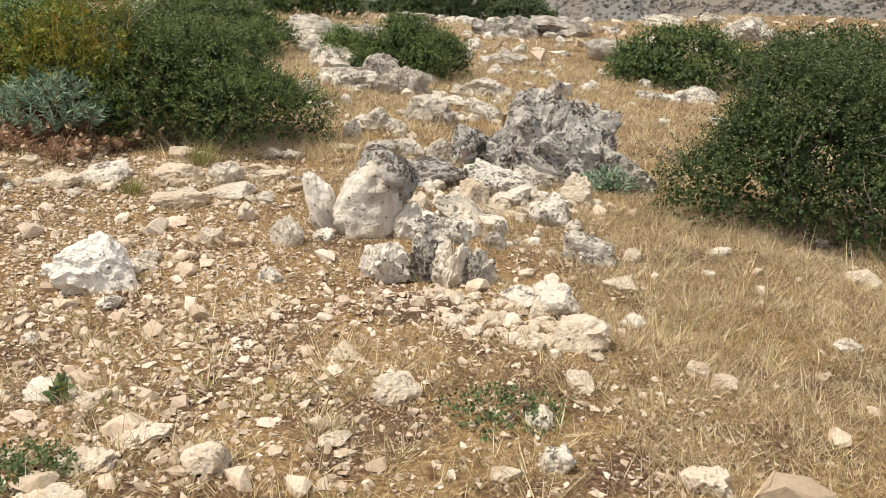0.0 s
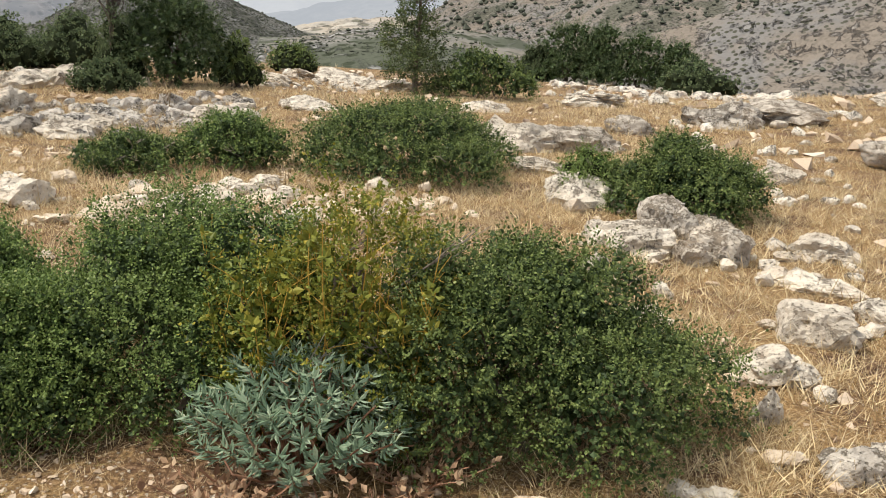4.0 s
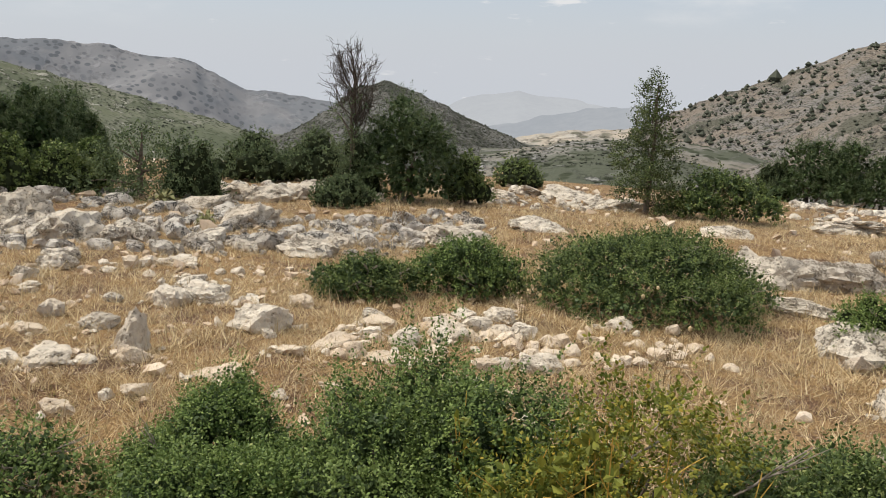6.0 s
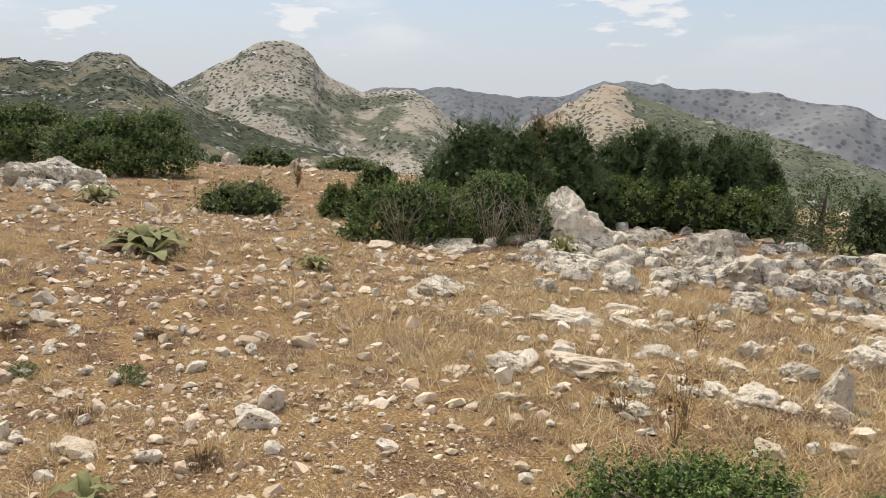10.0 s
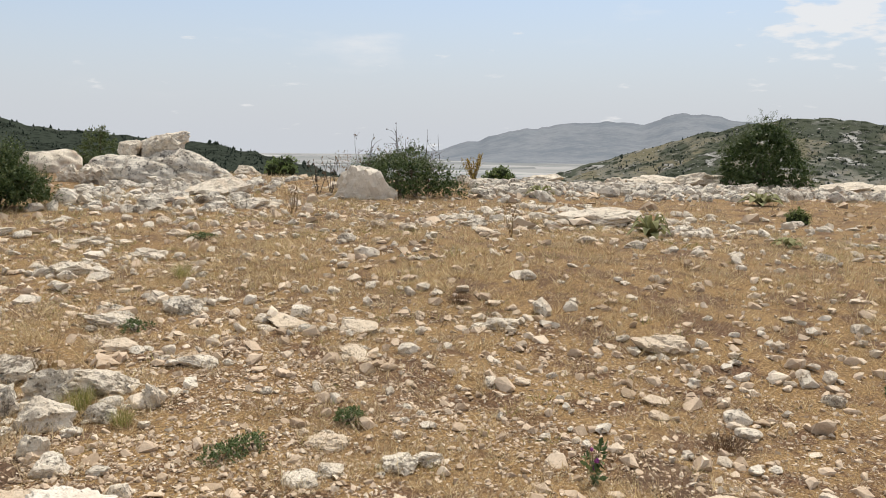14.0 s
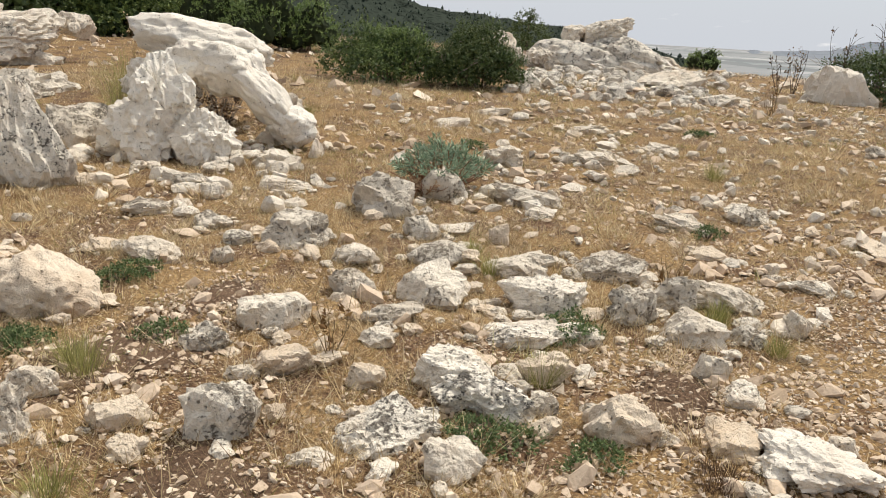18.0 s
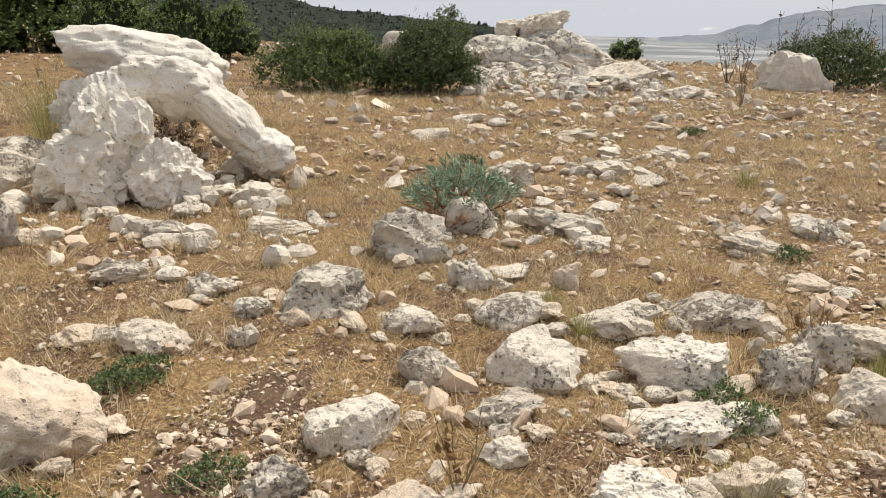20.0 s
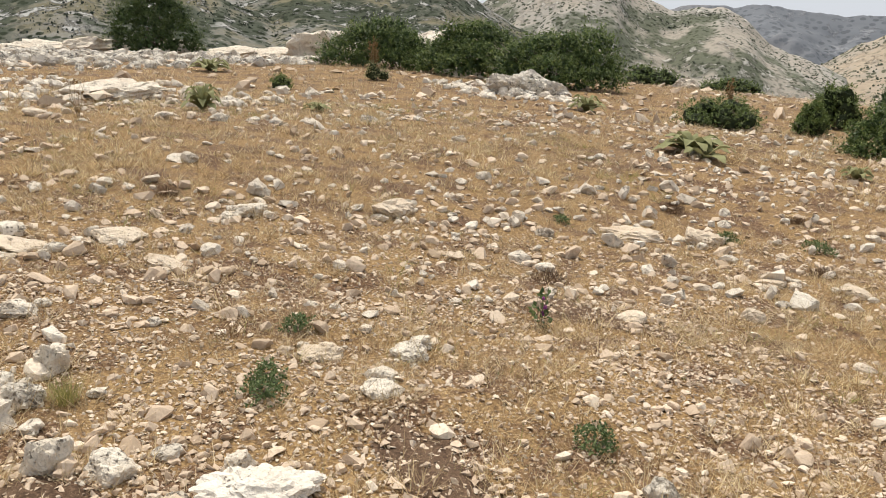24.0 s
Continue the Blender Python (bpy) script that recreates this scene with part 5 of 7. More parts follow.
# big white outcrop and the rocks before it
boulder(-17.93, -21.63, 1.75, 1.3, 0.82, 148, "dome", "w")
boulder(-15.96, -11.83, 1.35, 1.08, 0.40, 137, "slab", "w")
boulder(-14.44, -9.11, 0.77, 0.62, 0.22, 135, "block", "w")
boulder(-26.33, -21.82, 0.97, 0.77, 0.55, 136, "block", "w")
boulder(-17.73, -9.10, 1.50, 1.0, 0.98, 128, "spike", "v")
boulder(-2.75, -6.60, 1.10, 0.85, 1.12, 175, "spike", "g")
boulder(-3.59, -8.34, 0.70, 0.56, 0.38, 172, "block", "g")
boulder(-1.97, -10.07, 0.59, 0.47, 0.36, -179, "block", "g")
boulder(-3.39, -10.60, 1.01, 0.81, 0.40, 174, "jag", "g")
boulder(-7.90, -31.52, 0.99, 0.80, 0.73, 170, "block", "w")
boulder(-8.22, -5.58, 0.52, 0.37, 0.14, 142, "slab", "w")
boulder(-7.91, -3.31, 0.35, 0.25, 0.12, 134, "jag", "w")
boulder(-7.19, -3.37, 0.40, 0.24, 0.09, 138, "slab", "w")
boulder(-7.19, -5.80, 0.37, 0.29, 0.25, 148, "jag", "w")
boulder(-9.34, -5.66, 0.36, 0.29, 0.14, 138, "block", "w")
boulder(-5.80, -8.35, 0.41, 0.33, 0.35, 153, "jag", "w")
boulder(-1.68, -8.47, 1.06, 0.74, 0.47, -177, "jag", "w")
boulder(-3.43, -7.82, 0.61, 0.43, 0.40, 173, "block", "g")
boulder(-1.80, -6.60, 0.96, 0.67, 0.20, -177, "slab", "w")
boulder(-1.89, -8.31, 0.46, 0.37, 0.24, -178, "block", "w")
boulder(-2.29, -8.41, 0.47, 0.38, 0.21, 180, "jag", "w")

# rocks before and beside the oak bushes
boulder(-2.76, 5.39, 0.21, 0.12, 0.06, 31, "slab", "p")
boulder(-2.56, 5.13, 0.29, 0.22, 0.07, 30, "block", "p")
boulder(-2.13, 5.28, 0.25, 0.15, 0.11, 23, "slab", "p")
boulder(-1.91, 5.48, 0.32, 0.24, 0.11, 19, "block", "w")
boulder(-2.00, 5.36, 0.08, 0.06, 0.05, 21, "block", "w")
boulder(-1.46, 5.54, 0.29, 0.22, 0.14, 12, "block", "p")
boulder(-1.17, 5.60, 0.24, 0.18, 0.17, 8, "block", "w")
boulder(-1.10, 5.32, 0.34, 0.21, 0.08, 7, "slab", "w")
boulder(-1.35, 5.15, 0.32, 0.19, 0.10, 12, "slab", "p")
boulder(-0.87, 5.72, 0.22, 0.16, 0.06, 3, "block", "p")
boulder(-2.47, 5.64, 0.15, 0.11, 0.07, 25, "block", "p")
boulder(-0.61, 4.49, 0.17, 0.10, 0.20, -1, "slab", "w")
boulder(-1.03, 4.50, 0.13, 0.10, 0.10, 8, "block", "p")
boulder(-0.91, 4.90, 0.10, 0.08, 0.12, 5, "block", "p")
boulder(-0.16, 6.65, 0.28, 0.17, 0.17, -6, "slab", "d")
boulder(0.05, 6.71, 0.27, 0.20, 0.18, -8, "block", "g")
boulder(0.32, 6.70, 0.28, 0.21, 0.22, -11, "jag", "g")
boulder(0.17, 5.88, 0.57, 0.34, 0.21, -12, "slab", "d")
boulder(0.70, 5.77, 0.51, 0.31, 0.22, -19, "slab", "g")
boulder(0.49, 5.37, 0.22, 0.17, 0.23, -18, "block", "p")
boulder(0.39, 5.00, 0.34, 0.20, 0.22, -18, "slab", "w", 14)
boulder(1.00, 6.18, 0.41, 0.25, 0.10, -21, "slab", "g")
boulder(1.20, 5.59, 0.22, 0.13, 0.24, -27, "slab", "p")
boulder(0.62, 5.23, 0.17, 0.13, 0.08, -21, "block", "p")
boulder(0.94, 5.10, 0.32, 0.24, 0.21, -26, "block", "g")
boulder(0.56, 4.58, 0.16, 0.12, 0.12, -24, "block", "d")
boulder(0.12, 5.15, 0.14, 0.11, 0.15, -13, "block", "p")
boulder(-0.60, 9.04, 0.14, 0.10, 0.14, -1, "block", "g")
boulder(-0.63, 10.32, 0.53, 0.39, 0.29, -0, "block", "g")
boulder(-0.27, 11.00, 0.42, 0.31, 0.39, -2, "block", "d")
boulder(0.01, 10.12, 0.43, 0.33, 0.38, -5, "jag", "g")
boulder(0.98, 10.47, 0.48, 0.36, 0.28, -11, "jag", "g")
boulder(0.24, 8.37, 0.48, 0.36, 0.29, -8, "block", "g")
boulder(-0.23, 7.68, 0.47, 0.35, 0.24, -4, "jag", "g")
boulder(-0.43, 7.09, 0.16, 0.12, 0.23, -3, "jag", "g")
boulder(0.67, 9.50, 0.60, 0.36, 0.12, -10, "slab", "w")
boulder(-0.44, 6.70, 0.20, 0.12, 0.07, -3, "slab", "p")
boulder(0.84, 8.76, 0.37, 0.27, 0.18, -12, "block", "g")
boulder(-0.97, 6.31, 0.14, 0.11, 0.08, 4, "block", "g")
boulder(-0.83, 8.44, 0.27, 0.20, 0.11, 1, "block", "w")
boulder(-1.57, 6.08, 0.18, 0.13, 0.09, 12, "block", "p")
boulder(-1.40, 6.04, 0.10, 0.08, 0.08, 10, "block", "g")
boulder(-0.83, 6.31, 0.17, 0.13, 0.07, 2, "block", "w")
boulder(0.79, 5.10, 0.14, 0.10, 0.11, -24, "block", "p")
boulder(0.45, 5.69, 0.14, 0.10, 0.10, -16, "block", "p")

# rocks of the stony ground before the white outcrop
boulder(-2.53, -3.60, 0.54, 0.40, 0.42, 171, "dome", "p")
boulder(-3.25, -4.13, 0.34, 0.25, 0.14, 165, "block", "w")
boulder(-3.02, -4.43, 0.28, 0.21, 0.08, 168, "block", "p")
boulder(-2.39, -4.68, 0.29, 0.17, 0.07, 174, "slab", "p")
boulder(-3.63, -3.98, 0.14, 0.10, 0.13, 160, "block", "g")
boulder(-3.82, -4.73, 0.25, 0.19, 0.14, 161, "jag", "g")
boulder(-3.50, -5.31, 0.37, 0.28, 0.13, 165, "jag", "g")
boulder(-3.54, -2.84, 0.35, 0.26, 0.23, 156, "block", "w")
boulder(-3.13, -2.72, 0.24, 0.18, 0.15, 161, "jag", "g")
boulder(-3.37, -2.32, 0.27, 0.21, 0.14, 155, "block", "p")
boulder(-3.17, -2.31, 0.15, 0.09, 0.06, 158, "slab", "w")
boulder(-2.95, -1.90, 0.28, 0.21, 0.28, 159, "block", "g")
boulder(-2.60, -2.14, 0.24, 0.14, 0.14, 166, "slab", "p")
boulder(-2.57, -1.87, 0.14, 0.08, 0.12, 166, "slab", "p")
boulder(-2.14, -2.22, 0.24, 0.18, 0.30, 175, "jag", "g")
boulder(-2.33, -2.53, 0.18, 0.14, 0.17, 172, "block", "w")
boulder(-4.13, -2.61, 0.32, 0.19, 0.10, 147, "slab", "g")
boulder(-3.92, -2.37, 0.19, 0.14, 0.10, 148, "block", "w")
boulder(-4.03, -1.80, 0.37, 0.22, 0.20, 142, "slab", "w")
boulder(-4.04, -1.58, 0.43, 0.32, 0.19, 139, "jag", "g")
boulder(-3.51, -1.53, 0.43, 0.26, 0.16, 146, "slab", "g")
boulder(-3.18, -1.54, 0.18, 0.11, 0.07, 152, "slab", "w")
boulder(-3.64, -1.21, 0.22, 0.17, 0.18, 140, "block", "w")
boulder(-4.45, -1.15, 0.29, 0.22, 0.23, 129, "block", "p")
boulder(-4.76, -0.82, 0.26, 0.20, 0.11, 122, "block", "p")
boulder(-4.92, -0.52, 0.44, 0.38, 0.17, 100, "jag", "v")
boulder(-5.14, -1.07, 0.20, 0.15, 0.09, 122, "block", "w")
boulder(-5.21, -1.32, 0.17, 0.13, 0.18, 124, "block", "w")
boulder(-5.53, -1.71, 0.33, 0.25, 0.20, 126, "block", "w")
boulder(-5.84, -1.58, 0.22, 0.17, 0.11, 122, "block", "g")
boulder(-6.15, -1.52, 0.15, 0.11, 0.16, 120, "block", "w")
boulder(-6.16, -1.98, 0.42, 0.32, 0.14, 124, "jag", "w")
boulder(-5.39, -2.06, 0.27, 0.21, 0.26, 130, "jag", "g")
boulder(-5.87, -2.79, 0.50, 0.37, 0.20, 133, "jag", "g")
boulder(-5.81, -2.14, 0.35, 0.26, 0.24, 128, "jag", "g")
boulder(-4.70, -2.14, 0.56, 0.34, 0.12, 137, "slab", "w")
boulder(-4.45, -1.68, 0.28, 0.17, 0.15, 135, "slab", "p")
boulder(-5.05, -2.46, 0.47, 0.28, 0.23, 137, "slab", "w")
boulder(-5.29, -2.98, 0.43, 0.32, 0.14, 139, "block", "w")
boulder(-4.52, -2.84, 0.42, 0.32, 0.22, 145, "block", "w")
boulder(-4.42, -3.64, 0.32, 0.24, 0.12, 151, "block", "w")
boulder(-5.12, -3.96, 0.25, 0.18, 0.19, 146, "block", "g")
boulder(-4.95, -3.43, 0.41, 0.31, 0.16, 145, "dome", "g")
boulder(-4.23, -4.18, 0.49, 0.37, 0.28, 155, "layer", "g")
boulder(-5.19, -4.65, 0.49, 0.37, 0.42, 149, "jag", "g")
boulder(-5.89, -4.90, 0.37, 0.28, 0.32, 145, "dome", "g")
boulder(-4.74, -5.63, 0.43, 0.26, 0.11, 156, "slab", "w")
boulder(-3.94, -5.91, 0.34, 0.26, 0.14, 163, "block", "g")
boulder(-4.33, -6.28, 0.21, 0.15, 0.12, 161, "block", "w")
boulder(-3.30, -7.04, 0.24, 0.18, 0.12, 170, "block", "w")
boulder(-5.30, -7.35, 0.36, 0.27, 0.31, 157, "block", "w")
boulder(-5.45, -6.60, 0.14, 0.11, 0.24, 155, "block", "w")
boulder(-4.90, -6.38, 0.35, 0.26, 0.18, 157, "block", "w")
boulder(-7.81, -3.21, 0.29, 0.22, 0.16, 125, "jag", "g")
boulder(-7.16, -3.36, 0.31, 0.19, 0.09, 129, "slab", "w")
boulder(-6.79, -2.69, 0.32, 0.19, 0.09, 126, "slab", "p")
boulder(-6.84, -1.90, 0.28, 0.21, 0.09, 120, "block", "w")
boulder(-6.47, -4.48, 0.58, 0.35, 0.17, 140, "slab", "g")
boulder(-4.16, -3.13, 0.29, 0.18, 0.19, 150, "slab", "g")
boulder(-5.56, -3.59, 0.13, 0.08, 0.17, 141, "slab", "p")
boulder(-8.34, -5.75, 0.39, 0.23, 0.09, 136, "slab", "w")
boulder(-9.27, -5.73, 0.33, 0.20, 0.12, 132, "slab", "w")
boulder(-9.47, -7.11, 0.49, 0.30, 0.10, 137, "slab", "w")
boulder(-9.10, -8.71, 0.51, 0.30, 0.11, 143, "slab", "w")
boulder(-7.95, -7.99, 0.42, 0.25, 0.11, 146, "slab", "w")
boulder(-4.05, -5.48, 0.18, 0.13, 0.15, 161, "block", "w")
boulder(-3.25, -6.32, 0.21, 0.15, 0.12, 169, "block", "p")
boulder(-6.28, -4.01, 0.24, 0.18, 0.08, 138, "block", "w")
boulder(-5.40, -3.91, 0.24, 0.18, 0.07, 144, "block", "w")
boulder(-3.60, -2.26, 0.15, 0.12, 0.05, 151, "block", "p")
boulder(-3.66, -2.00, 0.17, 0.13, 0.12, 149, "block", "p")
boulder(-3.16, -1.88, 0.10, 0.07, 0.08, 155, "block", "p")
boulder(-5.09, -1.54, 0.11, 0.06, 0.03, 128, "slab", "w")

# rocks of the slope between the bushes and the bank
boulder(-7.56, 7.56, 0.56, 0.42, 0.14, 53, "block", "p")
boulder(-7.84, 7.10, 0.31, 0.23, 0.18, 58, "block", "w")
boulder(-7.00, 7.66, 0.22, 0.17, 0.10, 49, "jag", "g")
boulder(-6.74, 7.33, 0.34, 0.20, 0.11, 50, "slab", "w")
boulder(-6.47, 8.24, 0.31, 0.23, 0.15, 42, "block", "w")
boulder(-6.26, 8.86, 0.26, 0.20, 0.43, 37, "jag", "w")
boulder(-6.04, 8.58, 0.21, 0.16, 0.15, 37, "block", "p")
boulder(-6.84, 9.19, 0.29, 0.22, 0.15, 39, "jag", "g")
boulder(-7.40, 9.30, 0.18, 0.14, 0.17, 42, "block", "w")
boulder(-5.83, 9.95, 0.50, 0.37, 0.26, 29, "block", "w")
boulder(-6.76, 10.63, 0.49, 0.37, 0.22, 32, "jag", "w")
boulder(-6.96, 10.29, 0.32, 0.24, 0.21, 35, "block", "w")
boulder(-7.34, 11.10, 0.36, 0.27, 0.12, 34, "jag", "g")
boulder(-5.36, 8.59, 0.31, 0.19, 0.09, 31, "slab", "p")
boulder(-4.83, 9.66, 0.17, 0.13, 0.16, 22, "block", "p")
boulder(-4.60, 10.11, 0.26, 0.20, 0.18, 19, "block", "w")
boulder(-4.40, 10.62, 0.33, 0.25, 0.19, 16, "block", "w")
boulder(-4.49, 11.38, 0.26, 0.20, 0.13, 15, "block", "w")
boulder(-4.29, 11.09, 0.30, 0.22, 0.17, 15, "block", "w")
boulder(-5.09, 9.78, 0.40, 0.24, 0.09, 24, "slab", "p")
boulder(-5.05, 10.65, 0.29, 0.22, 0.10, 21, "block", "p")
boulder(-4.18, 11.59, 0.30, 0.23, 0.14, 13, "block", "w")
boulder(-3.84, 11.12, 0.26, 0.20, 0.17, 11, "block", "w")
boulder(-3.47, 10.14, 0.33, 0.24, 0.14, 10, "block", "w")
boulder(-3.84, 9.92, 0.20, 0.15, 0.11, 13, "block", "p")
boulder(-3.75, 10.02, 0.17, 0.13, 0.11, 12, "block", "w")
boulder(-4.62, 9.70, 0.34, 0.20, 0.08, 20, "slab", "p")
boulder(-4.43, 8.52, 0.14, 0.09, 0.07, 23, "slab", "w")
boulder(-4.63, 8.87, 0.19, 0.11, 0.06, 23, "slab", "p")
boulder(-5.84, 7.65, 0.19, 0.14, 0.12, 41, "block", "p")
boulder(-5.64, 8.11, 0.19, 0.11, 0.07, 36, "slab", "p")
boulder(-4.06, 9.48, 0.16, 0.10, 0.06, 16, "slab", "p")
boulder(-9.13, 8.66, 0.49, 0.29, 0.15, 53, "slab", "w")
boulder(-9.61, 8.09, 0.30, 0.18, 0.11, 58, "slab", "g")
boulder(-8.65, 9.06, 0.38, 0.23, 0.10, 49, "slab", "w")
boulder(-10.95, 8.27, 0.54, 0.33, 0.13, 62, "slab", "g")
boulder(-7.63, 8.49, 0.33, 0.20, 0.09, 47, "slab", "g")
boulder(-7.20, 8.83, 0.28, 0.17, 0.09, 43, "slab", "p")
boulder(-8.86, 10.51, 0.23, 0.17, 0.15, 43, "block", "g")
boulder(-10.48, 9.41, 0.23, 0.17, 0.15, 55, "block", "g")
boulder(-10.51, 10.59, 0.32, 0.24, 0.19, 50, "jag", "g")
boulder(-11.37, 10.30, 0.43, 0.32, 0.23, 54, "block", "g")
boulder(-10.04, 10.71, 0.34, 0.26, 0.16, 47, "jag", "g")
boulder(-8.16, 12.00, 0.47, 0.28, 0.12, 35, "slab", "w")
boulder(-7.95, 13.24, 0.29, 0.22, 0.19, 30, "block", "g")
boulder(-9.34, 11.52, 0.42, 0.31, 0.16, 42, "jag", "g")
boulder(-8.03, 6.72, 0.24, 0.14, 0.06, 61, "slab", "p")
boulder(-7.31, 6.69, 0.19, 0.11, 0.05, 58, "slab", "p")
boulder(-4.63, 10.79, 0.24, 0.18, 0.09, 18, "block", "p")
boulder(-4.98, 10.28, 0.21, 0.16, 0.10, 22, "block", "w")
boulder(-5.29, 9.39, 0.26, 0.16, 0.08, 27, "slab", "p")
boulder(-6.78, 7.95, 0.21, 0.12, 0.07, 46, "slab", "g")

# stones of the bare patch
boulder(-6.37, -0.23, 0.23, 0.16, 0.06, 85, "slab", "p")
boulder(-6.07, 0.06, 0.17, 0.13, 0.07, 81, "block", "w")
boulder(-5.85, 0.05, 0.19, 0.15, 0.05, 81, "block", "w")
boulder(-6.41, 0.26, 0.21, 0.17, 0.07, 79, "block", "w")
boulder(-9.09, -0.81, 0.28, 0.20, 0.06, 92, "slab", "w")
boulder(-8.29, -1.58, 0.33, 0.26, 0.10, 99, "block", "p")
boulder(-8.09, -2.22, 0.39, 0.27, 0.08, 105, "slab", "p")
boulder(-9.66, 0.52, 0.33, 0.26, 0.11, 82, "block", "p")
boulder(-7.79, -1.18, 0.26, 0.20, 0.08, 96, "block", "p")


# ---- bushes and trees ----
for px, py, hh, sd in ((-2.42, 6.50, 1.02, 401), (-2.75, 6.42, 0.92, 402), (-2.15, 6.45, 0.95, 403), (-2.55, 6.80, 1.06, 404), (-2.95, 6.75, 0.88, 405)):
    stalk_plant(px, py, hh, sd * 50, sd, "yellow-orange leafy shoots growing up through the oak bushes", 9, 0.26, YELLOW_STEM, 0, None, 16, LEAF_YELLOW, "leafy_shoot", 0.005)
OAK = "dark green evergreen oak bush on the stony slope"
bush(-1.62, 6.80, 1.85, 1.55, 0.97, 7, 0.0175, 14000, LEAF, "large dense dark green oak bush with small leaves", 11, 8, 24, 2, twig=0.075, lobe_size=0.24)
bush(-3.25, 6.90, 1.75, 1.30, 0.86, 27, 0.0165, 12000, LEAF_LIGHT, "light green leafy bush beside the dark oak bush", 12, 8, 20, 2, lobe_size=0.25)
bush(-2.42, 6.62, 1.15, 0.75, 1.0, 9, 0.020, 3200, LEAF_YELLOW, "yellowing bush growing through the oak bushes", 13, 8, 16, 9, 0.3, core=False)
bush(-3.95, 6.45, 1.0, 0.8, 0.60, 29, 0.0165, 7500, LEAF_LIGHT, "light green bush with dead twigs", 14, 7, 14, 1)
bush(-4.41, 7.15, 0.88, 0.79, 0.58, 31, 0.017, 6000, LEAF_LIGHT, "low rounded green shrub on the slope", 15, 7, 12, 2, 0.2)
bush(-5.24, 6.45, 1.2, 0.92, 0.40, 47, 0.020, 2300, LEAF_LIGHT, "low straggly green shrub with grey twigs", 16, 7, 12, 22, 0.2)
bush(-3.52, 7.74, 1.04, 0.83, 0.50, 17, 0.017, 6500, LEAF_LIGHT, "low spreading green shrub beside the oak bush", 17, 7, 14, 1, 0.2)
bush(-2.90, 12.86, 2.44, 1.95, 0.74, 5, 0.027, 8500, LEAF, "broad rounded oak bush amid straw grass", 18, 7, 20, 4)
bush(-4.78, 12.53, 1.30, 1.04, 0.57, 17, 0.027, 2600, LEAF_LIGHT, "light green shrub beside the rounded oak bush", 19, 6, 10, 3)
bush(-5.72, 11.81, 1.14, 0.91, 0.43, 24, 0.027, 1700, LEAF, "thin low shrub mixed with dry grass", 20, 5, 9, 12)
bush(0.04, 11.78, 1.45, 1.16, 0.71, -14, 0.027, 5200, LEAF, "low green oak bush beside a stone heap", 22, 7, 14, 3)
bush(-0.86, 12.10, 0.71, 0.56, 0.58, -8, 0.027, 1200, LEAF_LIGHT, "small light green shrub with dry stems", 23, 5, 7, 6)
bush(-8.70, 20.95, 2.45, 2.0, 2.15, 21, 0.05, 5200, LEAF_JUNIPER, "dark dense juniper tree at the field edge", 31, 6, 26, 2, 0.06, "juniper")
bush(-9.75, 20.6, 1.1, 1.0, 1.25, 25, 0.05, 1900, LEAF_JUNIPER, "dark low juniper at the foot of the half-dead tree", 131, 6, 12, 1, 0.06, "juniper")
tree(-9.75, 20.35, 1.37, 2.25, 25, LEAF_JUNIPER, "half-dead tree with a bare grey top", 32, 0.05, 420, 0.06, 0.25, 6, dead_top=0.5)
bush(-13.23, 22.54, 1.62, 1.30, 0.93, 31, 0.05, 1500, LEAF_JUNIPER, OAK, 33, 6, 12)
bush(-12.36, 23.97, 1.79, 1.43, 1.26, 27, 0.05, 1700, LEAF_JUNIPER, OAK, 34, 6, 12)
bush(-7.60, 21.47, 1.10, 0.88, 1.00, 17, 0.045, 1700, LEAF, OAK, 35, 6, 10)
bush(-9.27, 18.78, 1.27, 1.01, 0.56, 26, 0.045, 1500, LEAF_JUNIPER, OAK, 36, 6, 10)
bush(-8.42, 29.54, 1.70, 1.36, 0.88, 14, 0.05, 1300, LEAF, OAK, 37, 6, 10)
tree(-3.90, 22.85, 1.75, 3.05, 6, LEAF_DEEP, "slim scraggly dark green tree with an open crown", 38, 0.050, 2300, 0.075, 0.06, 11, 9, 0.26, narrow=0.85, twig=0.26, lobe=0.48)
bush(-2.27, 22.76, 2.33, 1.87, 1.01, 1, 0.045, 2600, LEAF, OAK, 39, 6, 12)
bush(0.62, 38.40, 3.2, 2.4, 2.15, -4, 0.06, 2600, LEAF_JUNIPER, OAK, 40, 6, 14, 2, 0.08, "juniper")
bush(-0.7, 38.7, 2.2, 1.8, 1.55, 30, 0.06, 1700, LEAF_JUNIPER, OAK, 140, 6, 12, 2, 0.08, "juniper")
bush(1.8, 38.5, 2.8, 2.2, 2.4, 60, 0.06, 2600, LEAF_JUNIPER, OAK, 141, 6, 14, 2, 0.08, "juniper")
bush(4.9, 37.9, 3.0, 2.2, 2.0, 90, 0.06, 2600, LEAF_JUNIPER, OAK, 142, 6, 14, 2, 0.08, "juniper")
bush(3.2, 38.19, 3.1, 2.47, 2.3, -8, 0.06, 2600, LEAF_JUNIPER, OAK, 41, 6, 14, 2, 0.08, "juniper")
bush(3.61, 28.94, 2.30, 1.84, 0.94, -13, 0.06, 1400, LEAF_JUNIPER, OAK, 42, 6, 12)
bush(-11.59, 17.31, 1.11, 0.88, 1.05, 35, 0.045, 2000, LEAF_JUNIPER, OAK, 43, 6, 12)
bush(4.1, 12.75, 2.6, 1.7, 0.78, -25, 0.03, 5200, LEAF, "low green oak bush on the straw slope", 44, 6, 16, 5)
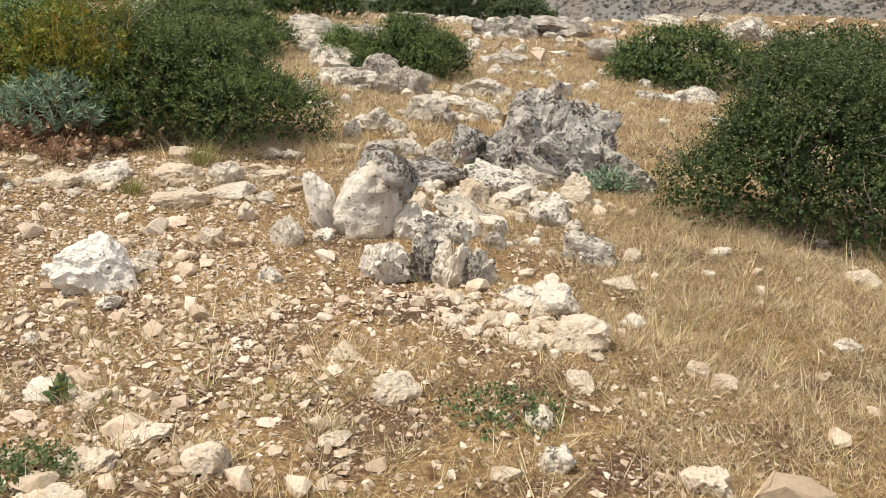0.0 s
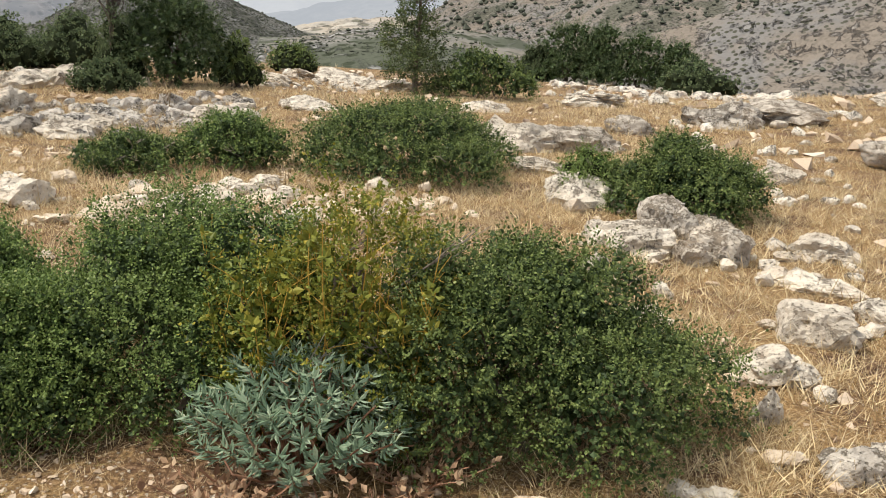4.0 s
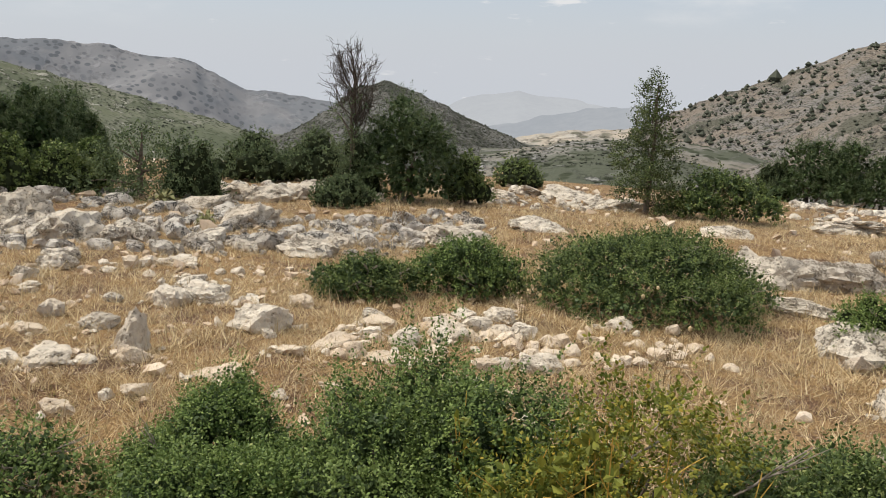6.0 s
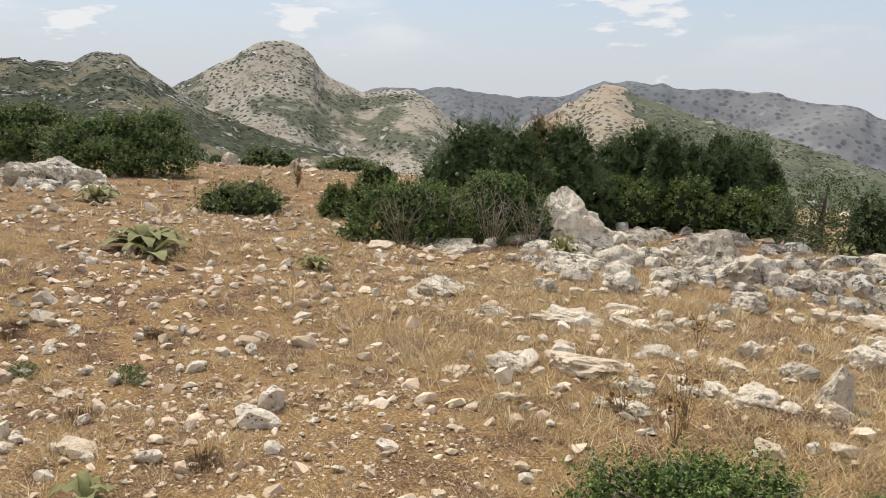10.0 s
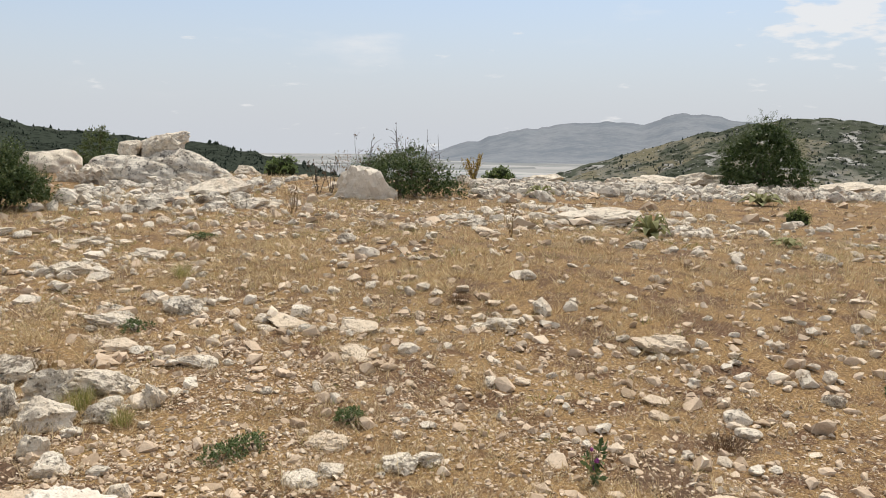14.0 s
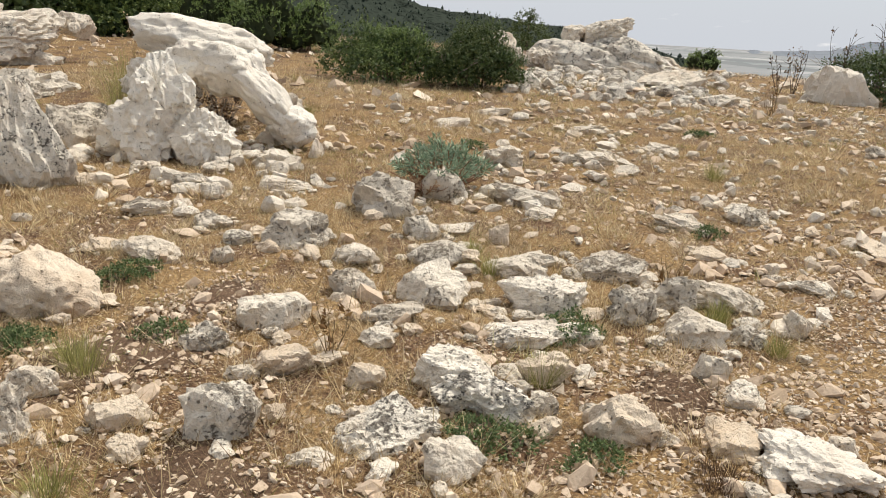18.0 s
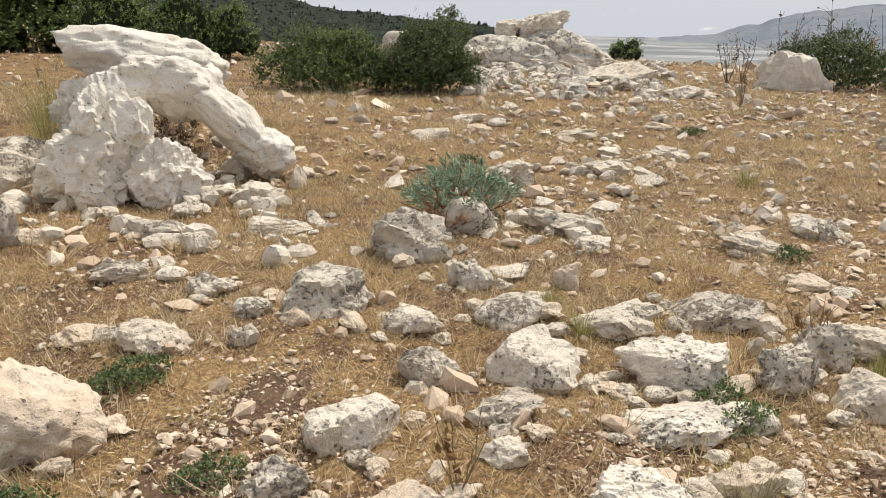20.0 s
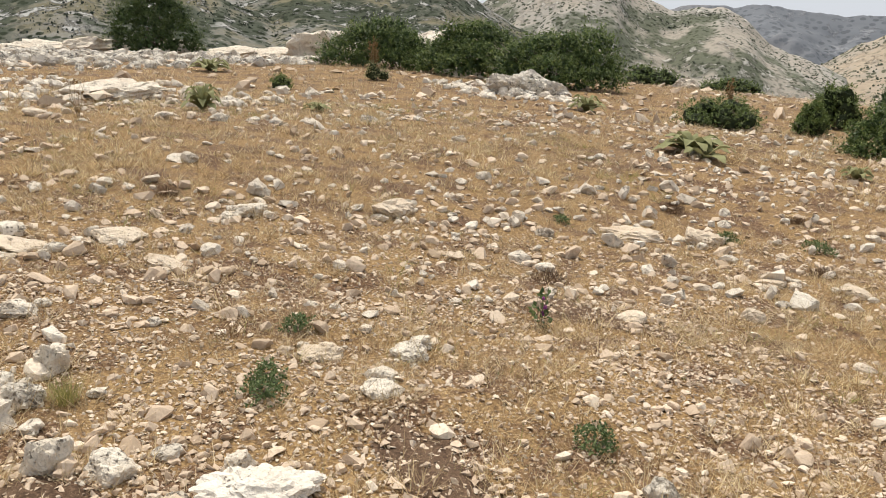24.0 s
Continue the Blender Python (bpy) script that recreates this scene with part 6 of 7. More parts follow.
bush(2.64, 5.36, 1.62, 1.3, 1.08, -26, 0.019, 13000, LEAF_DEEP, "tall dense oak bush with dry grass round it", 45, 7, 18, 16)
bush(6.20, 12.47, 3.0, 2.4, 1.0, -26, 0.03, 5200, LEAF_DEEP, "dark oak bush behind the tall bush", 46, 6, 14, 4)
bush(3.77, 13.11, 1.25, 1.00, 0.46, -16, 0.03, 1500, LEAF, "small dark oak bush near the grey boulder", 47, 6, 9, 2)
bush(-14.28, 9.59, 2.1, 1.5, 0.92, 63, 0.034, 7000, LEAF, "dense oak bush at the edge of the field", 51, 6, 18, 8, 0.12)
bush(-14.30, 11.19, 2.2, 1.6, 1.0, 57, 0.034, 7000, LEAF, "oak bush with grey dead twigs", 52, 6, 18, 18, 0.12)
bush(-16.85, 9.46, 0.69, 0.55, 0.56, 68, 0.04, 900, LEAF, "small oak bush at the edge of the field", 53, 6, 9, 2)
bush(-18.37, 11.01, 1.26, 1.01, 0.88, 65, 0.04, 1700, LEAF, OAK, 54, 6, 12, 2)
bush(-17.81, 12.60, 1.92, 1.57, 1.49, 0, 0.055, 3600, LEAF_JUNIPER, "dark bushy juniper in a dense thicket", 210, 6, 16, 1, 0.08, "juniper")
bush(-17.17, 12.90, 2.23, 1.83, 1.71, 40, 0.055, 3600, LEAF_JUNIPER, "dark bushy juniper in a dense thicket", 211, 6, 16, 1, 0.08, "juniper")
bush(-16.30, 13.03, 1.62, 1.32, 1.73, 80, 0.055, 3600, LEAF_JUNIPER, "dark bushy juniper in a dense thicket", 212, 6, 16, 1, 0.08, "juniper")
bush(-17.30, 14.28, 1.40, 1.15, 1.88, 120, 0.055, 3600, LEAF_DRY, "withered brown juniper in the dense thicket", 213, 6, 16, 1, 0.08, "juniper")
bush(-16.60, 14.34, 1.49, 1.22, 1.81, 160, 0.055, 3600, LEAF_JUNIPER, "dark bushy juniper in a dense thicket", 214, 6, 16, 1, 0.08, "juniper")
bush(-15.97, 14.42, 1.69, 1.39, 1.47, 200, 0.055, 3600, LEAF_JUNIPER, "dark bushy juniper in a dense thicket", 215, 6, 16, 1, 0.08, "juniper")
bush(-17.04, 15.99, 1.62, 1.32, 1.68, 240, 0.055, 3600, LEAF_JUNIPER, "dark bushy juniper in a dense thicket", 216, 6, 16, 1, 0.08, "juniper")
bush(-16.25, 16.04, 1.57, 1.29, 1.84, 280, 0.055, 3600, LEAF_JUNIPER, "dark bushy juniper in a dense thicket", 217, 6, 16, 1, 0.08, "juniper")
bush(-15.46, 15.97, 1.28, 1.04, 1.80, 320, 0.055, 3600, LEAF_JUNIPER, "dark bushy juniper in a dense thicket", 218, 6, 16, 1, 0.08, "juniper")
bush(-16.66, 17.50, 1.13, 0.93, 1.76, 360, 0.055, 3600, LEAF_JUNIPER, "dark bushy juniper in a dense thicket", 219, 6, 16, 1, 0.08, "juniper")
bush(-15.98, 17.52, 1.65, 1.35, 1.72, 400, 0.055, 3600, LEAF_JUNIPER, "dark bushy juniper in a dense thicket", 220, 6, 16, 1, 0.08, "juniper")
bush(-15.21, 17.45, 1.60, 1.31, 1.92, 440, 0.055, 3600, LEAF_JUNIPER, "dark bushy juniper in a dense thicket", 221, 6, 16, 1, 0.08, "juniper")
bush(-16.59, 19.87, 2.12, 1.74, 1.95, 480, 0.055, 3600, LEAF_JUNIPER, "dark bushy juniper in a dense thicket", 222, 6, 16, 1, 0.08, "juniper")
bush(-15.59, 19.24, 1.31, 1.07, 1.58, 520, 0.055, 3600, LEAF_JUNIPER, "dark bushy juniper in a dense thicket", 223, 6, 16, 1, 0.08, "juniper")
bush(-16.12, 14.39, 1.11, 0.89, 1.00, 52, 0.05, 1700, LEAF, OAK, 230, 6, 12)
bush(-15.30, 15.11, 1.22, 0.98, 0.95, 48, 0.05, 1700, LEAF, OAK, 231, 6, 12)
bush(-14.52, 15.86, 1.11, 0.89, 1.03, 45, 0.05, 1700, LEAF, OAK, 232, 6, 12)
bush(-13.96, 16.69, 1.24, 0.99, 0.96, 41, 0.05, 1700, LEAF, OAK, 233, 6, 12)
bush(-16.33, 13.45, 1.08, 0.86, 1.08, 55, 0.05, 1700, LEAF, OAK, 234, 6, 12)
bush(-13.82, 17.33, 0.70, 0.56, 1.01, 40, 0.05, 1700, LEAF, OAK, 235, 6, 12)

tree(-12.60, 17.10, 2.26, 1.33, 37, LEAF_JUNIPER, "broad dark juniper at the field edge", 66, 0.05, 2520, 0.08, 0.02, 16)
bush(-13.82, 23.14, 1.84, 1.47, 1.20, 30, 0.05, 1600, LEAF_JUNIPER, OAK, 67, 6, 12)
bush(-13.53, 26.03, 2.00, 1.60, 1.16, 26, 0.05, 1600, LEAF_JUNIPER, OAK, 68, 6, 12)
bush(-17.53, 7.96, 1.63, 1.31, 0.53, 73, 0.035, 2200, LEAF, "low spreading oak bush on the bare field", 71, 6, 14, 2)
bush(-31.2, 3.0, 3.9, 2.8, 1.45, 90, 0.055, 7500, LEAF, OAK, 72, 6, 18, 5, 0.15)
bush(-28.6, 5.4, 3.6, 2.6, 1.45, 85, 0.055, 7000, LEAF, OAK, 172, 6, 16, 6, 0.15)
bush(-25.6, 7.2, 3.7, 2.8, 1.65, 80, 0.050, 8500, LEAF, "broad oak bush with bare grey stems", 73, 6, 18, 22, 0.15)
bush(-42.04, 13.94, 2.71, 2.17, 1.34, 75, 0.05, 1100, LEAF_JUNIPER, OAK, 74, 6, 10, 6)
bush(-35.57, 14.36, 2.43, 1.94, 0.82, 71, 0.06, 1100, LEAF, OAK, 75, 6, 10)
bush(-34.47, 17.21, 2.43, 1.95, 0.60, 66, 0.06, 1000, LEAF, OAK, 76, 6, 10)
bush(-35.95, -4.93, 2.75, 2.5, 2.35, 104, 0.055, 9500, LEAF_DEEP, "dense round-crowned dark tree on the ridge", 77, 6, 24, 3, 0.06, "juniper", lobe_size=0.42)
bush(-30.18, -12.86, 1.26, 1.01, 0.56, 120, 0.06, 700, LEAF, OAK, 78, 6, 8)
bush(-19.87, -0.43, 0.43, 0.35, 0.30, 102, 0.03, 420, LEAF, "tiny dark green bush among stones", 79, 6, 6)
bush(-18.85, -9.0, 2.75, 2.1, 1.12, 125, 0.030, 7500, LEAF_DEEP, "broad rounded oak bush beside a white boulder", 81, 7, 20, 14, 0.15)
bush(-9.46, -12.67, 2.49, 1.99, 0.98, 156, 0.027, 5200, LEAF, "broad green oak bush beyond the open grass", 83, 6, 14, 2)
bush(-10.71, -11.74, 1.64, 1.31, 0.95, 151, 0.027, 4600, LEAF_DEEP, "rounded dark oak bush beyond the open grass", 84, 6, 12, 8)
bush(-27.38, -21.09, 1.44, 1.15, 0.77, 134, 0.045, 700, LEAF_LIGHT, "small green bush behind the outcrop", 85, 6, 8)
tree(-21.32, -23.95, 1.84, 1.57, 145, LEAF_DEEP, "small ragged dark tree behind the white outcrop", 86, 0.06, 1700, 0.05, 0.1, 12)
bush(-9.52, -12.45, 1.66, 1.33, 1.00, 153, 0.027, 3600, LEAF_LIGHT, "green oak bush behind the white boulders", 240, 6, 12, 2)
bush(-10.79, -11.58, 1.69, 1.35, 1.12, 148, 0.027, 3600, LEAF_DEEP, "green oak bush behind the white boulders", 241, 6, 12, 2)
bush(-9.87, -19.67, 2.04, 1.63, 1.49, 161, 0.04, 2200, LEAF_LIGHT, "green oak bush behind the white boulders", 242, 6, 12, 2)
bush(-9.03, -21.61, 1.86, 1.48, 1.75, 164, 0.04, 2200, LEAF_LIGHT, "green oak bush behind the white boulders", 243, 6, 12, 2)
bush(-10.93, -19.48, 1.77, 1.42, 1.22, 158, 0.04, 2200, LEAF_LIGHT, "green oak bush behind the white boulders", 244, 6, 12, 2)
OAKS = "dense dark oak tree behind the white boulders"
for px, py, ww, hh, leafage, sd in ((-1.0, -25.4, 5.2, 4.8, LEAF, 250), (-5.3, -34.5, 6.0, 6.2, LEAF_JUNIPER, 251), (-8.5, -29.5, 4.8, 4.6, LEAF, 252), (1.6, -22.0, 3.8, 4.4, LEAF_JUNIPER, 253), (-10.9, -29.5, 4.0, 3.7, LEAF, 254),
                                    (-3.6, -25.0, 4.4, 3.9, LEAF_JUNIPER, 255), (-6.2, -26.0, 4.2, 3.8, LEAF, 256), (-8.4, -24.5, 3.2, 2.5, LEAF, 257)):
    bush(px, py, ww, ww * 0.85, hh, sd * 40, 0.085, 9500, leafage, OAKS, sd, 6, 26, 3, 0.06, "oak_tree", 0.16)

spurge(-2.55, 6.27, 1.02, 0.49, 5, 91, "blue-green spurge with reddish leaning stems", 95, 18)
spurge(-6.02, -5.15, 1.05, 0.42, 5, 92, "grey-green spurge growing among lichened rocks", 60, 8)
spurge(1.53, 6.02, 0.47, 0.14, 5, 93, "low blue-green spurge under the grey boulder", 26, 4)
for px, py, hh, sd in ((-18.85, -9.0, 1.62, 411), (-18.35, -9.6, 1.45, 412), (-19.3, -8.5, 1.5, 413), (-18.0, -10.35, 1.0, 414), (-17.85, -10.6, 0.8, 415)):
    stalk_plant(px, py, hh, sd * 70, sd, "tall dark leafless stalks of a dead plant on the skyline", 4, 0.30, DARKWOOD, 4, LEAF_BURNT, 3, LEAF_BURNT, "dead_stalk_plant", 0.010)
stalk_plant(-4.86, -7.75, 0.62, 0, 97, "grey leafless thorn bush under the leaning rock", 26, 0.35, DEADWOOD, 0, None, 3, LEAF_BURNT, "thorn_bush", 0.005)
stalk_plant(1.03, 7.17, 0.38, 0, 94, "withered straw-coloured stems of a dead plant", 12, 0.3, None, 0, None, 6)

for px, py, sd in ((-2.75, 5.85, 221), (-2.35, 5.80, 222), (-2.07, 6.20, 223), (-5.72, -4.95, 224)):
    stalk_plant(px, py, 0.16, 0, sd, "sprawling dry reddish spurge stems with withered heads", 14, 0.36, RED_STEM, 0, None, 3, LEAF_RUST, "withered_spurge", 0.006)

for px, py, hh, sd in ((-13.55, 10.6, 1.0, 231), (-13.7, 9.9, 0.85, 232), (-13.35, 11.2, 0.9, 233), (-13.8, 9.2, 0.7, 234)):
    stalk_plant(px, py, hh, 0, sd, "grey leafless thorn brush before the thicket", 16, 0.5, DEADWOOD, 0, None, 1, LEAF_BURNT, "thorn_bush", 0.007)

# mullein rosettes and stalks
MUL = "grey-green mullein rosette with broad felted leaves"
rosette(-13.86, 5.56, 1.16, 0.28, 0, 101, MUL, None, 26)
rosette(-15.18, -1.55, 0.72, 0.39, 40, 102, MUL, None, 20)
rosette(-18.96, 5.71, 0.89, 0.33, 80, 103, MUL, None, 18)
rosette(-24.06, -2.12, 1.06, 0.33, 10, 104, MUL, None, 16)
rosette(-21.63, -6.77, 0.86, 0.29, 10, 105, MUL, None, 14)
rosette(-16.35, 0.16, 0.54, 0.15, 10, 106, "half-withered mullein rosette on stony ground", None, 14)
rosette(-12.41, 7.28, 0.52, 0.17, 10, 107, MUL, None, 14)
rosette(-13.39, 5.52, 0.98, 0.23, 10, 116, MUL, None, 4)
rosette(-12.41, 11.13, 0.53, 0.33, 30, 108, MUL, None, 14)
rosette(-11.67, 16.56, 0.62, 0.27, 30, 109, MUL, None, 14)
rosette(-9.48, 14.59, 0.38, 0.27, 30, 110, MUL, None, 12)
rosette(-6.94, 3.91, 0.40, 0.12, 30, 111, MUL, None, 10)
stalk_plant(-24.15, 1.89, 1.05, 0, 112, "tall brown withered mullein stalk with dry leaves", 5, 0.22, None, 0, None, 34, LEAF_DRY, "mullein_stalk", 0.012)
bush(-23.86, 1.90, 0.68, 0.54, 0.42, 94, 0.035, 260, LEAF_MULLEIN, "green foot of the withered mullein", 113, 5, 6, 0, 0.2, "leafy_plant")
stalk_plant(-28.33, -12.84, 1.0, 0, 114, "golden dry shrub on the ridge", 16, 0.5, None, 0, None, 26, LEAF_GOLD, "golden_shrub", 0.008)
stalk_plant(-22.53, 10.80, 0.75, 0, 115, "tall brown dry stalk at the field edge", 4, 0.1, None, 0, None, 20, LEAF_DRY, "mullein_stalk", 0.01)
for px, py, hh, sd in ((-21.26, -12.71, 1.0, 121), (-20.60, -10.80, 1.35, 122), (-21.77, -10.73, 1.3, 123)):
    stalk_plant(px, py, hh, 0, sd, "dry thistle stalks with round seed heads", 5, 0.35, None, 20, LEAF_DRY, 2)
for px, py, hh, sd in ((-6.17, 7.19, 0.42, 124), (-4.57, 6.98, 0.40, 125), (-6.68, 7.20, 0.28, 126), (-6.30, 7.41, 0.42, 127), (-3.61, -2.28, 0.3, 128), (-5.84, -2.19, 0.3, 129),
                       (-14.40, -8.06, 0.6, 130), (-14.19, -7.97, 0.55, 131), (-13.21, -2.85, 0.5, 132), (-7.06, 16.35, 0.5, 133), (-7.73, 17.55, 0.5, 134), (-7.80, 9.09, 0.4, 135)):
    stalk_plant(px, py, hh, 0, sd, "thin grey-brown dry branching stalks in the grass", 6, 0.16, None, 0, None, 1)
for px, py, hh, sd in ((-2.30, 22.17, 0.9, 141), (-7.12, 22.18, 0.8, 142), (-3.91, 11.35, 0.5, 143), (-2.47, 9.28, 0.9, 144), (-2.57, 7.95, 0.8, 145), (3.61, 6.76, 0.6, 146), (-0.29, 15.72, 0.6, 147), (-6.10, -16.91, 0.9, 148)):
    stalk_plant(px, py, hh, 0, sd, "tall pale dry grass stalks with seed heads", 7, 0.14, None, 7, STRAW, 1, STRAW, "seed_stalks", 0.0025)
stalk_plant(-6.97, 1.18, 0.22, 0, 151, "small thistle with purple flower heads", 4, 0.07, None, 3, PURPLE, 3, LEAF_WEED, "purple_thistle", 0.003)
stalk_plant(-1.15, 2.65, 0.08, 0, 152, "small weed with a yellow flower", 2, 0.03, None, 2, YELLOW, 3, LEAF_WEED, "yellow_flower_plant", 0.002)

# grass tufts with a colour of their own
for px, py, ww, hh, sd in ((-1.68, 5.25, 0.24, 0.13, 161), (-1.40, 5.92, 0.25, 0.2, 162)):
    tuft(px, py, ww, hh, sd, OLIVE_GRASS, "small dense olive-green grass tuft on stony ground", 340)
for px, py, ww, hh, sd in ((-2.52, -2.78, 0.22, 0.17, 163), (-4.47, -1.66, 0.2, 0.15, 164), (-5.16, -3.36, 0.2, 0.16, 165), (-5.09, -3.04, 0.22, 0.16, 166), (-8.79, -4.43, 0.3, 0.2, 167), (-5.83, -1.39, 0.2, 0.13, 168),
                           (-5.89, -1.85, 0.16, 0.14, 169), (-4.09, -18.45, 0.5, 0.5, 170), (-4.42, -10.04, 0.6, 0.65, 171), (0.05, 5.83, 0.2, 0.2, 172), (-4.41, -1.65, 0.28, 0.2, 173), (-2.55, -2.64, 0.26, 0.2, 174), (-5.77, -1.78, 0.22, 0.17, 175), (-2.26, -1.69, 0.3, 0.16, 176), (-6.12, -8.40, 0.35, 0.22, 177), (-4.09, -8.93, 0.5, 0.75, 178)):
    tuft(px, py, ww, hh, sd, OLIVE_GRASS, "pale yellow-green grass tuft among stones", 220)
WEED = "low dark green weeds on bare soil"
for px, py, ww, sd in ((0.40, 2.56, 0.5, 181), (-1.05, 2.17, 0.35, 182), (-4.91, -1.96, 0.35, 183), (-3.85, -1.39, 0.4, 184), (-2.31, -3.16, 0.4, 185), (-3.07, -3.88, 0.35, 186), (-5.99, -0.50, 0.3, 187),
                       (-9.44, 3.80, 0.35, 188), (-10.07, 2.33, 0.2, 189), (-5.83, -0.52, 0.3, 190), (-5.33, 0.94, 0.3, 191), (-10.74, -6.47, 0.35, 192), (-9.00, 4.48, 0.4, 193), (1.62, 6.16, 0.4, 194), (-10.84, -6.40, 0.4, 195), (-6.70, -0.35, 0.2, 196), (-4.99, -2.15, 0.35, 197), (-3.94, -1.26, 0.4, 198), (-4.19, -1.01, 0.35, 199), (-2.95, -3.83, 0.4, 200), (-2.34, -3.09, 0.35, 201), (-2.96, -2.89, 0.3, 202), (-7.19, -3.09, 0.3, 203), (-7.34, -6.59, 0.4, 204)):
    bush(px, py, ww * 0.9, ww * 0.6, 0.08, 0, 0.018, 240, LEAF_WEED, WEED, sd, 5, 7, 0, 0.3, "weed_patch", 0.03, core=False)

# outcrops of several blocks
formation(1.10, 6.40, -21, [(-0.02, 0.12, 0.28, 0.78, 0.66, 0.76, 30, "jag"), (0.28, 0.05, 0.19, 0.95, 0.62, 0.56, 36, "jag"), (0.62, -0.02, 0.05, 0.62, 0.48, 0.44, 42, "jag"), (-0.12, 0.20, 0.44, 0.52, 0.48, 0.48, 16, "jag"), (0.22, 0.35, 0.36, 0.70, 0.44, 0.60, 34, "jag"), (-0.56, -0.02, 0.10, 0.48, 0.44, 0.46, 8, "block"), (-0.32, -0.06, 0.07, 0.28, 0.34, 0.34, 14, "jag"), (0.12, -0.12, 0.04, 0.80, 0.40, 0.32, 22, "jag"), (0.52, -0.20, 0.0, 0.5, 0.36, 0.24, 20, "jag")], "d", "big grey fissured limestone rock with black lichen")
formation(-0.20, 4.72, -9, [(0.03, 0.0, 0.18, 0.42, 0.36, 0.60, 10, "dome", "w"), (0.10, 0.05, 0.35, 0.38, 0.34, 0.34, 28, "dome", "d"), (0.25, 0.0, 0.10, 0.22, 0.22, 0.34, 10, "dome", "w"), (-0.25, 0.05, 0.15, 0.19, 0.20, 0.46, -22, "dome", "v"), (-0.20, -0.16, 0.02, 0.14, 0.13, 0.14, 0, "block", "w")], "w", "split white limestone boulder with a dark lichened top")
formation(0.17, 3.98, -4, [(-0.19, 0.0, 0.09, 0.21, 0.20, 0.28, -14, "jag", "w"), (-0.03, 0.04, 0.13, 0.17, 0.20, 0.38, 4, "jag", "d"), (0.10, -0.02, 0.10, 0.19, 0.22, 0.36, 10, "jag", "w"), (0.24, 0.0, 0.06, 0.22, 0.22, 0.30, 24, "jag", "g"), (0.03, 0.14, 0.24, 0.36, 0.22, 0.18, 8, "jag", "g"), (-0.30, 0.06, 0.06, 0.14, 0.14, 0.22, -6, "block", "w")], "w", "jagged white limestone rock with black-pitted fluted sides", 0.03)
formation(-4.13, -7.07, 160, [(-0.20, -0.12, 0.26, 0.90, 0.65, 0.74, 0, "jag"), (-0.02, -0.05, 0.58, 0.62, 0.52, 0.90, -8, "jag"), (0.34, -0.25, 0.24, 0.72, 0.54, 0.60, 0, "jag"),
                              (0.08, 0.45, 0.84, 0.66, 0.55, 0.42, -10, "dome"), (0.45, 0.45, 0.86, 0.92, 0.62, 0.54, 24, "dome"), (0.88, 0.40, 0.60, 1.10, 0.55, 0.42, 41, "dome"), (1.20, 0.35, 0.30, 0.44, 0.44, 0.46, 48, "dome"),
                              (0.24, 1.45, 1.05, 1.62, 1.0, 0.56, 5, "dome"), (0.66, 1.30, 0.78, 0.75, 0.8, 0.62, 16, "dome"), (-0.2, 1.4, 0.55, 0.9, 0.8, 0.7, 0, "jag")], "v", "big white limestone outcrop with a leaning arm and pillar")
formation(-1.78, -12.27, 175, [(-0.2, 0.3, 0.40, 1.5, 1.0, 1.15, 14, "block"), (0.35, 0.35, 0.25, 0.9, 0.9, 0.75, -14, "block")], "g", "big tilted grey limestone block with an undercut foot")
formation(-3.55, -15.2, 168, [(0.05, 0.5, 0.55, 1.95, 1.3, 0.85, -5, "layer"), (-0.65, 0.9, 0.85, 1.3, 1.1, 0.85, 0, "block"), (0.35, 0.6, 0.10, 1.2, 0.9, 0.6, 0, "block"), (-0.7, 0.2, 0.2, 0.9, 0.8, 0.7, 8, "jag"), (1.15, 1.0, 0.75, 0.7, 0.6, 0.5, 0, "block")], "w", "layered pale limestone ledge under the oak trees")
formation(-16.36, -15.21, 135, [(-0.15, 0.90, 0.14, 2.75, 1.9, 1.30, 4, "dome", "g"), (1.15, 1.00, 0.42, 2.45, 1.6, 0.95, 17, "dome", "g"), (-0.95, 0.55, 0.18, 1.15, 1.1, 0.95, -14, "jag"), (0.35, 0.35, 0.10, 1.5, 1.0, 0.80, 10, "jag"), (1.35, 0.45, 0.05, 1.6, 1.0, 0.60, 12, "jag"),
                                (0.46, 1.30, 1.06, 1.50, 0.98, 0.62, -24, "block"), (-0.36, 1.25, 0.93, 0.66, 0.62, 0.62, -32, "block"), (-1.80, 0.80, 0.20, 0.85, 0.75, 0.72, 0, "jag"), (2.05, 0.80, 0.08, 1.3, 1.1, 0.50, 10, "jag")], "w", "white limestone outcrop with a perched overhanging boulder")
formation(-13.35, 12.12, 51, [(-0.05, 0.10, 0.46, 1.38, 0.83, 1.12, 0, "spike"), (0.18, 0.05, 0.21, 1.10, 0.77, 0.60, 16, "block"), (-0.32, 0.10, 0.18, 0.64, 0.51, 0.55, -6, "block")], "w", "pointed pale limestone rock standing at the thicket")
formation(-21.9, 5.2, 82, [(-0.5, 0.2, 0.22, 0.9, 0.8, 0.6, 6, "jag"), (0.2, 0.3, 0.28, 1.1, 0.8, 0.7, 14, "jag"), (0.8, 0.1, 0.12, 0.9, 0.7, 0.5, 20, "jag"), (-0.1, -0.4, 0.08, 0.8, 0.5, 0.35, 0, "block")], "g", "heap of grey lichened limestone beside the oak bush")
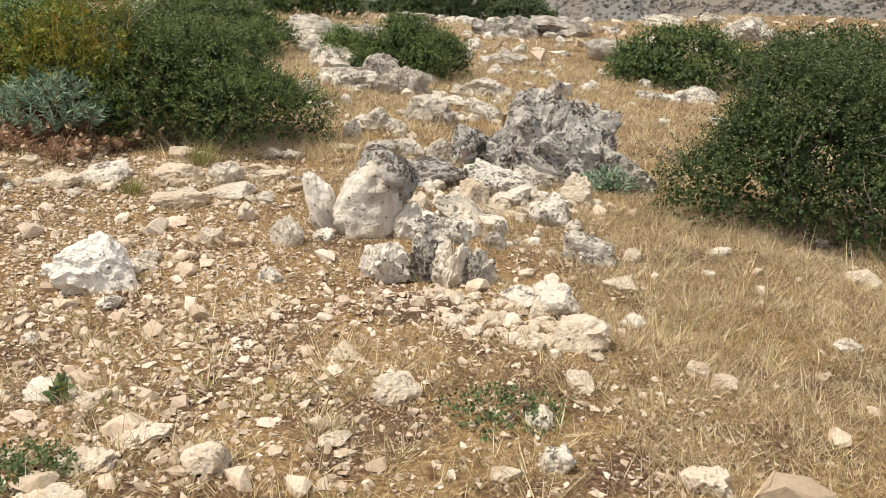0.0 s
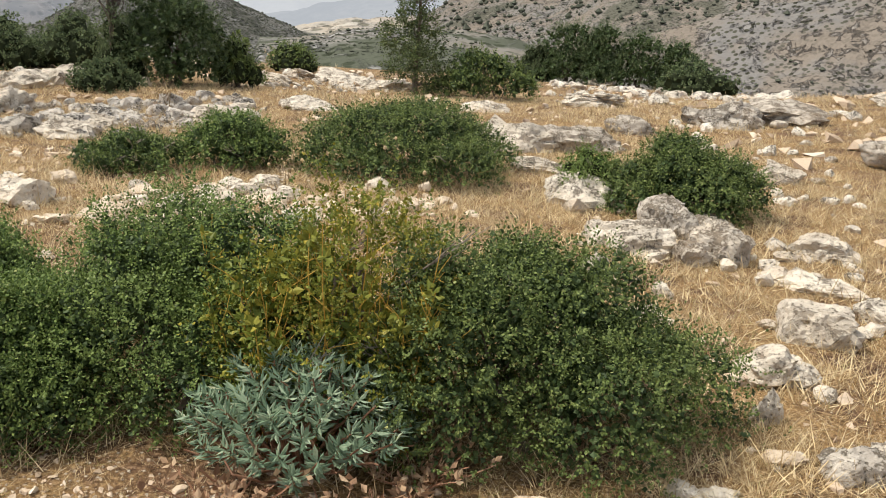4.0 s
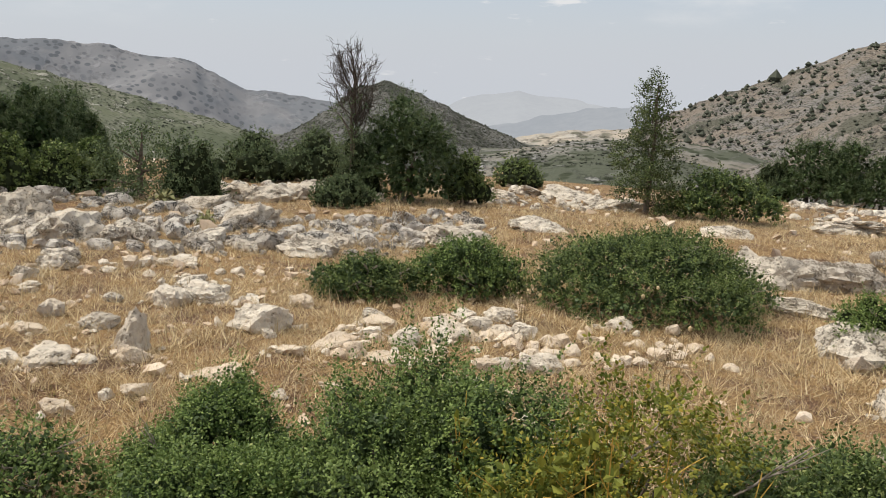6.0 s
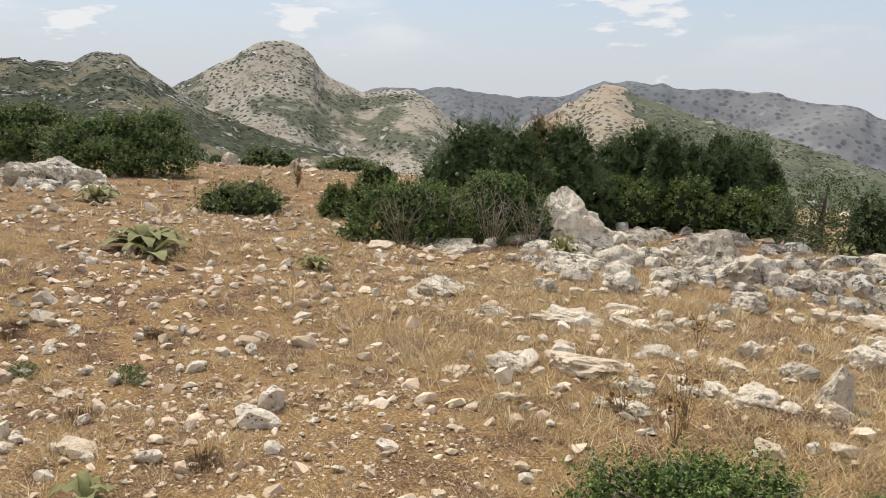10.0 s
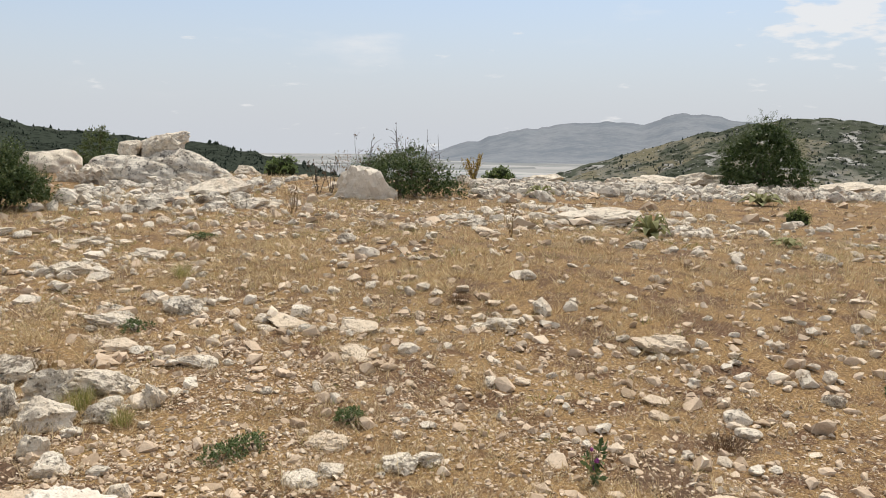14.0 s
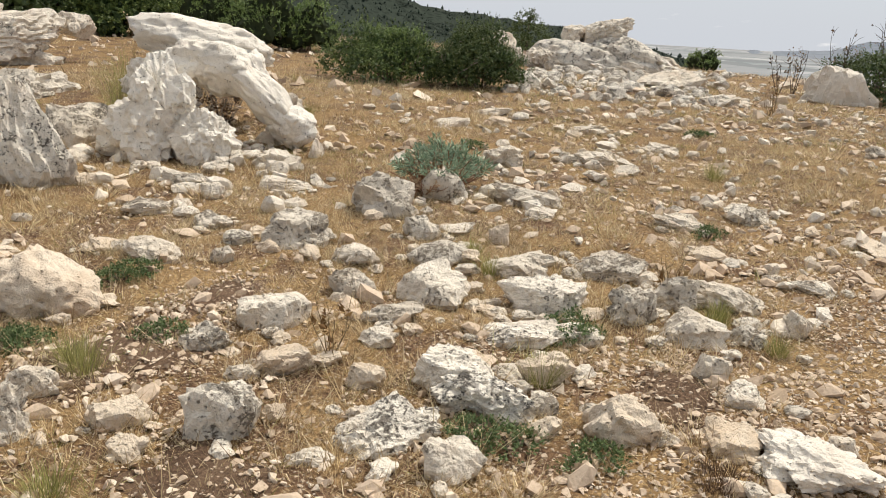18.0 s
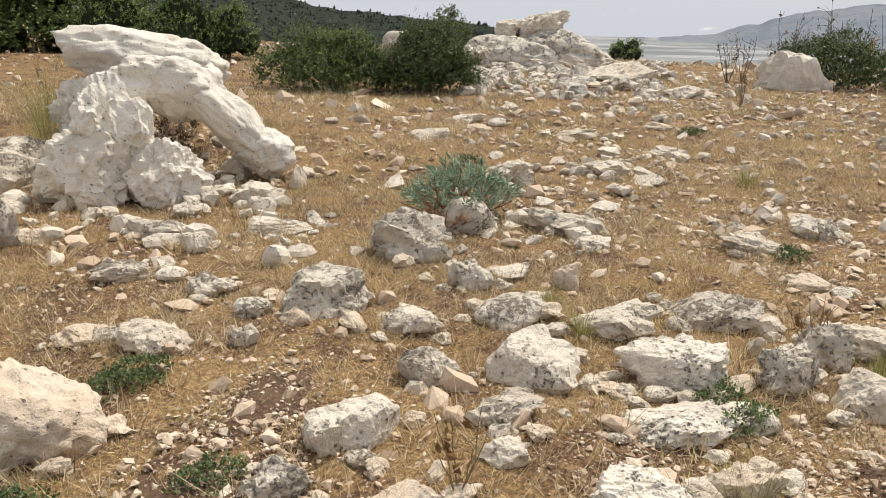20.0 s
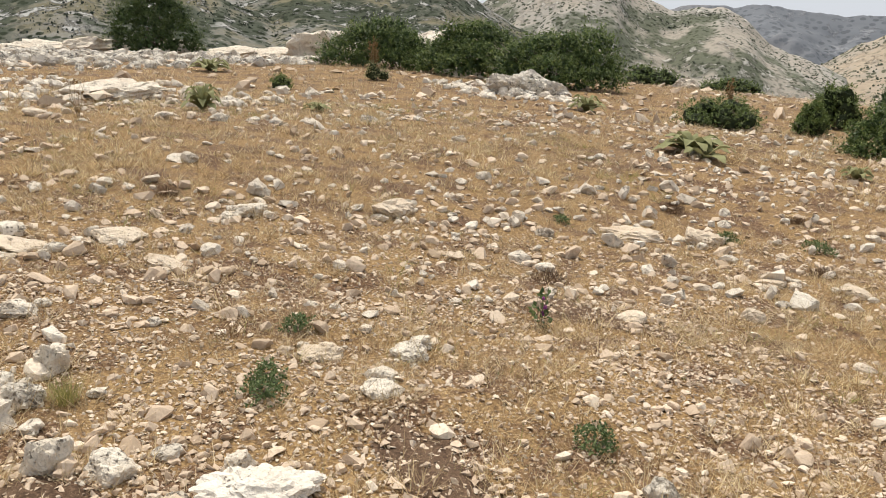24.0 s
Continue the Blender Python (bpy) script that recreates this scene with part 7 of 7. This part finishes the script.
for px, py, ww, hh, sd in ((-8.09, 1.57, 0.5, 0.09, 321), (-10.79, 3.84, 0.45, 0.08, 322), (-10.57, 3.78, 0.5, 0.09, 323), (-9.96, 4.87, 0.35, 0.08, 324), (-8.27, 4.04, 0.5, 0.08, 325), (-7.15, 4.55, 0.4, 0.08, 326), (-4.52, -0.66, 0.35, 0.08, 327), (-9.58, -1.39, 0.4, 0.1, 328)):
    tuft(px, py, ww, hh, sd, LEAF_BURNT, "low withered dark brown thorn cushion", 420, "thorn_cushion")
RUB = "broken pale limestone rubble among dry grass"
rubble("rubble", [(-10.32, 10.25), (-7.76, 13.67), (-11.19, 18.15), (-16.82, 16.04)], 150, 0.12, 0.58, 301, "d", "bank of weathered grey limestone rubble")
rubble("rubble", [(-10.32, 10.25), (-7.76, 13.67), (-11.19, 18.15), (-16.82, 16.04)], 70, 0.10, 0.45, 331, "d", "bank of weathered grey limestone rubble")
rubble("rubble", [(-7.76, 13.67), (-5.87, 16.41), (-6.81, 19.69), (-8.85, 15.66)], 110, 0.10, 0.45, 302, "d", RUB)
rubble("rubble", [(-11.04, -10.97), (-13.65, -8.62), (-23.94, -16.92), (-15.87, -16.38)], 430, 0.10, 0.45, 303, "g", "apron of white limestone rubble below the outcrop")
rubble("rubble", [(-20.18, -7.74), (-27.17, -3.11), (-33.02, -4.61), (-30.21, -13.79)], 430, 0.12, 0.60, 304, "g", "low white limestone ridges along the field edge")
rubble("rubble", [(-18.62, -7.11), (-30.66, 1.20), (-36.68, 0.76), (-29.12, -13.88)], 480, 0.12, 0.60, 305, "g", RUB)
rubble("rubble", [(-20.3, 3.6), (-20.6, 6.2), (-24.2, 6.6), (-25.0, 3.0)], 170, 0.08, 0.40, 315, "w", "loose pale stones below the stone heap")
rubble("rubble", [(-15.5, -1.2), (-14.6, -5.2), (-19.5, -6.5), (-20.0, 1.0)], 190, 0.07, 0.34, 316, "w", "half-buried pale stones on the stony field")
rubble("rubble", [(-10.4, 10.0), (-12.9, 10.6), (-14.2, 13.4), (-9.5, 14.2)], 150, 0.10, 0.50, 317, "g", "bank of weathered grey limestone rubble")
rubble("rubble", [(0.6, 9.2), (6.5, 9.0), (9.0, 19.0), (1.0, 21.0)], 150, 0.08, 0.42, 318, "g", "grey stones half buried in the straw slope")
rubble("rubble", [(-11.39, 17.70), (-9.94, 19.78), (-11.72, 23.29), (-13.21, 20.57)], 110, 0.12, 0.42, 306, "g", "low heap of pale stones below the junipers")
rubble("rubble", [(-7.03, 21.40), (-3.98, 22.43), (-4.60, 28.22), (-8.35, 26.11)], 90, 0.12, 0.45, 307, "g", RUB)
rubble("rubble", [(-0.86, 23.33), (4.29, 21.99), (5.35, 25.39), (-0.18, 35.79)], 160, 0.10, 0.5, 308, "g", RUB)
rubble("rubble", [(-8.50, 12.54), (-6.26, 14.13), (-5.87, 17.66), (-10.89, 15.92)], 150, 0.10, 0.42, 309, "d", RUB)
rubble("rubble", [(-4.96, 9.52), (-1.99, 10.90), (-2.56, 11.98), (-5.35, 10.33)], 80, 0.08, 0.25, 310, "p", "cream stones half buried in straw grass")
rubble("rubble", [(-0.02, 3.63), (0.68, 3.09), (0.73, 3.56), (0.22, 3.82)], 130, 0.035, 0.11, 311, "p", "small broken stones fallen below the jagged rock")
rubble("rubble", [(-1.89, -5.39), (-4.77, -4.80), (-5.91, -8.06), (-1.75, -10.03)], 110, 0.06, 0.26, 312, "w", RUB)
rubble("rubble", [(-0.22, 4.51), (0.99, 4.58), (1.34, 6.18), (0.17, 5.87)], 70, 0.06, 0.22, 313, "w", RUB)
rubble("rubble", [(-9.38, -8.06), (-13.77, -6.54), (-22.41, -13.32), (-12.65, -12.47)], 160, 0.06, 0.26, 314, "w", RUB)


# ---- loose stones, gravel and dry grass ----
def patchiness(x, y):
    """Where the straw grass stands thick, from 0 to 1."""
    n = fbm(flat3(x, y, 0.55), 3, 41) + 0.5 * vnoise(flat3(x, y, 2.1), 44)
    thick = 0.9 * np.exp(-((x - 2.2) ** 2 + (y - 4.0) ** 2) / 4.5) + 0.55 * np.exp(-((x - 1.0) ** 2 + (y - 9.5) ** 2) / 30) + 0.15 * np.exp(-((x + 4.5) ** 2 + (y + 4.0) ** 2) / 16) + 0.5 * np.exp(-((x + 3.5) ** 2 + (y - 11.0) ** 2) / 20)
    bare = 0.8 * np.exp(-((x + 1.6) ** 2 + (y - 3.4) ** 2) / 3.0) + 0.5 * np.exp(-((x + 2.6) ** 2 + (y + 2.4) ** 2) / 0.8) + 0.5 * np.exp(-((x + 4.9) ** 2 + (y + 1.3) ** 2) / 0.5) + 0.6 * np.exp(-((x + 5.3) ** 2 + (y + 0.75) ** 2) / 0.8) + 0.12 * np.exp(-((x + 8.0) ** 2 + (y - 2.0) ** 2) / 14)
    return np.clip(0.5 + 0.80 * n + thick - bare, 0, 1)


def spread(rng, n, x0, x1, y0, y1, keep):
    x, y = rng.uniform(x0, x1, n), rng.uniform(y0, y1, n)
    k = rng.random(n) < keep(x, y)
    return x[k], y[k]


SHARDS, GRIT = shard_shapes(26, 15, 970), shard_shapes(20, 8, 990)


def gravel(name, rng, x, y, size, label, tiny=False, material=None, lift=0.0):
    """Sharp-edged chips bedded in the ground, joined into one sheet."""
    shapes = GRIT if tiny else SHARDS
    pick = rng.integers(0, len(shapes), len(x))
    level = ground(x, y)
    pieces = []
    for q, (bv, bf) in enumerate(shapes):
        m = np.flatnonzero(pick == q)
        n = len(m)
        if not n:
            continue
        v = bv[None] * np.stack([np.ones(n), rng.uniform(0.5, 0.95, n), rng.uniform(0.32, 0.78, n)], -1)[:, None]
        a, b = rng.uniform(0, 6.28, n), rng.normal(0, 0.30, n)
        ca, sa, cb, sb = np.cos(a)[:, None], np.sin(a)[:, None], np.cos(b)[:, None], np.sin(b)[:, None]
        X, Z = v[..., 0] * cb - v[..., 2] * sb, v[..., 0] * sb + v[..., 2] * cb
        v = np.stack([X * ca - v[..., 1] * sa, X * sa + v[..., 1] * ca, Z], -1) * size[m][:, None, None] * 0.54
        v += np.stack([x[m], y[m], level[m] + lift + size[m] * rng.uniform(-0.02, 0.12, n)], -1)[:, None]
        pieces.append((v.reshape(-1, 3), (bf[None] + (np.arange(n) * len(bv))[:, None, None]).reshape(-1, 3)))
    v, f = joined(pieces)
    ob = new(name, mesh_of(name, v, f, material or GRAVEL))
    tagged(ob, label, "gravel", kind="stuff")


def grass(name, rng, x, y, blades, height, width, spreadw, material, label):
    """Tufts of dry blades as one sheet."""
    n = len(x)
    a = rng.uniform(0, 6.28, (n, blades))
    r = rng.random((n, blades)) ** 0.6 * spreadw
    bx, by = x[:, None] + np.cos(a) * r, y[:, None] + np.sin(a) * r
    base = np.stack([bx, by, np.repeat(ground(x, y)[:, None], blades, 1) - 0.01], -1).reshape(-1, 3)
    m = len(base)
    ln = (height * np.exp(rng.normal(0, 0.3, (n, 1))) * rng.uniform(0.5, 1.15, (n, blades))).reshape(-1, 1)
    b = a.reshape(-1) + rng.normal(0, 0.6, m)
    tilt = np.abs(rng.normal(0.75, 0.40, m))
    way = np.stack([np.cos(b) * np.sin(tilt), np.sin(b) * np.sin(tilt), np.cos(tilt)], -1)
    bend = np.stack([np.cos(b), np.sin(b), -0.4 * np.ones(m)], -1) * rng.uniform(0.0, 0.45, (m, 1)) * ln
    c = rng.uniform(0, 6.28, m)
    side = np.stack([np.cos(c), np.sin(c), np.zeros(m)], -1) * width * rng.uniform(0.6, 1.3, (m, 1))
    v = np.stack([base - side, base + side, base + way * ln + bend], 1).reshape(-1, 3)
    f = np.arange(3 * m).reshape(-1, 3)
    ob = new(name, mesh_of(name, v, f, material))
    tagged(ob, label, "grass", kind="stuff")


rng = np.random.default_rng(77)
stone_meshes()
# loose stones, sown by the stretch of ground
n_st = 0
for x0, x1, y0, y1, many, lo, hi in ((-4, 3.5, 1.6, 6, 34, 0.08, 0.17), (-9, -3, 7.5, 12, 50, 0.12, 0.30), (-15, -7, 9, 14, 25, 0.18, 0.5), (-9.5, -2.0, -6.5, 1.5, 80, 0.07, 0.17), (-14, -6, 0, 8, 46, 0.10, 0.24), (-19, -8, -9, 0, 30, 0.15, 0.38)):
    for k in range(many):
        n_st += 1
        sx, sy = rng.uniform(x0, x1), rng.uniform(y0, y1)
        stone(round(sx, 2), round(sy, 2), lo + (hi - lo) * rng.random() ** 2, rng.uniform(0.4, 0.75), rng.uniform(0, 360), n_st, (0, 1, 1, 0, 2)[n_st % 5])

# smaller broken stones lying against the foot of the larger rocks
foot_stones = []
for fx, fy, fw, fd, fyaw, fseed in FEET:
    if math.hypot(fx + 2.5, fy - 1.5) > 12:
        continue
    for k in range(3 + 2 * int(fw > 0.35)):
        a = rng.uniform(0, 6.28)
        u, w = math.cos(a) * fw * rng.uniform(0.5, 0.75), math.sin(a) * fd * rng.uniform(0.5, 0.8)
        ca, sa = math.cos(radians(fyaw)), math.sin(radians(fyaw))
        foot_stones.append((fx + u * ca - w * sa, fy + u * sa + w * ca, fw * rng.uniform(0.14, 0.42)))

foot_stones.sort(key=lambda q: math.hypot(q[0] + 2.5, q[1] - 1.5))
rest = np.array(foot_stones[280:])
gravel("broken_stones", rng, rest[:, 0], rest[:, 1], rest[:, 2] * 1.1, "broken pale stones lying against the foot of farther rocks", False, LIME)
for k, (fx, fy, fs) in enumerate(foot_stones[:280]):
    stone(round(fx, 2), round(fy, 2), fs, rng.uniform(0.35, 0.65), rng.uniform(0, 360), k, (0, 0, 1, 2)[k % 4], 0.0, "broken_stone", "broken pale stone lying against the foot of a rock")

# the bare soil is strewn with chips as well
spot = np.array([q for q in BARE for k in range(int(900 * q[2] * q[3]))])
a, out = rng.uniform(0, 6.28, len(spot)), np.sqrt(rng.random(len(spot))) * 0.6
u, w = np.cos(a) * spot[:, 2] * out, np.sin(a) * spot[:, 3] * out
ca, sa = np.cos(np.radians(spot[:, 4])), np.sin(np.radians(spot[:, 4]))
gravel("gravel", rng, spot[:, 0] + u * ca - w * sa, spot[:, 1] + u * sa + w * ca, np.clip(0.022 * np.exp(rng.normal(0, 0.5, len(spot))), 0.010, 0.07), "pale chips scattered on the bare soil", True, None, 0.014)

NEAR = lambda x, y: np.clip(1.25 - 1.15 * patchiness(x, y), 0.10, 1)
x, y = spread(rng, 64000, -9.5, 4, -5.5, 6.2, NEAR)
gravel("gravel", rng, x, y, np.clip(0.024 * np.exp(rng.normal(0, 0.45, len(x))), 0.012, 0.05), "pale angular limestone gravel strewn over the soil", True)
x, y = spread(rng, 7500, -9.5, 4, -5.5, 6.2, NEAR)
gravel("gravel", rng, x, y, np.clip(0.050 * np.exp(rng.normal(0, 0.35, len(x))), 0.03, 0.10), "pale angular limestone chips strewn over the soil")
x, y = spread(rng, 30000, -4.2, 1.6, 1.2, 6.0, lambda x, y: np.clip(1.5 - 1.2 * patchiness(x, y), 0, 1) * (x < 1.3))
gravel("gravel", rng, x, y, np.clip(0.027 * np.exp(rng.normal(0, 0.40, len(x))), 0.012, 0.07), "dense pale gravel on the bare earth", True)
x, y = spread(rng, 19000, -7.5, -3.0, -2.2, 2.6, lambda x, y: np.clip(1.35 - 1.5 * patchiness(x, y), 0, 1))
gravel("gravel", rng, x, y, np.clip(0.028 * np.exp(rng.normal(0, 0.42, len(x))), 0.014, 0.07), "dense pale gravel on the stony field", True)
x, y = spread(rng, 11000, -17, 3, -12, 16, NEAR)
gravel("gravel", rng, x, y, np.clip(0.048 * np.exp(rng.normal(0, 0.3, len(x))), 0.03, 0.08), "small pale limestone chips strewn over the field", True)
x, y = spread(rng, 4600, -13, 3, -8, 13, NEAR)
gravel("gravel", rng, x, y, np.clip(0.088 * np.exp(rng.normal(0, 0.42, len(x))), 0.05, 0.24), "pale broken limestone pieces strewn over the field")
x, y = spread(rng, 5600, -18, -5, -9, 10, lambda x, y: np.where(np.hypot(x + 2.5, y - 2.5) > 6, np.clip(1.1 - 0.8 * patchiness(x, y), 0.12, 1), 0))
gravel("gravel", rng, x, y, np.clip(0.078 * np.exp(rng.normal(0, 0.45, len(x))), 0.04, 0.26), "pale flat stones strewn over the stony field")
x, y = spread(rng, 15000, -45, 14, -30, 32, lambda x, y: np.where((np.hypot(x - CX, y - CY) > 13) & (np.hypot(x - CX, y - CY) < 46), NEAR(x, y), 0))
gravel("scattered_stones", rng, x, y, np.clip(0.15 * np.exp(rng.normal(0, 0.55, len(x))), 0.07, 0.6), "pale limestone stones strewn over the far field", True)

x, y = spread(rng, 1700, -20, -4.5, -10, 9, lambda x, y: np.where(np.hypot(x + 2.5, y - 2.5) > 5, np.clip(0.9 - 0.6 * patchiness(x, y), 0.2, 1), 0))
gravel("scattered_stones", rng, x, y, np.clip(0.12 * np.exp(rng.normal(0, 0.40, len(x))), 0.06, 0.30), "cream and white broken stones half buried in the field", False, LIME, 0.01)

GR = lambda x, y: np.clip(patchiness(x, y) * 1.25 - 0.08, 0.06, 1)
x, y = spread(rng, 46000, -9.5, 4.5, -6.5, 7, lambda x, y: np.clip(0.08 + 1.05 * patchiness(x, y), 0.10, 1))
grass("dry_grass", rng, x, y, 13, 0.062, 0.0019, 0.045, STRAW, "short dry straw-coloured grass")
x, y = spread(rng, 12000, 0.8, 4.6, 1.2, 6.4, lambda x, y: np.clip(patchiness(x, y), 0.3, 1))
grass("dry_grass", rng, x, y, 16, 0.062, 0.0017, 0.05, STRAW, "thick dry straw grass beside the path")
x, y = spread(rng, 72000, -18, 8, -13, 17, lambda x, y: GR(x, y) * (np.hypot(x - CX, y - CY) > 4))
grass("dry_grass", rng, x, y, 9, 0.095, 0.0034, 0.09, STRAW, "dry straw grass over the field")
x, y = spread(rng, 48000, -45, 16, -30, 36, lambda x, y: np.where((np.hypot(x - CX, y - CY) > 14) & (np.hypot(x - CX, y - CY) < 44), GR(x, y), 0))
grass("dry_grass", rng, x, y, 5, 0.15, 0.009, 0.20, STRAW, "dry straw grass over the far field")
x, y = spread(rng, 20000, -12, 9, 6.3, 24, lambda x, y: 0.25 + 0.75 * patchiness(x, y))
grass("dry_grass", rng, x, y, 11, 0.15, 0.0042, 0.12, STRAW_PALE, "thick bleached straw grass on the slope")
CLUMP = lambda x, y: np.clip(0.15 + 1.5 * fbm(flat3(x, y, 0.9), 3, 91), 0.04, 1)
x, y = spread(rng, 13000, -11, 3.5, -8, 9, CLUMP)
grass("dry_grass", rng, x, y, 30, 0.105, 0.0023, 0.05, STRAW_PALE, "scattered clumps of taller straw grass")
x, y = spread(rng, 15000, -20, 5, -14, 16, lambda x, y: CLUMP(x, y) * (np.hypot(x - CX, y - CY) > 8))
grass("dry_grass", rng, x, y, 16, 0.14, 0.0050, 0.09, STRAW_PALE, "clumps of taller straw grass over the far field")
x, y = spread(rng, 11000, -16, 3, -9, 9, lambda x, y: np.clip(0.1 + fbm(flat3(x, y, 1.1), 3, 95), 0.03, 1))
grass("withered_herbs", rng, x, y, 14, 0.075, 0.0024, 0.05, LEAF_DRY, "withered brown herbs among the straw")
x, y = spread(rng, 9000, -18, 3, -13, 4, lambda x, y: np.clip(0.1 + 1.3 * fbm(flat3(x, y, 0.8), 3, 97), 0.03, 1))
grass("green_grass", rng, x, y, 20, 0.10, 0.0022, 0.06, OLIVE_GRASS, "fading olive-green grass clumps")
# tall grass stands round the bushes
spot = np.array([q for q in BUSH_SPOTS if math.hypot(q[0] + 2.5, q[1] - 2.5) < 14 for k in range(int(26 * q[2]))])
a = rng.uniform(0, 6.28, len(spot))
out = rng.uniform(0.42, 0.66, len(spot))
u, w = np.cos(a) * spot[:, 2] * out, np.sin(a) * spot[:, 3] * out
ca, sa = np.cos(np.radians(spot[:, 4])), np.sin(np.radians(spot[:, 4]))
x, y = spot[:, 0] + u * ca - w * sa, spot[:, 1] + u * sa + w * ca
grass("tall_dry_grass", rng, x, y, 9, 0.26, 0.0024, 0.07, STRAW, "tall dry grass standing round the bushes")
# thicker grass grows round the foot of every rock
near_rocks = [q for q in ROCK_SPOTS if math.hypot(q[0] + 2.5, q[1] - 1.5) < 13]
spot = np.array([q for q in near_rocks for k in range(int(10 + 60 * q[2]))])
a = rng.uniform(0, 6.28, len(spot))
out = rng.uniform(0.46, 0.72, len(spot))
u, w = np.cos(a) * spot[:, 2] * out, np.sin(a) * spot[:, 3] * out
ca, sa = np.cos(np.radians(spot[:, 4])), np.sin(np.radians(spot[:, 4]))
x, y = spot[:, 0] + u * ca - w * sa, spot[:, 1] + u * sa + w * ca
grass("dry_grass", rng, x, y, 9, 0.115, 0.0021, 0.05, STRAW, "dry straw grass round the foot of the rocks")
x, y = spread(rng, 9000, -10, 4, -9, 9, lambda x, y: patchiness(x, y) * np.where(y < -0.5, 0.8, 0.3))
grass("green_grass", rng, x, y, 9, 0.08, 0.0022, 0.06, OLIVE_GRASS, "fading green grass among the straw")
